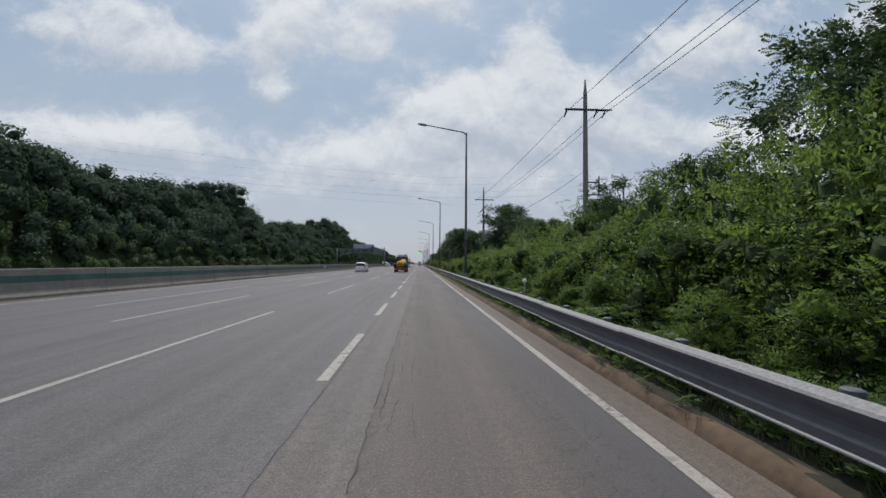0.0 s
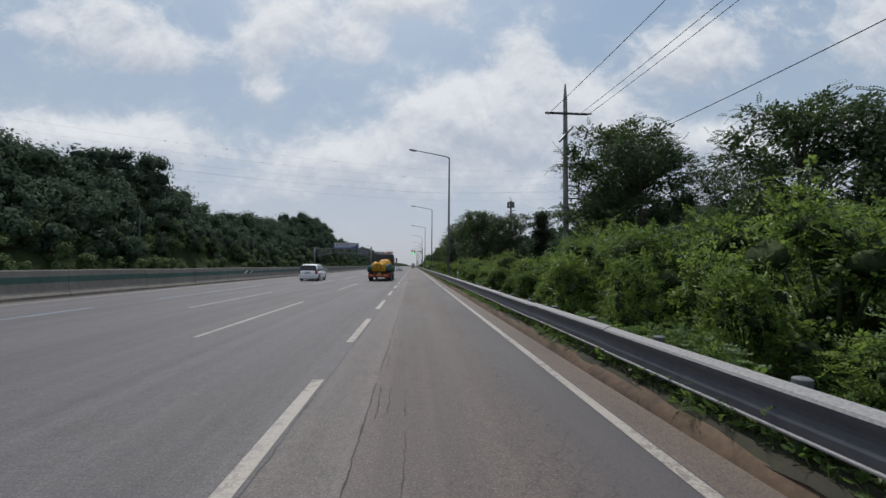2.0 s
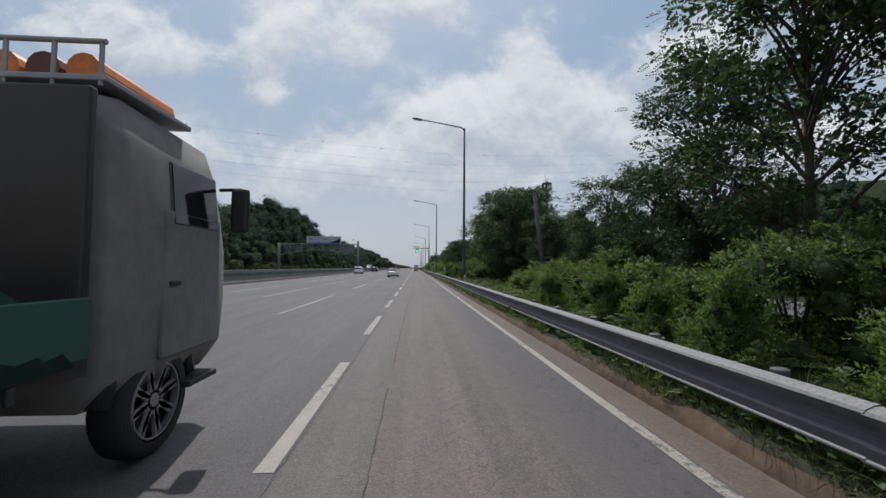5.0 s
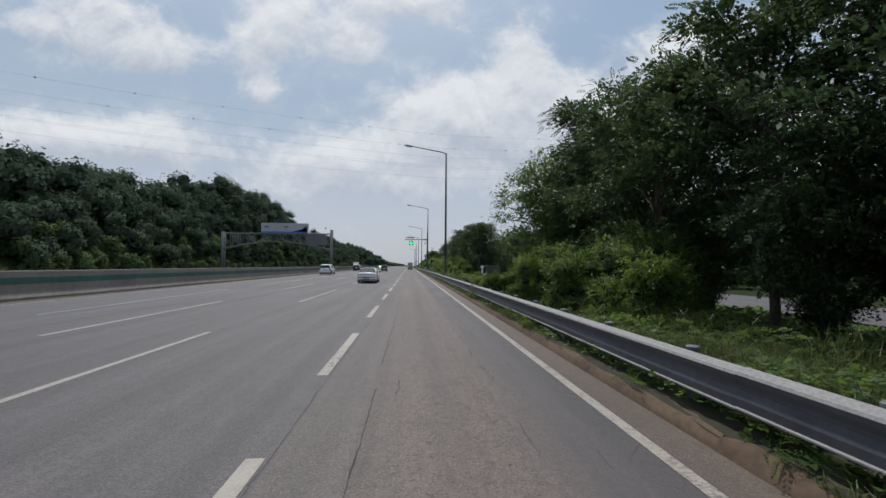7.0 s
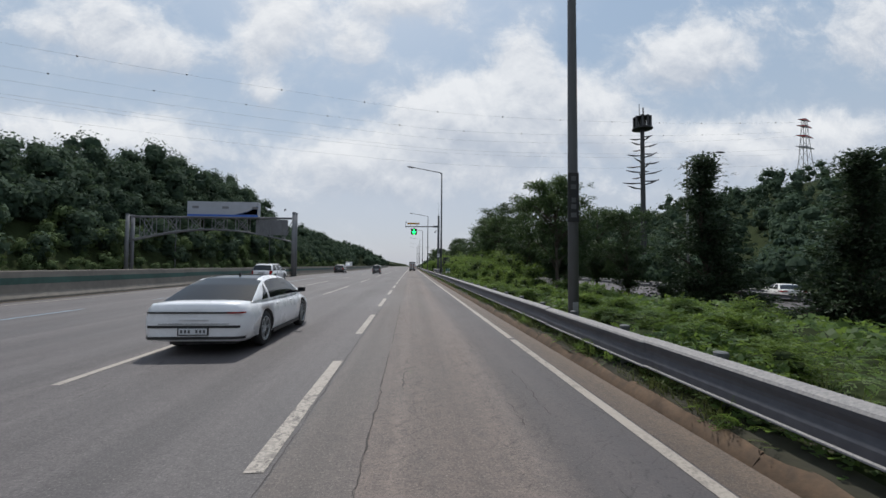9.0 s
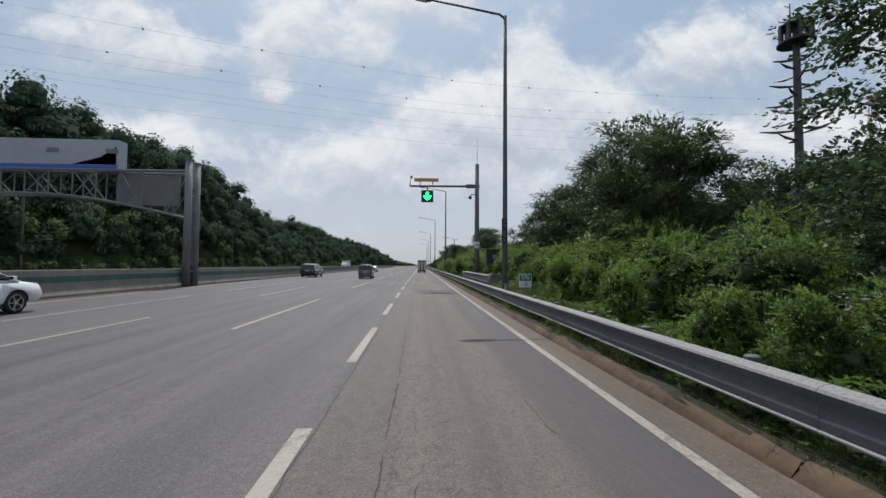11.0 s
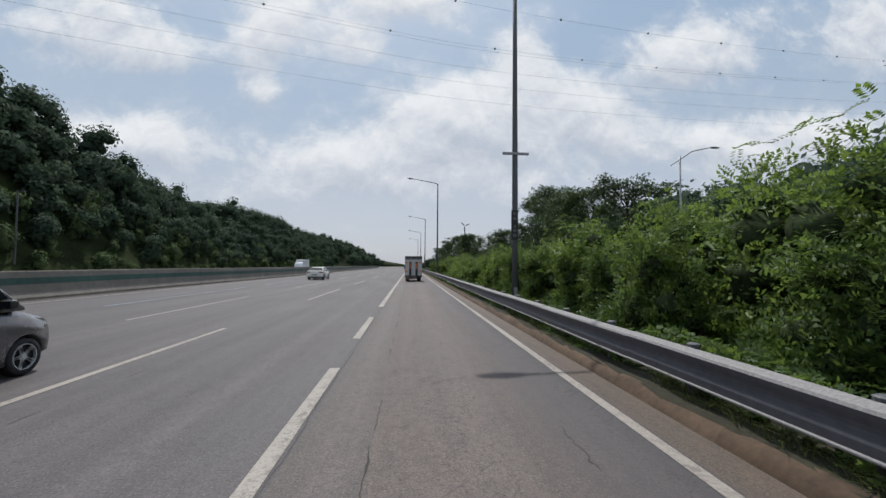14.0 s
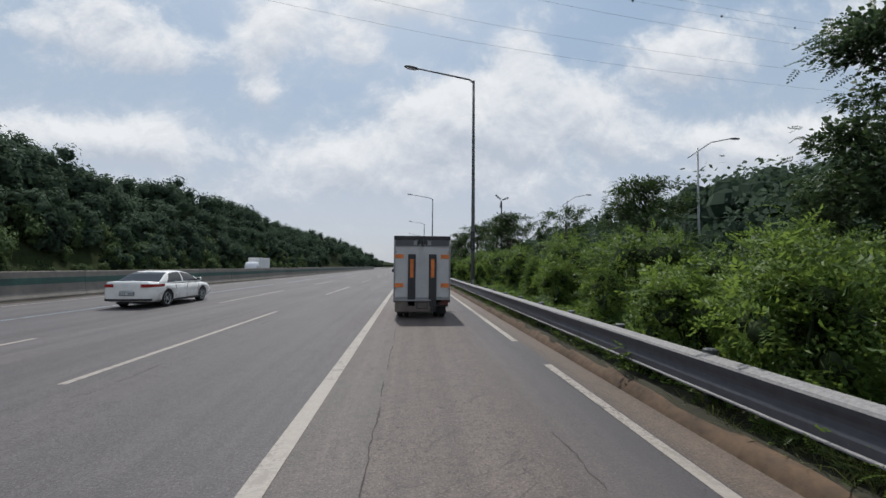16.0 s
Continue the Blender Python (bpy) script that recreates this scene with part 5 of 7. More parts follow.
def tail_strip(W, x0, x1, z0, z1, lift, stations, n=22):
    """A band that follows the rounded tail of a car."""
    bm = bmesh.new()
    rows = []
    for k in range(n + 1):
        x = x0 + (x1 - x0) * k / n
        y = float(np.interp(abs(x) / W + 0.012, [0.0] + [q[1] for q in stations[:5]], [0.0] + [q[0] + 0.002 for q in stations[:5]])) - lift
        rows.append([bm.verts.new((x, y, z0)), bm.verts.new((x, y, z1)), bm.verts.new((x, y + 0.06, z1)), bm.verts.new((x, y + 0.06, z0))])
    for a, b in zip(rows, rows[1:]):
        for i in range(4):
            bm.faces.new((a[i], b[i], b[(i + 1) % 4], a[(i + 1) % 4]))
    bm.faces.new(rows[0])
    bm.faces.new(rows[-1][::-1])
    bmesh.ops.recalc_face_normals(bm, faces=bm.faces)
    return bm


def car(label, category, m, s):
    """A car, its tail at y = 0, front ahead. s: sizes, see below."""
    L, W, belt = s["L"], s["W"] / 2, s["belt"]
    paint = s["paint"]
    c = thing("car", label, category, m)
    sec = [body_section(y, W * w, z0, z1, 0.12 * w, 0.015) for y, w, z0, z1 in s["stations"]]
    part("body", cut_wheel_wells(ring_loft(sec), paint, s["axles"], W, s["r"]), None, c, smooth=True)
    part("underside", box((0, L * 0.5, 0.24), (W * 1.3, L * 0.86, 0.14)), M_BLACK, c)
    # cabin: one curved shell, split into roof with pillars, windscreen, rear and side windows
    n = int((s["cabin"][-1][0] - s["cabin"][0][0]) / s.get("step", 0.024))
    ys, zs = smooth_curve(s["cabin"], n)
    rows = []
    for y, z in zip(ys, zs):
        h = max(0.004, z - belt)
        t = min(1.0, h / (s["H"] - belt))
        wb = s["wb"] - 0.03 * abs(2 * (y - ys[0]) / (ys[-1] - ys[0]) - 1) ** 3
        wt = wb - (wb - s["wr"]) * t
        flank = [(float(np.interp(q, [0.0, 0.22, 0.45, 0.66, 0.86], [wb - 0.01 * t, wb + (wt - wb) * 0.19 + 0.004 * t, wb + (wt - wb) * 0.45 + 0.012 * t, wb + (wt - wb) * 0.73 + 0.014 * t, wt + 0.012 * t])), belt + 0.02 * t + (h - 0.02 * t) * q) for q in (0.1, 0.2, 0.3, 0.4, 0.5, 0.6, 0.7, 0.78, 0.86)]
        half = [(wb, belt - 0.03), (wb - 0.01 * t, belt + 0.02 * t)] + flank + [(wt - 0.05 * t, belt + h * 0.955), (wt - 0.16 * t, belt + h * 0.99), (wt * 0.5, belt + h * 1.01), (0, belt + h * 1.018)]
        rows.append([(x, y, zz) for x, zz in half] + [(-x, y, zz) for x, zz in half[-2::-1]])
    k = len(rows[0])
    groups = {}
    for i in range(len(rows) - 1):
        for j in range(k - 1):
            y, jj = (ys[i] + ys[i + 1]) / 2, min(j, k - 2 - j)
            zc = sum(rows[a][b][2] for a in (i, i + 1) for b in (j, j + 1)) / 4
            key = "roof"
            if 1 <= jj <= 9:
                for q, (a, b) in enumerate(s["side_glass"]):
                    front = min(b, s["front_line"] - (zc - belt) * s["front_slope"])
                    rear = max(a, s["rear_line"] + (zc - belt) * s["rear_slope"])
                    if rear < y < front:
                        key = "side_window", q, j < k / 2
            elif jj >= 11:
                if y < s["r0"] and zc > belt + 0.02:
                    key = "rear_window"
                elif y > s["r1"] and zc > belt + 0.02:
                    key = "windscreen"
                elif s.get("glass_roof") and jj >= 12:
                    key = "sunroof"
            groups.setdefault(key, []).append((i * k + j, i * k + j + 1, (i + 1) * k + j + 1, (i + 1) * k + j))
    flat = np.array(rows).reshape(-1, 3)
    # each pane of the glass roof by itself
    panes = []
    for face in groups.pop("sunroof", []):
        near = [p for p in panes if any(set(face) & set(q) for q in p)]
        panes = [p for p in panes if p not in near] + [[face] + [q for p in near for q in p]]
    for q, pane in enumerate(panes):
        groups["sunroof", q] = pane
    for key, faces in groups.items():
        name = key if isinstance(key, str) else key[0]
        used, inv = np.unique(np.array(faces), return_inverse=True)
        mat = paint if name == "roof" else M_GLASS
        part(name, mesh_np(name, flat[used], inv.reshape(-1, 4)[:, ::-1], mat), None, c, smooth=True)
    part("cabin", box((0, (s["r0"] + s["r1"]) / 2, belt - 0.2), (s["wb"] * 1.6, (s["r1"] - s["r0"]) * 0.9, 0.35)), M_BLACK, c)
    for sx in (-1, 1):
        y = s["front_line"] - 0.25
        mir = part("door_mirror", box((sx * (W + 0.07), y, belt + 0.09), (0.19, 0.12, 0.13), bevel=0.035), s.get("mirror_mat", paint), c)
        part("mirror_foot", box((sx * (W - 0.08), y + 0.02, belt + 0.04), (0.30, 0.05, 0.05), bevel=0.012), M_BLACK, mir)
        part("mirror_glass", box((sx * (W + 0.07), y - 0.063, belt + 0.09), (0.14, 0.006, 0.09)), M_GLASS, mir)
        for yy in s.get("handles", (0.36, 0.56)):
            part("door_handle", box((sx * (W - 0.004), L * yy, belt - 0.13), (0.03, 0.19, 0.03), bevel=0.01), s.get("handle_mat", paint), c)
        for yy in s.get("seams", (0.33, 0.50, 0.70)):
            part("door_seam", box((sx * (W - 0.010), L * yy, belt - 0.36), (0.014, 0.004, 0.50)), M_DARKSTEEL, c)
        part("sill_trim", box((sx * (W * 0.965), (s["axles"][0] + s["axles"][1]) / 2, 0.25), (0.05, s["axles"][1] - s["axles"][0] - 2.4 * s["r"], 0.09), bevel=0.015), s.get("sill_mat", M_BLACK), c)
    for y in s["axles"]:
        for sx in (-1, 1):
            wheel(c, sx * (W - 0.13), y, s["r"], 0.20, sx, s.get("spokes", 5))
    for x0, x1, z0, z1, mat, words in s["tail"]:
        part("tail_lamp" if mat is M_REDLAMP else "trim", tail_strip(W, x0, x1, z0, z1, 0.035 if mat is M_REDLAMP else 0.018, s["stations"]), mat, c, words)
    number_plate(c, s.get("plate_y", -0.022), s["plate_z"])
    for f in s.get("extra", ()):
        f(c)
    return c


def fin(y, z):
    return lambda c: part("antenna_fin", ring_loft([[(-0.03, y, z), (0.03, y, z), (0.03, y + 0.16, z), (-0.03, y + 0.16, z)], [(-0.006, y - 0.01, z + 0.07), (0.006, y - 0.01, z + 0.07), (0.006, y + 0.05, z + 0.07), (-0.006, y + 0.05, z + 0.07)]]), M_BLACK, c)


def roof_rails(w, y0, y1, z):
    def f(c):
        for sx in (-1, 1):
            part("roof_rail", tube([(sx * w, y0, z), (sx * w, y0 + 0.15, z + 0.07), (sx * w, y1 - 0.15, z + 0.07), (sx * w, y1, z)], [0.018] * 4, 6), M_STEEL, c)
    return f


big_saloon = dict(
    L=5.03, W=1.88, H=1.46, belt=0.96, paint=M_WHITEPAINT, r=0.36, axles=(1.12, 4.02), wb=0.87, wr=0.67,
    stations=[(0.0, 0.80, 0.36, 0.84), (0.02, 0.88, 0.30, 0.94), (0.08, 0.945, 0.27, 0.98), (0.30, 0.98, 0.24, 0.99), (0.8, 0.99, 0.21, 0.985), (1.6, 1.0, 0.20, 0.97), (3.2, 1.0, 0.20, 0.96), (3.9, 0.985, 0.21, 0.92), (4.5, 0.955, 0.23, 0.82), (4.92, 0.86, 0.30, 0.70), (5.03, 0.76, 0.38, 0.60)],
    cabin=[(0.48, 0.965), (0.75, 1.09), (1.15, 1.27), (1.55, 1.40), (1.95, 1.45), (2.5, 1.46), (2.95, 1.40), (3.4, 1.22), (3.95, 0.965)],
    r0=1.45, r1=2.85, rear_line=0.98, rear_slope=1.1, front_line=3.72, front_slope=1.65, side_glass=((0.6, 1.36), (1.44, 3.9)), glass_roof=True,
    mirror_mat=M_BLACK, sill_mat=M_BLACK, spokes=7, plate_z=0.47, seams=(),
    tail=[(-0.86, 0.86, 0.795, 0.825, M_BLACK, "thin black light bar"), (0.60, 0.88, 0.80, 0.82, M_REDLAMP, "red end of the light bar"), (-0.90, 0.90, 0.53, 0.575, M_BLACK, "black bumper strip"), (-0.88, 0.88, 0.32, 0.37, M_BLACK, "black lower bumper trim"),
          (-0.26, 0.26, 0.665, 0.685, M_RIM, "chrome name bar"), (-0.62, 0.62, 0.60, 0.606, M_DARKSTEEL, "boot lid seam")],
    extra=[fin(1.95, 1.445)])
car("pearl white executive saloon with a black glass roof", "car", pose(-3.78, 148.5, 0), big_saloon)

family_saloon = dict(
    L=4.86, W=1.85, H=1.46, belt=0.97, paint=M_PEARL, r=0.335, axles=(1.05, 3.79), wb=0.85, wr=0.64,
    stations=[(0.0, 0.76, 0.36, 0.94), (0.02, 0.86, 0.30, 1.02), (0.08, 0.93, 0.27, 1.04), (0.30, 0.965, 0.24, 1.03), (0.9, 0.99, 0.21, 1.01), (1.7, 1.0, 0.20, 0.98), (3.2, 1.0, 0.20, 0.96), (3.8, 0.98, 0.21, 0.92), (4.4, 0.95, 0.23, 0.84), (4.78, 0.85, 0.30, 0.72), (4.86, 0.76, 0.38, 0.62)],
    cabin=[(0.50, 0.98), (0.8, 1.13), (1.15, 1.32), (1.5, 1.42), (1.9, 1.455), (2.35, 1.45), (2.75, 1.38), (3.2, 1.20), (3.75, 0.975)],
    r0=1.38, r1=2.65, rear_line=1.05, rear_slope=0.9, front_line=3.50, front_slope=1.6, side_glass=((0.6, 2.15), (2.23, 3.7)), plate_z=0.58,
    tail=[(-0.90, -0.50, 0.82, 0.94, M_REDLAMP, "red wraparound tail lamp"), (0.50, 0.90, 0.82, 0.94, M_REDLAMP, "red wraparound tail lamp"), (-0.85, 0.85, 0.30, 0.38, M_BLACK, "black lower bumper"), (-0.25, 0.25, 0.70, 0.715, M_RIM, "chrome strip")])
car("cream white family saloon with red tail lamps", "car", pose(-10.72, 262.85, 0), family_saloon)

tall_wagon = dict(
    L=3.60, W=1.60, H=1.70, belt=1.02, paint=M_GREYPAINT, r=0.285, axles=(0.55, 3.07), wb=0.775, wr=0.68,
    stations=[(0.0, 0.84, 0.30, 0.96), (0.02, 0.92, 0.25, 1.02), (0.10, 0.98, 0.22, 1.04), (0.4, 1.0, 0.20, 1.04), (1.5, 1.0, 0.19, 1.03), (2.7, 1.0, 0.20, 1.02), (3.1, 0.98, 0.22, 0.96), (3.5, 0.92, 0.26, 0.84), (3.6, 0.82, 0.34, 0.72)],
    step=0.016, cabin=[(0.02, 1.02), (0.06, 1.30), (0.11, 1.58), (0.17, 1.665), (0.5, 1.69), (1.4, 1.70), (2.0, 1.68), (2.4, 1.58), (2.75, 1.32), (3.05, 1.03)],
    r0=0.16, r1=2.25, rear_line=0.50, rear_slope=0.0, front_line=2.92, front_slope=0.80, side_glass=((0.3, 1.20), (1.28, 1.98), (2.06, 3.0)),
    handle_mat=M_BLACK, mirror_mat=M_BLACK, handles=(0.44, 0.56), seams=(0.50,), plate_z=0.76,
    tail=[(-0.78, -0.57, 0.73, 1.00, M_BLACK, "dark lamp housing"), (0.57, 0.78, 0.73, 1.00, M_BLACK, "dark lamp housing"), (-0.765, -0.59, 0.79, 0.98, M_REDLAMP, "tall red tail lamp"), (0.59, 0.765, 0.79, 0.98, M_REDLAMP, "tall red tail lamp"), (-0.74, 0.74, 0.27, 0.42, M_GREYPAINT, "grey bumper"), (-0.76, -0.64, 0.44, 0.56, M_REDLAMP, "low red reflector"), (0.64, 0.76, 0.44, 0.56, M_REDLAMP, "low red reflector"), (-0.16, 0.16, 0.64, 0.66, M_BLACK, "tailgate grip")])
car("grey-brown boxy small wagon with dark rear glass", "car", pose(-6.60, 219.85, 0), tall_wagon)

people_carrier = dict(
    L=5.05, W=1.96, H=1.76, belt=1.06, paint=M_WHITEPAINT, r=0.335, axles=(1.0, 4.02), wb=0.93, wr=0.76,
    stations=[(0.0, 0.80, 0.34, 0.96), (0.02, 0.89, 0.28, 1.05), (0.10, 0.96, 0.25, 1.07), (0.5, 0.99, 0.22, 1.08), (2.0, 1.0, 0.20, 1.07), (3.6, 1.0, 0.20, 1.04), (4.2, 0.98, 0.22, 0.98), (4.8, 0.92, 0.26, 0.82), (5.05, 0.80, 0.34, 0.66)],
    cabin=[(0.06, 1.06), (0.18, 1.28), (0.36, 1.55), (0.55, 1.69), (1.0, 1.75), (2.2, 1.76), (2.9, 1.68), (3.5, 1.40), (4.2, 1.06)],
    r0=0.46, r1=2.85, rear_line=0.50, rear_slope=0.4, front_line=4.0, front_slope=1.5, side_glass=((0.4, 1.55), (1.63, 2.72), (2.80, 4.1)), plate_z=0.86, mirror_mat=M_WHITEPAINT,
    tail=[(-0.95, -0.76, 0.72, 1.08, M_REDLAMP, "red tail lamp"), (0.76, 0.95, 0.72, 1.08, M_REDLAMP, "red tail lamp"), (-0.78, 0.78, 0.49, 0.515, M_BLACK, "bumper slot"), (-0.36, 0.36, 0.96, 0.985, M_RIM, "chrome tailgate strip")],
    extra=[roof_rails(0.68, 0.8, 2.9, 1.72)])
car("white people carrier with roof rails", "car", pose(-10.72, 74.5, 0), people_carrier)

big_suv = dict(people_carrier, W=1.98, r=0.37, belt=1.10, stations=[(0.0, 0.82, 0.42, 1.0), (0.02, 0.90, 0.38, 1.08), (0.10, 0.96, 0.34, 1.10), (0.5, 0.99, 0.32, 1.12), (2.0, 1.0, 0.30, 1.11), (3.5, 1.0, 0.30, 1.10), (4.3, 0.99, 0.32, 1.06), (4.85, 0.95, 0.36, 0.98), (5.03, 0.86, 0.42, 0.84)])
car("white sport utility wagon with roof rails", "car", pose(-14.25, 181.0, 0), big_suv)
dark_suv = dict(big_suv, paint=M_BLACKPAINT, mirror_mat=M_BLACKPAINT, tail=[(-0.95, -0.78, 0.84, 1.10, M_REDLAMP, "red tail lamp"), (0.78, 0.95, 0.84, 1.10, M_REDLAMP, "red tail lamp"), (-0.80, 0.80, 0.46, 0.60, M_BLACK, "black bumper strip")])
car("black sport utility wagon with roof rails", "car", pose(-14.5, 223.8, 0), dark_suv)
car("white saloon passing on the lower side road", "car", pose(31.5, 171.5, -1.09, 0, 0, -28), family_saloon)


def box_truck(m):
    """A small refrigerator truck with swing doors, a tail lift and orange reflectors."""
    t = thing("box_truck", "small grey-white box truck with a tail lift", "truck", m)
    w, z0, z1, L = 1.01, 0.66, 2.78, 3.15
    part("cargo_box", box((0, L / 2, (z0 + z1) / 2), (2 * w, L, z1 - z0), bevel=0.02), M_TRUCKWHITE, t)
    for a in ((-w + 0.03, 0.06, z1 - z0), (w - 0.03, 0.06, z1 - z0)):
        part("corner_post", box((a[0], -0.012, (z0 + z1) / 2), (0.06, 0.04, a[2]), bevel=0.008), M_STEEL, t)
    part("header", box((0, -0.015, z1 - 0.05), (2 * w, 0.05, 0.13), bevel=0.008), M_DARKSTEEL, t)
    part("header_panel", box((0, -0.014, z1 - 0.225), (2 * w - 0.12, 0.03, 0.21), bevel=0.006), M_POLE, t, "grey grimy panel over the doors")
    part("header_trim", box((0, -0.022, z1 - 0.345), (2 * w - 0.06, 0.04, 0.03), bevel=0.004), M_STEEL, t)
    part("marker_lamp", box((0, -0.048, z1 - 0.22), (0.07, 0.03, 0.17), bevel=0.01), M_BLACK, t)
    part("header_label", box((0, -0.034, z1 - 0.22), (0.62, 0.012, 0.15), bevel=0.004), M_STEEL, t, "worn grey label plate")
    for sx in (-1, 1):
        # dark boxes stand in for the shade at the header's corners
        part("corner_shade", box((sx * (w - 0.14), -0.010, z1 - 0.21), (0.18, 0.02, 0.22), bevel=0.02), M_DARKSTEEL, t)
        d = part("rear_door", box((sx * (w / 2 - 0.015), -0.010, 1.62), (w - 0.09, 0.03, 1.76), bevel=0.008), M_TRUCKWHITE, t)
        for z in (2.25, 1.02):
            part("hinge", box((sx * (w - 0.05), -0.035, z), (0.10, 0.03, 0.06), bevel=0.006), M_STEEL, d)
        part("lock_bar", cyl((sx * 0.09, -0.04, 0.78), (sx * 0.09, -0.04, 2.66), 0.010, n=8), M_TRUCKWHITE, d)
        part("lock_cam", box((sx * 0.09, -0.045, 2.60), (0.10, 0.05, 0.16), bevel=0.01), M_DARKSTEEL, d)
        g = part("lift_guide", box((sx * 0.37, -0.055, 1.30), (0.27, 0.07, 1.75), bevel=0.015), M_DARKSTEEL, t, "black lift guide with orange reflectors")
        part("reflector", box((sx * 0.37, -0.096, 1.70), (0.12, 0.012, 0.62), bevel=0.004), M_ORANGE, g, "orange reflector strip")
        for z in (2.10, 1.13):
            part("reflector", box((sx * (w - 0.20), -0.034, z), (0.30, 0.012, 0.14), bevel=0.004), M_ORANGE, t, "orange reflector plate")
        part("marker_lamp", box((sx * 0.14, -0.048, z1 - 0.22), (0.09, 0.03, 0.13), bevel=0.01), M_BLACK, t)
        lamp = part("tail_lamp", box((sx * 0.80, 0.10, 0.52), (0.30, 0.08, 0.12), bevel=0.015), M_MAROON, t, "dirty dark red tail lamp")
        part("mud_flap", box((sx * 0.72, 0.42, 0.32), (0.34, 0.02, 0.36)), M_RUBBER, t)
        for y in (0.85, 3.75):
            wheel(t, sx * 0.78, y, 0.31, 0.20, sx, 6)
        wheel(t, sx * 0.55, 0.85, 0.31, 0.18, sx, 6)
        part("rail_side", box((sx * 0.97, 1.9, 0.60), (0.05, 2.2, 0.10), bevel=0.01), M_DARKSTEEL, t)
    part("sill_bar", box((0, -0.02, 0.68), (2 * w, 0.06, 0.08), bevel=0.01), M_STEEL, t)
    part("lift_platform", box((-0.33, -0.03, 0.44), (1.26, 0.12, 0.40), bevel=0.03), M_GRIMY, t, "dented dirty lift platform")
    part("lift_edge", box((-0.33, -0.10, 0.63), (1.30, 0.05, 0.05), bevel=0.012), M_STEEL, t)
    part("lift_arm", box((0.42, 0.02, 0.42), (0.16, 0.16, 0.36), bevel=0.02), M_BLACK, t)
    part("bumper_bar", box((0, 0.18, 0.46), (1.9, 0.10, 0.12), bevel=0.02), M_DARKSTEEL, t)
    for sx in (-1, 1):
        part("bumper_end", box((sx * 0.86, 0.06, 0.60), (0.30, 0.10, 0.10), bevel=0.015), M_MAROON, t)
    number_plate(t, -0.12, 0.46, 0.34, 0.17, 5, M_GRIMY)
    part("frame", box((0, 2.4, 0.50), (0.75, 4.2, 0.16)), M_DARKSTEEL, t)
    cab = part("cab", ring_loft([body_section(3.35, 0.86, 0.42, 1.95, 0.14, 0.03), body_section(3.6, 0.87, 0.40, 1.98, 0.14, 0.03), body_section(4.55, 0.87, 0.40, 1.92, 0.16, 0.03), body_section(5.0, 0.84, 0.42, 1.20, 0.10, 0.02)]), M_WHITEPAINT, t, smooth=True)
    for sx in (-1, 1):
        mr = part("mirror", box((sx * 1.10, 4.6, 1.50), (0.16, 0.08, 0.30), bevel=0.03), M_BLACK, t)
        part("mirror_arm", cyl((sx * 0.85, 4.7, 1.55), (sx * 1.08, 4.62, 1.55), 0.014, n=8), M_BLACK, mr)
    part("side_hook", box((-w - 0.03, 0.05, 1.62), (0.08, 0.06, 0.10), bevel=0.015), M_BLACK, t)
    return t


box_truck(pose(0.40, 259.7, 0)).scale = (0.915, 0.93, 0.965)


def tarp_heap(x0, x1, y0, y1, z0, z1, seed, power=4.0):
    """Sheeted load: a draped sheet with folds, open below."""
    bm = bmesh.new()
    nx, ny = 26, 40
    grid = []
    for j in range(ny + 1):
        row = []
        for i in range(nx + 1):
            u, v = i / nx * 2 - 1, j / ny * 2 - 1
            k = (1 - abs(u) ** power) * (1 - abs(v) ** (power * 2))
            x, y = (x0 + x1) / 2 + u * (x1 - x0) / 2, (y0 + y1) / 2 + v * (y1 - y0) / 2
            f = 0.12 * noise.noise(Vector((x * 2.2, y * 1.4, seed))) + 0.08 * noise.noise(Vector((x * 5.5, y * 3.6, seed + 3)))
            row.append(bm.verts.new((x + 0.5 * f * abs(u), y, z0 + (z1 - z0) * max(0, k) ** 0.55 + f * (0.25 + max(0, k)))))
        grid.append(row)
    for j in range(ny):
        for i in range(nx):
            bm.faces.new((grid[j][i], grid[j][i + 1], grid[j + 1][i + 1], grid[j + 1][i]))
    bmesh.ops.solidify(bm, geom=bm.faces[:], thickness=0.01)
    return bm


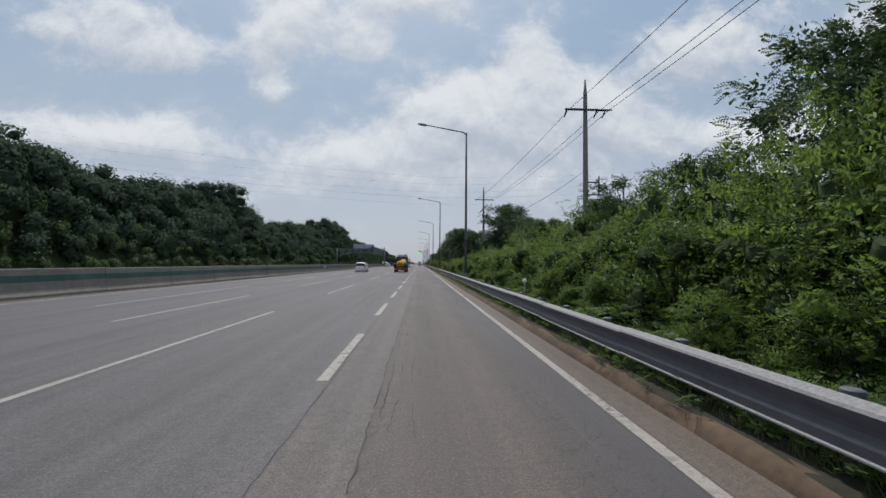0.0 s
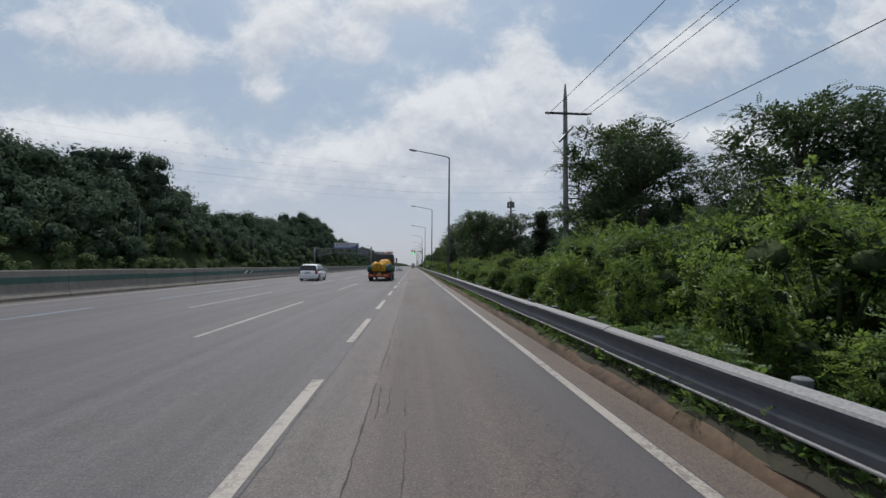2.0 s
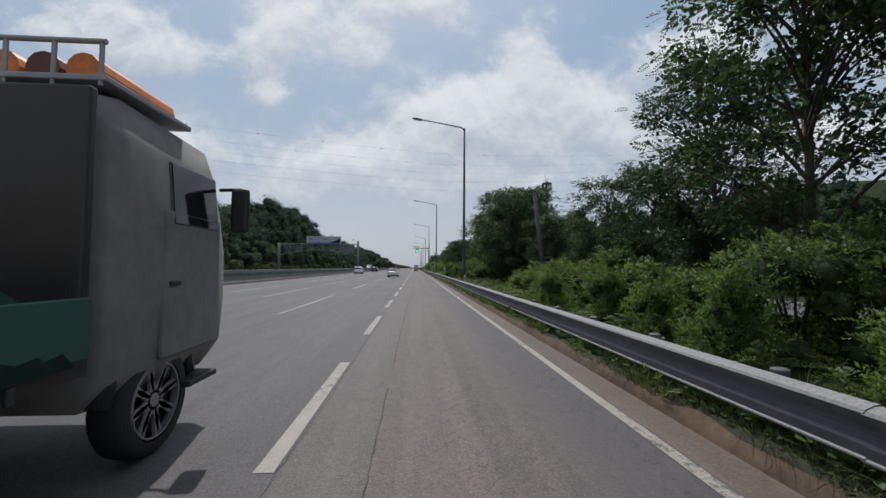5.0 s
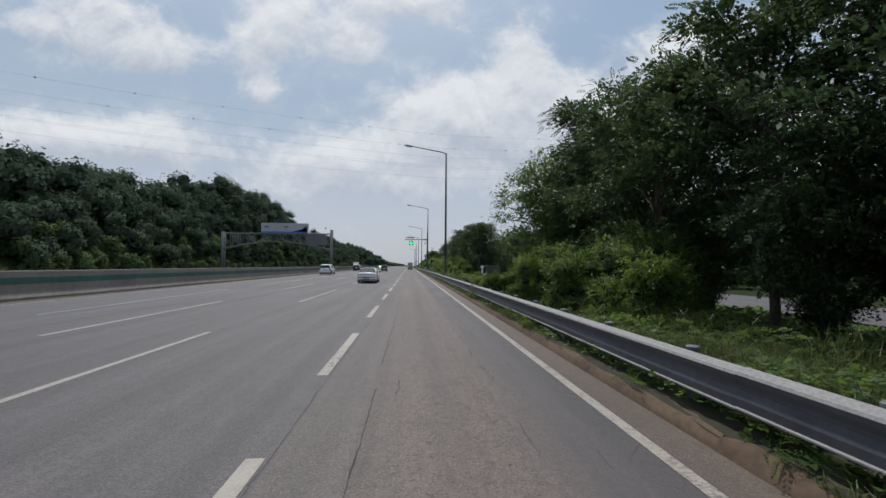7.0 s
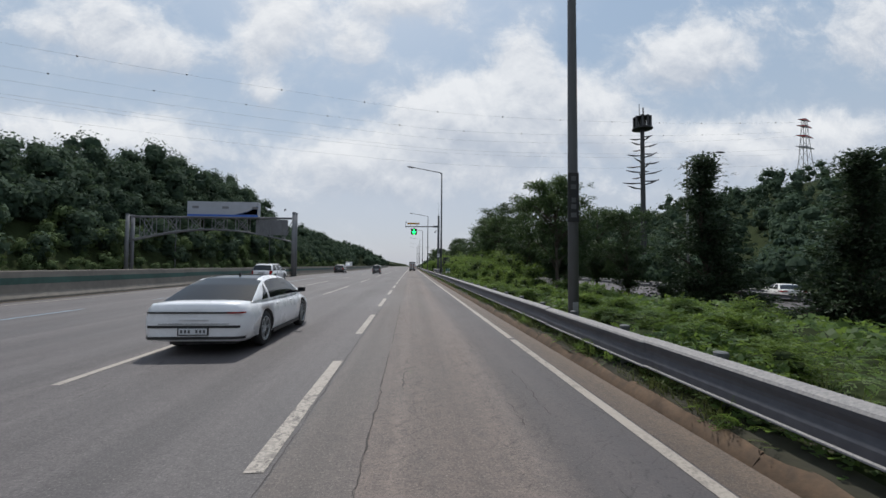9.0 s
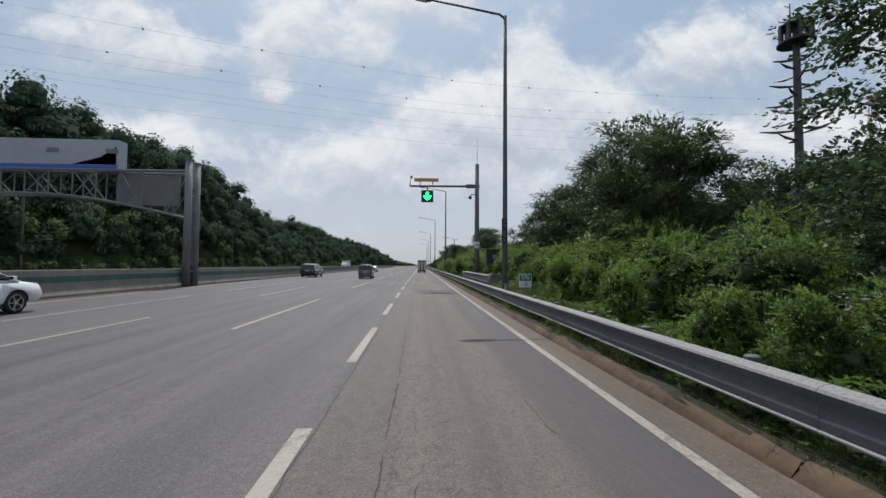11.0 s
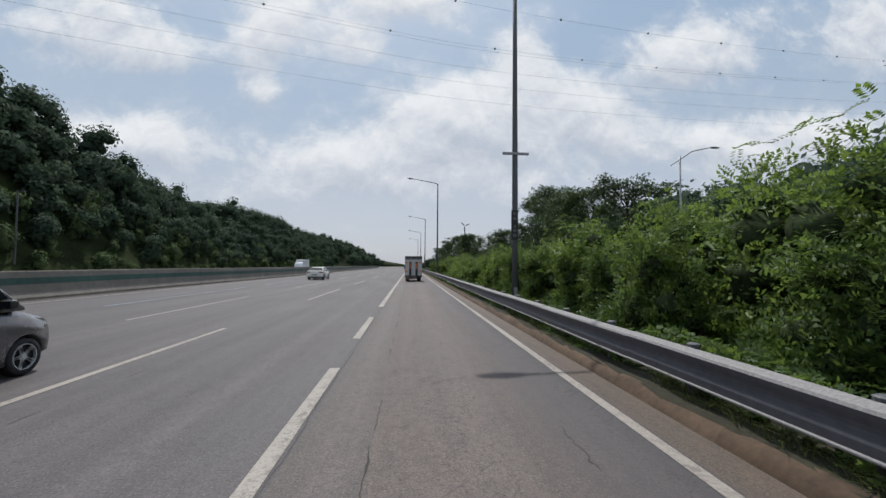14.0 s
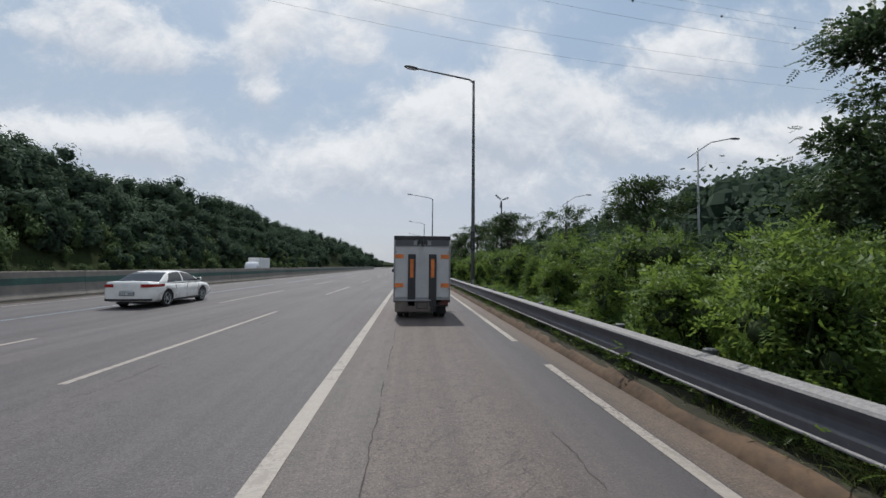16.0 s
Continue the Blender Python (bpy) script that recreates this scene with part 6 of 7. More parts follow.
def flatbed_truck(m):
    """A heavy flatbed with a load under yellow and dark green sheets, and a rack over the cab."""
    t = thing("flatbed_truck", "flatbed truck loaded under yellow and green tarpaulins", "truck", m)
    part("deck", box((0, 3.6, 1.02), (2.46, 7.2, 0.16), bevel=0.02), M_DARKSTEEL, t)
    for sx in (-1, 1):
        for k in range(3):
            part("side_board", box((sx * 1.23, 1.2 + 2.4 * k, 1.28), (0.05, 2.34, 0.42), bevel=0.01), M_TARP_G, t)
    part("tail_board", box((0, -0.02, 1.26), (2.4, 0.06, 0.44), bevel=0.012), M_TARP_G, t)
    part("green_sheet", tarp_heap(-1.30, 1.30, -0.12, 7.0, 1.05, 1.80, 2.0, 8.0), M_TARP_G, t, "dark green sheet draped over the load", True)
    part("yellow_sheet", tarp_heap(-0.78, 0.70, -0.17, 3.6, 1.05, 1.98, 7.0, 9.0), M_TARP_Y, t, "creased yellow sheet over the load", True)
    part("yellow_sheet", tarp_heap(-0.35, 1.0, 2.4, 6.3, 1.5, 2.35, 11.0, 4.0), M_TARP_Y, t, "creased yellow sheet over the load", True)
    for x in (-0.25, 0.12):
        part("strap", box((x, -0.175, 1.58), (0.035, 0.012, 0.62)), M_BLACK, t)
    part("crossbeam", box((0, 0.10, 0.66), (2.35, 0.12, 0.30), bevel=0.02), M_MAROON, t, "rusty maroon rear beam")
    part("underrun_bar", box((0, 0.02, 0.46), (2.36, 0.10, 0.14), bevel=0.015), M_MAROON, t)
    for x in (-0.82, -0.05, 0.72):
        part("reflector", box((x, -0.05, 0.62), (0.58, 0.02, 0.13), bevel=0.006), M_ORANGE, t, "orange red reflector bar")
    for sx in (-1, 1):
        part("tail_lamp", box((sx * 1.04, -0.045, 0.80), (0.24, 0.03, 0.11), bevel=0.01), M_REDLAMP, t, "red tail lamp")
        part("mud_flap", box((sx * 0.90, 0.30, 0.45), (0.55, 0.02, 0.48)), M_RUBBER, t)
        for y in (1.1, 2.4, 8.1):
            wheel(t, sx * 1.02, y, 0.49, 0.28, sx, 8, M_STEEL)
    number_plate(t, -0.05, 0.82, 0.40, 0.20, 5, M_AMBER)
    part("chassis", box((0, 4.2, 0.80), (0.9, 8.2, 0.24)), M_DARKSTEEL, t)
    part("cab", ring_loft([body_section(7.35, 1.20, 0.62, 3.02, 0.16, 0.03), body_section(7.6, 1.22, 0.60, 3.08, 0.16, 0.03), body_section(9.0, 1.22, 0.60, 3.02, 0.18, 0.03), body_section(9.25, 1.18, 0.66, 2.6, 0.2, 0.02)]), M_POLECONC, t, smooth=True)
    part("windscreen", box((0, 9.17, 2.18), (1.95, 0.05, 0.86), pose(0, 0, 0, 14, 0, 0), 0.03), M_GLASS, t)
    part("grille", box((0, 9.25, 1.15), (1.5, 0.06, 0.55), bevel=0.02), M_BLACK, t)
    for sx in (-1, 1):
        door = part("cab_door", box((sx * 1.205, 8.52, 1.55), (0.05, 1.02, 1.36), bevel=0.02), M_POLECONC, t)
        part("door_window", box((sx * 1.188, 8.55, 2.40), (0.05, 0.86, 0.60), pose(0, 0, 0, 0, -5 * sx, 0), 0.02), M_GLASS, door)
        part("door_handle", box((sx * 1.24, 8.16, 1.55), (0.03, 0.16, 0.04), bevel=0.01), M_BLACK, door)
        part("cab_step", box((sx * 1.12, 8.75, 0.52), (0.24, 0.55, 0.06), bevel=0.01), M_DARKSTEEL, t)
        part("mud_guard", tube([(sx * 1.06, 7.50, 0.60), (sx * 1.06, 7.62, 0.95), (sx * 1.06, 8.10, 1.12), (sx * 1.06, 8.58, 0.95), (sx * 1.06, 8.70, 0.60)], [0.10] * 5, 8), M_BLACK, t, smooth=True)
        for z in (0.52, 0.78):
            part("side_guard", box((sx * 1.16, 4.9, z), (0.04, 3.2, 0.10), bevel=0.01), M_STEEL, t)
        for y in np.arange(0.6, 7.0, 1.2):
            part("rope_hook", box((sx * 1.265, y, 0.98), (0.03, 0.05, 0.10), bevel=0.008), M_DARKSTEEL, t)
        part("side_reflector", box((sx * 1.262, 3.0, 1.02), (0.012, 0.16, 0.06)), M_ORANGE, t)
    part("fuel_tank", box((-0.92, 6.2, 0.66), (0.5, 1.1, 0.46), bevel=0.08), M_STEEL, t)
    part("headboard", box((0, 7.2, 2.05), (2.36, 0.08, 1.9), bevel=0.02), M_DARKSTEEL, t)
    rack = part("roof_rack", box((0, 8.0, 3.16), (2.2, 1.2, 0.05), bevel=0.01), M_STEEL, t)
    for x in np.linspace(-1.05, 1.05, 7):
        part("rack_post", cyl((x, 7.42, 3.1), (x, 7.42, 3.45), 0.018, n=6), M_STEEL, rack)
    part("rack_rail", cyl((-1.08, 7.42, 3.45), (1.08, 7.42, 3.45), 0.022, n=8), M_STEEL, rack)
    for k, x in enumerate((0.25, 0.55, 0.85)):
        part("rolled_sheet", cyl((x, 7.5, 3.27), (x, 8.5, 3.27), 0.13, n=12), (M_ORANGE, M_MAROON, M_ORANGE)[k], rack)
    part("rack_bundle", box((-0.45, 8.0, 3.26), (0.9, 0.8, 0.16), bevel=0.05), M_DARKSTEEL, rack)
    for sx in (-1, 1):
        mr = part("mirror", box((sx * 1.46, 9.0, 2.35), (0.20, 0.10, 0.52), bevel=0.04), M_BLACK, t)
        part("mirror_arm", cyl((sx * 1.2, 9.05, 2.6), (sx * 1.46, 9.0, 2.6), 0.02, n=8), M_BLACK, mr)
    return t


flatbed_truck(pose(-3.42, 75.1, 0))


def far_lorry(m):
    t = thing("box_truck", "white box lorry on the opposite carriageway", "truck", m)
    part("cargo_box", box((0, 3.0, 1.95), (2.2, 4.6, 2.1), bevel=0.03), M_WHITE, t)
    part("cab", ring_loft([body_section(-1.2, 0.95, 0.5, 1.5, 0.1), body_section(-0.9, 1.0, 0.5, 2.2, 0.14), body_section(0.4, 1.0, 0.5, 2.3, 0.14)]), M_WHITEPAINT, t, smooth=True)
    part("windscreen", box((0, -1.06, 1.75), (1.6, 0.05, 0.6), pose(0, 0, 0, -22, 0, 0), 0.02), M_GLASS, t)
    part("chassis", box((0, 2.2, 0.7), (0.9, 6.4, 0.25)), M_DARKSTEEL, t)
    for sx in (-1, 1):
        for y in (-0.4, 3.8):
            wheel(t, sx * 0.9, y, 0.38, 0.24, sx, 6)


far_lorry(pose(-27.5, 320, 0))

# ---- sign mast with the lane signal ----


def text_part(word, size, m, mat, parent, name="lettering"):
    cu = bpy.data.curves.new(name, "FONT")
    cu.body, cu.size, cu.align_x, cu.align_y, cu.extrude = word, size, "CENTER", "CENTER", 0.003
    tmp = bpy.data.objects.new(name, cu)
    scene.collection.objects.link(tmp)
    bpy.context.view_layer.update()
    me = bpy.data.meshes.new_from_object(tmp.evaluated_get(bpy.context.evaluated_depsgraph_get()))
    bpy.data.objects.remove(tmp)
    me.materials.clear()
    me.materials.append(mat)
    ob = part(name, me, None, parent)
    ob.matrix_basis = m
    return ob


def signal_mast():
    mast = thing("signal_mast", "thick grey mast with a lane signal arm and a speed plate", "sign mast", pose(4.08, 199.6, 0))
    part("pole", tube([(0, 0, 0), (0, 0, 3.0), (0, 0, 9.0)], [0.19, 0.175, 0.14], 18), M_POLE, mast, smooth=True)
    part("base_plate", box((0, 0, 0.10), (0.62, 0.62, 0.06), bevel=0.01), M_STEEL, mast)
    part("lightning_rod", cyl((0, 0, 9.0), (0, 0, 10.9), 0.018, 0.008, 8), M_POLE, mast)
    part("arm", tube([(0.2, 0, 7.40), (-4.85, 0, 7.34)], [0.085, 0.07], 12), M_POLE, mast, smooth=True)
    part("arm_collar", box((-0.35, 0, 7.40), (0.9, 0.26, 0.26), bevel=0.03), M_POLE, mast)
    amber = part("amber_panel", box((-3.66, -0.02, 7.80), (1.75, 0.10, 0.24), bevel=0.01), M_AMBER, mast, "amber message panel")
    for x in (-4.1, -3.2):
        part("bracket", box((x, 0, 7.53), (0.06, 0.06, 0.34)), M_POLE, amber)
    sig = part("lane_signal", box((-3.58, -0.02, 6.62), (0.86, 0.16, 0.86), bevel=0.02), M_BLACK, mast, "black lane signal with a green arrow")
    part("hanger", box((-3.58, 0, 7.18), (0.08, 0.08, 0.3)), M_POLE, sig)
    bm = bmesh.new()
    pts = [(-0.09, 0.30), (0.09, 0.30), (0.09, 0.0), (0.28, 0.06), (0.28, -0.06), (0.0, -0.33), (-0.28, -0.06), (-0.28, 0.06), (-0.09, 0.0)]
    f = bm.faces.new([bm.verts.new((x, 0, z)) for x, z in pts])
    bmesh.ops.solidify(bm, geom=[f], thickness=0.012)
    a = part("arrow", bm, M_ARROW, sig, "lit green downward arrow")
    a.location = (-3.58, -0.106, 6.62)
    cam_arm = part("end_post", tube([(-4.85, 0, 7.34), (-4.80, 0, 7.75), (-4.72, 0, 7.98)], [0.03, 0.025, 0.025], 8), M_POLE, mast)
    part("camera_ball", cyl((-4.72, -0.10, 7.98), (-4.72, 0.12, 7.98), 0.09, 0.07, 12), M_POLE, cam_arm)
    dome = part("camera_arm", tube([(-0.15, -0.05, 6.78), (-0.42, -0.05, 6.80), (-0.50, -0.05, 6.66)], [0.03, 0.03, 0.05], 8), M_BLACK, mast)
    bm = bmesh.new()
    bmesh.ops.create_uvsphere(bm, u_segments=12, v_segments=8, radius=0.13, matrix=Matrix.Translation((-0.50, -0.05, 6.58)))
    part("camera_dome", bm, M_BLACK, dome)
    sp = part("speed_plate", box((-0.02, -0.215, 3.16), (0.36, 0.015, 0.42), bevel=0.006), M_SIGNWHITE, mast, "white plate reading 40")
    text_part("40", 0.26, pose(-0.02, -0.228, 3.16, 90, 0, 0), M_BLACK, sp)
    for z in (2.9, 3.4):
        part("band", cyl((0, 0, z - 0.03), (0, 0, z + 0.03), 0.185, n=18), M_STEEL, mast)
    part("junction_box", box((-0.22, -0.05, 2.0), (0.10, 0.16, 0.2), bevel=0.015), M_BLACK, mast)


signal_mast()
cab = thing("control_cabinet", "dark green-grey roadside control cabinet", "cabinet", pose(5.35, 200.4, -0.1))
part("plinth", box((0, 0, 0.5), (1.0, 0.65, 1.2), bevel=0.02), M_POLECONC, cab)
part("body", box((0, 0, 2.02), (0.95, 0.6, 1.84), bevel=0.02), M_CABINET, cab)
part("roof", box((0, 0, 2.97), (1.05, 0.7, 0.08), bevel=0.02), M_CABINET, cab)
part("door", box((0.04, -0.315, 2.0), (0.78, 0.03, 1.66), bevel=0.01), M_CABINET, cab)
part("notice", box((0.12, -0.335, 2.42), (0.32, 0.008, 0.26)), M_POLECONC, cab, "faded grey notice")
part("lock", cyl((-0.24, -0.36, 2.55), (-0.24, -0.32, 2.55), 0.04, n=10), M_BLACK, cab)

# kilometre post
km = thing("kilometre_sign", "small green and white kilometre sign on a post", "road sign", pose(4.42, 187.5, 0))
part("post", cyl((0, 0.03, -0.1), (0, 0.03, 1.3), 0.03, n=10), M_STEEL, km)
up = part("upper_plate", box((0, -0.01, 1.21), (0.50, 0.02, 0.27), bevel=0.008), M_SIGNGREEN, km, "green plate reading 376")
lo = part("lower_plate", box((0, -0.01, 0.945), (0.50, 0.02, 0.25), bevel=0.008), M_SIGNWHITE, km, "white plate reading .0")
part("rim", box((0, 0.004, 1.08), (0.545, 0.016, 0.57), bevel=0.01), M_SIGNWHITE, km)
text_part("376", 0.25, pose(0, -0.023, 1.21, 90, 0, 0), M_SIGNWHITE, up)
text_part(".0", 0.25, pose(0.02, -0.023, 0.945, 90, 0, 0), M_BLACK, lo)

# grey equipment box behind the rail, with a pale vent pipe
eq = thing("equipment_box", "grey weathered equipment box with a pale vent pipe", "cabinet", pose(4.15, 129.40, 0))
part("body", box((0, -0.20, 0.90), (0.64, 0.26, 1.62), bevel=0.02), M_EQBOX, eq)
part("lid", box((0, -0.20, 1.72), (0.68, 0.31, 0.03), bevel=0.012), M_POLE, eq)
part("door_panel", box((0.0, -0.332, 0.95), (0.54, 0.006, 1.40), bevel=0.002), M_EQBOX, eq)
part("latch", box((-0.24, -0.342, 1.10), (0.04, 0.02, 0.12), bevel=0.006), M_DARKSTEEL, eq)
pipe = part("vent_pipe", tube([(-0.34, 0.0, 1.28), (-0.44, -0.05, 1.26), (-0.48, -0.10, 1.34), (-0.48, -0.12, 1.62)], [0.045, 0.045, 0.045, 0.045], 12), M_SIGNWHITE, eq, smooth=True)
part("vent_cap", cyl((-0.48, -0.12, 1.60), (-0.48, -0.12, 1.72), 0.10, 0.075, 16), M_SIGNWHITE, pipe)


def marker_post(x, y, label="short white marker post with a round head"):
    p = thing("marker_post", label, "marker post", pose(x, y, 0), group="marker posts on the verge")
    part("post", cyl((0, 0, -0.1), (0, 0, 1.08), 0.032, n=12), M_MARKER, p)
    bm = bmesh.new()
    bmesh.ops.create_uvsphere(bm, u_segments=14, v_segments=8, radius=0.078, matrix=Matrix.Translation((0, 0, 1.10)) @ Matrix.Diagonal((1, 0.6, 1, 1)))
    part("reflector_head", bm, M_SIGNWHITE, p, smooth=True)


for x, y in ((3.88, 14.68), (4.0, 66.6), (3.75, 109.25), (3.80, 205.6)):
    marker_post(x, y)

# ---- poles and cables ----


def cable(a, b, sag, r, label, n=24, group=""):
    pts = [Vector(a).lerp(Vector(b), k / n) - Vector((0, 0, 4 * sag * (k / n) * (1 - k / n))) for k in range(n + 1)]
    ob = part("power_cable", tube(pts, [r] * (n + 1), 5), M_WIRE)
    tagged(ob, label, "cable", group)


def utility_pole(x, y, top, turned, label):
    p = thing("utility_pole", label, "utility pole", pose(x, y, land(x, y)))
    h = top - land(x, y)
    part("pole", tube([(0, 0, -0.2), (0, 0, h * 0.5), (0, 0, h - 0.9), (0, 0, h)], [0.17, 0.145, 0.11, 0.04], 14), M_POLECONC, p, smooth=True)
    za = h - 1.75
    arm = part("cross_arm", box((0, -0.13, za), (2.4, 0.09, 0.11), bevel=0.008), M_DARKSTEEL, p)
    for xx in (-1.1, 0.62, 1.1):
        for s in (-1, 1):
            if turned and s > 0:
                continue
            part("insulator", tube([(xx, -0.13, za), (xx + 0.05, s * 0.30 - 0.13, za - 0.10), (xx + 0.08, s * 0.62 - 0.13, za - 0.22)], [0.03, 0.055, 0.03], 8), M_BLACK, arm)
    if turned:
        part("cross_arm", box((0, -0.12, za - 1.15), (2.0, 0.09, 0.11), pose(0, 0, 0, 0, -38, 42), 0.008), M_DARKSTEEL, p)
    for dz in (4.9, 5.6):
        part("step_bracket", box((0.40, 0, h - dz - 0.9), (0.75, 0.06, 0.07)), M_DARKSTEEL, p)
    part("bracket_upright", box((0.76, 0, h - 6.0), (0.06, 0.06, 1.1)), M_DARKSTEEL, p)
    for k in range(9):
        part("climbing_step", cyl((0, 0, 2.4 + 0.55 * k), (0.28 * (-1) ** k, 0, 2.4 + 0.55 * k), 0.012, n=5), M_DARKSTEEL, p)


utility_pole(9.24, 21.9, 12.1, False, "concrete utility pole with a steel cross arm")
utility_pole(8.57, 53.5, 12.0, True, "concrete utility pole with slanted arms and insulators")
for dx in (-1.1, 0.62, 1.1):
    cable((9.24 + dx, 21.3, 10.2), (8.57 + dx, 53.2, 10.1), 0.35, 0.014, "thin black overhead power cable", group="roadside power cables")
    cable((9.24 + dx, 21.3, 10.2), (9.9 + dx, -16, 10.6), 0.4, 0.014, "thin black overhead power cable", group="roadside power cables")
for k, dz in enumerate((0.0, -0.45, -0.9)):
    cable((8.9, 53.4, 9.0 + dz), (40.0, 74.0, 8.6 + dz), 0.5, 0.013, "thin black overhead power cable", group="roadside power cables")
cable((8.6, 53.5, 7.2), (9.3, 21.9, 7.0), 0.7, 0.012, "slack black telephone cable", group="roadside power cables")
cable((8.4, 104.9, 6.4), (26.0, 112.0, 7.4), 0.4, 0.012, "thin black overhead power cable", group="roadside power cables")
cable((8.4, 104.9, 6.2), (26.0, 112.0, 7.1), 0.4, 0.012, "thin black overhead power cable", group="roadside power cables")

lean = thing("utility_pole", "short leaning dark pole with wire brackets", "utility pole", pose(8.55, 104.95, -0.3, 0, -6.5, 0))
part("pole", tube([(0, 0, 0), (0, 0, 3.5), (0, 0, 7.0)], [0.15, 0.13, 0.11], 14), M_OLDPOLE, lean, smooth=True)
for z in (6.8, 6.5, 4.6):
    part("bracket", cyl((0, 0, z), (0.32, 0, z), 0.02, n=6), M_DARKSTEEL, lean)

far_pole = thing("utility_pole", "pale pole with two insulator arms by the side road", "utility pole", pose(30.5, 86.2, -1.1))
part("pole", tube([(0, 0, 0), (0, 0, 6), (0, 0, 12.0)], [0.16, 0.13, 0.10], 12), M_STEEL, far_pole, smooth=True)
part("lamp_hook", tube([(0, 0, 11.9), (-0.25, 0, 12.2), (-0.9, 0, 12.25)], [0.06, 0.05, 0.07], 8), M_STEEL, far_pole)
for z, x0 in ((10.6, -3.2), (8.4, -3.2)):
    a = part("cross_arm", box((x0 / 2 + 0.1, 0, z), (3.4, 0.1, 0.12)), M_STEEL, far_pole)
    for x in (-3.1, -2.3, -1.4):
        part("insulator", cyl((x, 0, z), (x, 0, z + (0.35 if z > 9 else -0.4)), 0.07, n=8), M_BLACK, a)


def lattice_pylon(x, y, z0, h):
    p = thing("pylon", "distant red and white lattice transmission pylon", "pylon", pose(x, y, z0, 0, 0, 15))
    legs = [(-1, -1), (1, -1), (1, 1), (-1, 1)]
    wid = lambda t: 4.6 * (1 - t) ** 1.3 + 0.9
    for sx, sy in legs:
        part("leg", tube([(sx * wid(t), sy * wid(t), h * t) for t in (0, 0.3, 0.6, 1.0)], [0.28, 0.24, 0.2, 0.16], 5), M_STEEL, p)
    for k in range(9):
        t0, t1 = k / 9, (k + 1) / 9
        for (ax, ay), (bx, by) in zip(legs, legs[1:] + legs[:1]):
            part("brace", cyl((ax * wid(t0), ay * wid(t0), h * t0), (bx * wid(t1), by * wid(t1), h * t1), 0.11, n=4), M_STEEL, p)
    for t, w in ((0.70, 9.5), (0.82, 8.5), (0.93, 7.5), (1.0, 6.0)):
        part("cross_arm", ring_loft([[(-w, -0.2, h * t), (-w, 0.2, h * t), (-w, 0.2, h * t + 0.3), (-w, -0.2, h * t + 0.3)], [(0, -0.9, h * t), (0, 0.9, h * t), (0, 0.9, h * t + 1.4), (0, -0.9, h * t + 1.4)], [(w, -0.2, h * t), (w, 0.2, h * t), (w, 0.2, h * t + 0.3), (w, -0.2, h * t + 0.3)]]), M_REDLAMP if t > 0.8 else M_STEEL, p)


lattice_pylon(255, 382, land(255, 382) - 1, 55 - land(255, 382) + 44)


def line_span(z_pylon, z_road, y_shift, balls, label):
    """A high-voltage span that crosses the road at an angle, with or without warning balls."""
    n = 60
    pts = []
    for k in range(n + 1):
        x = 255 - 640 * k / n
        y = 315 + y_shift + (x - 5) * 0.268
        s = (x - 5) / 250
        pts.append((x, y, z_road + (z_pylon - z_road) * s * abs(s) ** 0.35 if s > 0 else z_road + 5.0 * s * s * 2.56 - 2.0 * abs(s)))
    tagged(part("transmission_cable", tube(pts, [0.024] * (n + 1), 4), M_POLE), label, "cable", "high transmission cables")
    if balls:
        me = bpy.data.meshes.new("warning_ball")
        bm = bmesh.new()
        bmesh.ops.create_uvsphere(bm, u_segments=10, v_segments=6, radius=0.30)
        bm.to_mesh(me)
        bm.free()
        me.materials.append(M_DARKSTEEL)
        for x in np.arange(-150 + balls, 230, 31.0):
            z = float(np.interp(-x, [-p[0] for p in pts], [p[2] for p in pts]))
            ob = new("warning_ball", me)
            ob.location = (x, 315 + y_shift + (x - 5) * 0.268, z)
            tagged(ob, "dark warning ball on the high cable", "warning ball", "warning balls on the high cables")


line_span(97, 69.5, 0, 6.0, "high earth cable strung with warning balls")
line_span(95, 66.5, 14, 20.0, "high earth cable strung with warning balls")
for z, zr, dy in ((88, 57.5, 0), (80, 53.5, 2), (80, 56, 16), (72, 50, 14)):
    line_span(z, zr, dy, 0, "high transmission cable crossing the road")


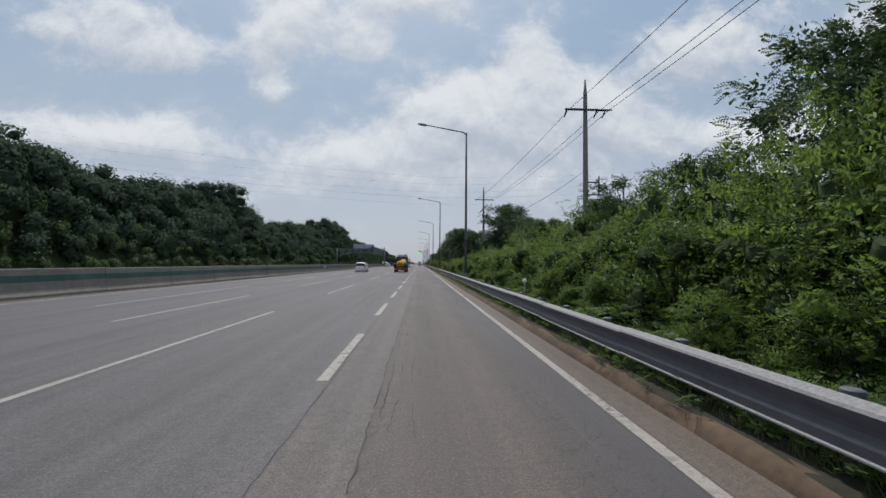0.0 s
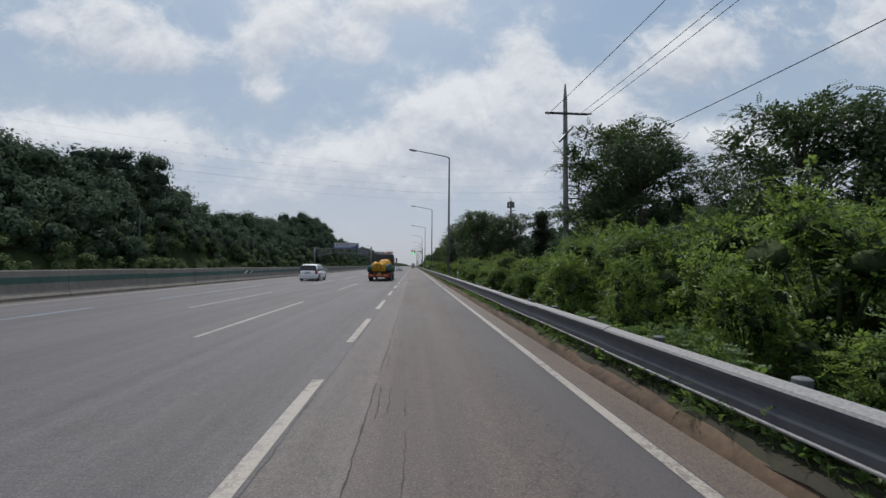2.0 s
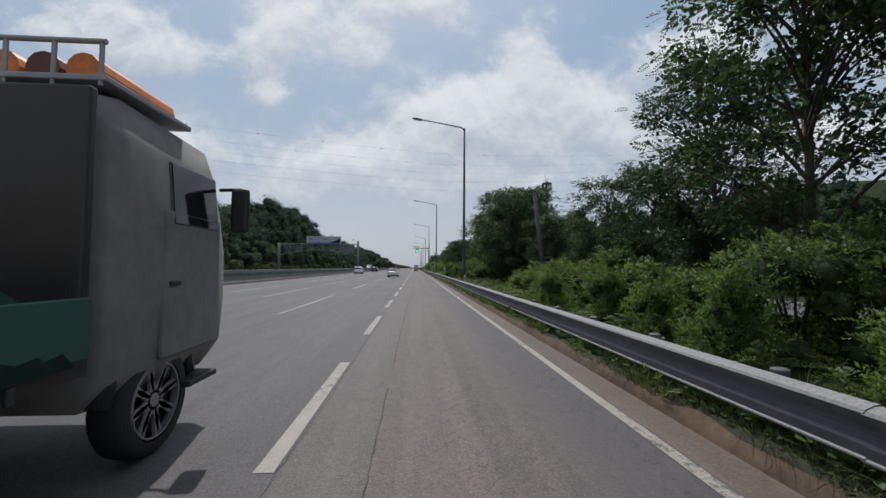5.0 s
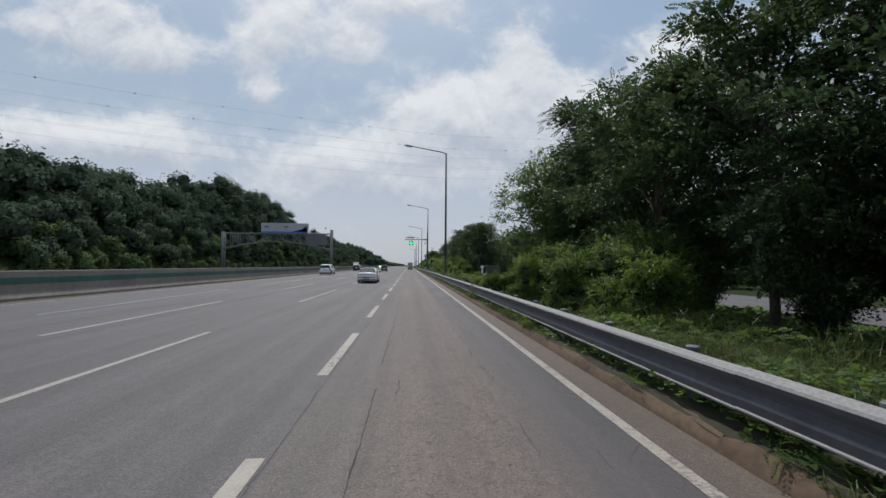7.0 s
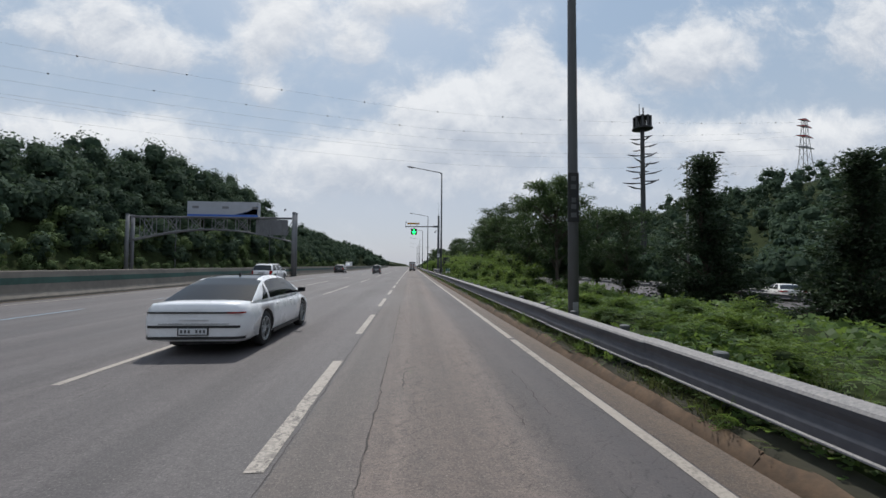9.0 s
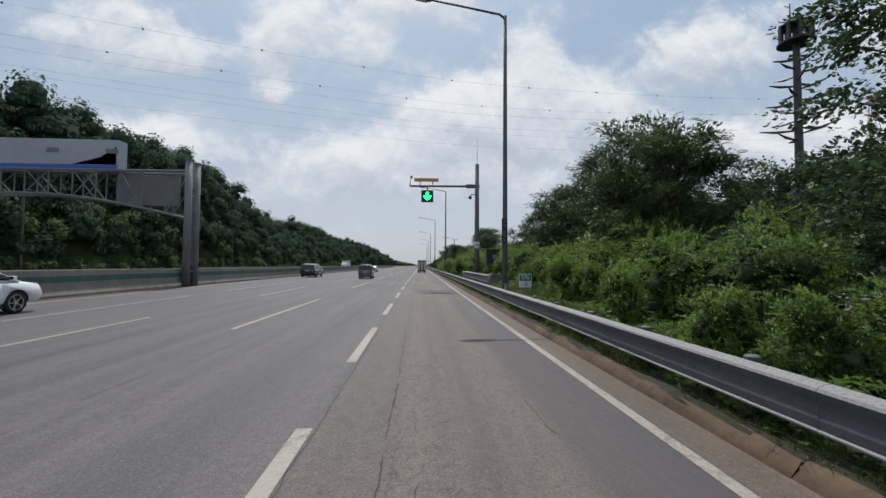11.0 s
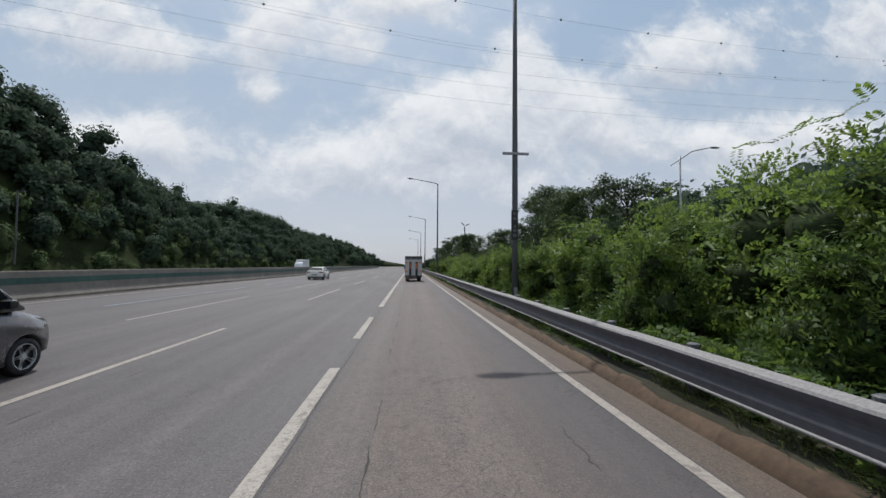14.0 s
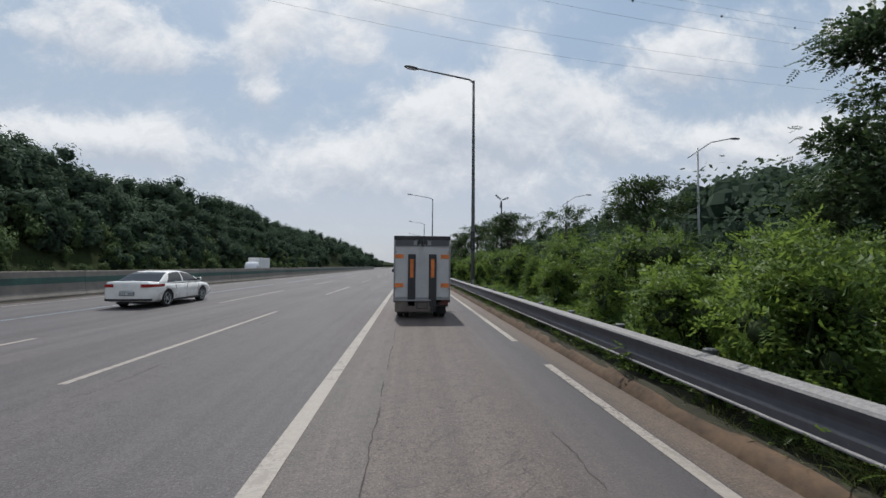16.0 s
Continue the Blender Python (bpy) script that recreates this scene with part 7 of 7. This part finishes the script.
def cell_tower(x, y, z0, top):
    t = thing("cell_tower", "dark steel cell tower disguised with short branches", "cell tower", pose(x, y, z0))
    h = top - z0
    part("mast", tube([(0, 0, 0), (0, 0, h * 0.6), (0, 0, h - 2)], [0.55, 0.42, 0.35], 12), M_DARKSTEEL, t)
    for k in range(9):
        a = 2 * math.pi * k / 9
        part("antenna", box((math.cos(a) * 1.5, math.sin(a) * 1.5, h - 3.6), (0.35, 0.35, 2.2), bevel=0.03), M_DARKSTEEL, t)
    part("platform", cyl((0, 0, h - 5.0), (0, 0, h - 4.8), 1.9, n=18), M_DARKSTEEL, t)
    part("ring", cyl((0, 0, h - 2.8), (0, 0, h - 2.65), 1.7, n=18), M_DARKSTEEL, t)
    for k, (a, zz) in enumerate(((0.4, 1.6), (2.5, 2.2), (4.4, 1.2))):
        part("whip", cyl((math.cos(a) * 0.5, math.sin(a) * 0.5, h - 3), (math.cos(a) * 0.5, math.sin(a) * 0.5, h - 2 + zz), 0.06, n=6), M_DARKSTEEL, t)
    for k in range(26):
        a, z = 2.4 * k, h - 6.5 - k * 0.42
        L = 2.2 + 0.07 * k
        part("branch", tube([(0, 0, z), (math.cos(a) * L * 0.6, math.sin(a) * L * 0.6, z + 0.1), (math.cos(a) * L, math.sin(a) * L, z + 0.4)], [0.09, 0.17, 0.06], 5), M_DARKSTEEL, t)


cell_tower(45.6, 216.6, 0.0, 34.0)


def side_lamp(x, y):
    p = thing("street_lamp", "curved twin-branch lamp on the side road", "street lamp", pose(x, y, -1.1), group="lamps of the side road")
    part("pole", tube([(0, 0, 0), (0, 0, 7), (0, 0, 13.0)], [0.12, 0.09, 0.07], 10), M_STEEL, p, smooth=True)
    part("arm", tube([(-0.9, 0, 12.1), (0, 0, 12.7), (1.2, 0, 13.5), (3.0, 0, 13.9)], [0.04, 0.05, 0.05, 0.04], 8), M_STEEL, p, smooth=True)
    bm = bmesh.new()
    bmesh.ops.create_uvsphere(bm, u_segments=12, v_segments=8, radius=1.0, matrix=pose(3.4, 0, 13.9) @ Matrix.Diagonal((0.5, 0.16, 0.09, 1)))
    part("lamp_head", bm, M_POLE, p, smooth=True)


for x, y in ((26.3, 177.0), (24.8, 221.5), (24.6, 251.0), (24.2, 278.5), (23.8, 306), (23.6, 336)):
    side_lamp(x, y)
strip("side_road", 22.5, 33.0, -60, 560, -1.06, M_ROAD, "lower side road beyond the trees")
side_rail = thing("crash_barrier", "low steel crash barrier along the side road", "crash barrier", pose(29.4, 150, -1.1))
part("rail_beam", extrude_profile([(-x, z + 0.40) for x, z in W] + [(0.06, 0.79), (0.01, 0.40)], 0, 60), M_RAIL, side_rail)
for y in np.arange(1, 60, 4.0):
    p = part("post", POST, None, side_rail)
    p.location = (0.12, y, 0)

back_rail = thing("crash_barrier", "low steel crash barrier on the far edge of the side road", "crash barrier", pose(33.6, 150, -1.1))
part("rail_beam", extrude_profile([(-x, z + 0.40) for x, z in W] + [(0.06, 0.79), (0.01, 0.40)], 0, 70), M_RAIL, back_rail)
for y in np.arange(1, 70, 4.0):
    p = part("post", POST, None, back_rail)
    p.location = (0.12, y, 0)

# pale concrete yard on the far side of the side road, and what stands before it
xs, ys = [32.9, 34.5, 36.0, 38.0, 40.0, 41.5], np.arange(66, 103, 4.0)
v = [(x, y, land(x, y) + 0.20) for y in ys for x in xs]
f = [(j * 6 + i, j * 6 + i + 1, j * 6 + i + 7, j * 6 + i + 6) for j in range(len(ys) - 1) for i in range(5)]
tagged(new("pavement", mesh_np("pavement", v, f, M_YARD)), "pale concrete yard beside the lower side road", kind="structure")
yard_rail = thing("crash_barrier", "short steel crash barrier on the slope before the yard", "crash barrier", pose(10.3, 58.2, -0.68, 1.0, 0, -18.2))
part("rail_beam", extrude_profile([(-x, z + 0.36) for x, z in W] + [(0.06, 0.75), (0.01, 0.36)], 0, 10.3), M_STEEL, yard_rail)
for y in np.arange(0.6, 10.3, 2.2):
    p = part("post", POST, None, yard_rail)
    p.location = (0.12, y, 0)
bollard = thing("bollard", "yellow painted bollard beside the lower side road", "bollard", pose(18.5, 66.4, -1.0))
part("post", cyl((0, 0, 0), (0, 0, 1.05), 0.13, n=14), M_TARP_Y, bollard)
part("cap", cyl((0, 0, 1.05), (0, 0, 1.10), 0.13, 0.06, 14), M_TARP_Y, bollard)
# slabs made up in place of a red machine on the yard
for k, (x, y, turn, n) in enumerate(((37.2, 84.6, 20, 4), (39.3, 85.4, -8, 3))):
    stack = thing("red_standin", "stacked orange-red slabs standing in for a red machine", "building material", pose(x, y, land(x, y) + 0.20, 0, 0, turn), group="stacks on the yard")
    for i in range(n):
        part("board", box((RNG.normal(0, 0.06), 0, 0.06 + 0.125 * i), (1.7, 1.1, 0.11), bevel=0.01), M_ORANGE, stack)

# ---- overhead gantry of the opposite carriageway ----


def gantry():
    g = thing("sign_gantry", "grey steel arched truss gantry with a white sign", "gantry", pose(0, 202.2, 0))
    for x, top in ((-40.4, 8.75), (-17.2, 9.35)):
        for dy in (-0.55, 0.55):
            p = part("column", tube([(x, dy, 0), (x, dy, top)], [0.26, 0.24], 14), M_GANTRY, g, smooth=True)
            part("column_cap", cyl((x, dy, top), (x, dy, top + 0.06), 0.29, n=14), M_GANTRY, p)
        for k in range(9):
            z = 0.9 + k * 0.95
            part("rung", cyl((x, -0.5, z), (x, 0.5, z + 0.3 * (-1) ** k), 0.05, n=6), M_GANTRY, g)
    xs = np.linspace(-40.4, -17.2, 15)
    low = [5.0 + 1.75 * math.sin(math.pi * (x + 40.4) / 23.2) for x in xs]
    for dy in (-0.5, 0.5):
        part("top_chord", cyl((-40.4, dy, 8.45), (-17.2, dy, 8.55), 0.10, n=10), M_GANTRY, g)
        part("bottom_chord", tube([(x, dy, z) for x, z in zip(xs, low)], [0.10] * len(xs), 10), M_GANTRY, g)
        for k in range(1, 14):
            part("web", cyl((xs[k], dy, low[k]), (xs[k], dy, 8.5), 0.05, n=6), M_GANTRY, g)
            part("web", cyl((xs[k], dy, low[k]), (xs[k + (1 if k % 2 else -1)], dy, 8.5), 0.05, n=6), M_GANTRY, g)
    s = part("sign_board", box((-27.35, 0, 9.70), (10.0, 0.9, 2.2), bevel=0.03), M_BOARD, g, "white sign board with a blue foot band")
    part("blue_band", box((-27.35, -0.46, 8.78), (9.9, 0.02, 0.28)), M_SIGNBLUE, s)
    part("blue_swoosh", quad_panel([(-25.6, -0.463, 8.95), (-22.5, -0.463, 8.95), (-22.5, -0.463, 10.3), (-23.6, -0.463, 9.5)], 0.01), M_SIGNBLUE, s)
    for k in range(3):
        part("writing_bar", box((-31.2 + 4.2 * k, -0.462, 9.95), (0.9, 0.014, 0.35)), M_GANTRY, s)
    part("small_sign", box((-20.6, 0.3, 7.2), (4.6, 0.2, 2.3), bevel=0.02), M_GANTRY, g, "back of a grey sign panel")
    part("floodlight", cyl((-18.6, -0.5, 9.6), (-18.4, -0.5, 9.9), 0.12, n=10), M_GANTRY, g)


gantry()
for y, x in ((96, -41.2), (140, -41.2), (215, -41.2), (262, -41.2)):
    p = thing("street_lamp", "thin grey pole before the hillside", "street lamp", pose(x, y, 0), group="poles along the far carriageway")
    part("pole", tube([(0, 0, -0.2), (0, 0, 5), (0, 0, 9.2)], [0.11, 0.09, 0.07], 8), M_POLE, p)
    part("lamp_head", box((0.35, 0, 9.2), (0.8, 0.16, 0.10), bevel=0.03), M_POLE, p)
cctv = thing("camera_pole", "slim pole with a pale rotating sensor head", "camera pole", pose(10.2, 291, -0.4))
part("pole", cyl((0, 0, 0), (0, 0, 9.3), 0.10, 0.07, 10), M_DARKSTEEL, cctv)
for a in (20, 140, 260):
    part("vane", box((0.5 * math.cos(radians(a)), 0, 9.6 + 0.5 * math.sin(radians(a))), (0.8, 0.06, 0.18), pose(0, 0, 0, 0, -a, 0), 0.02), M_STEEL, cctv)
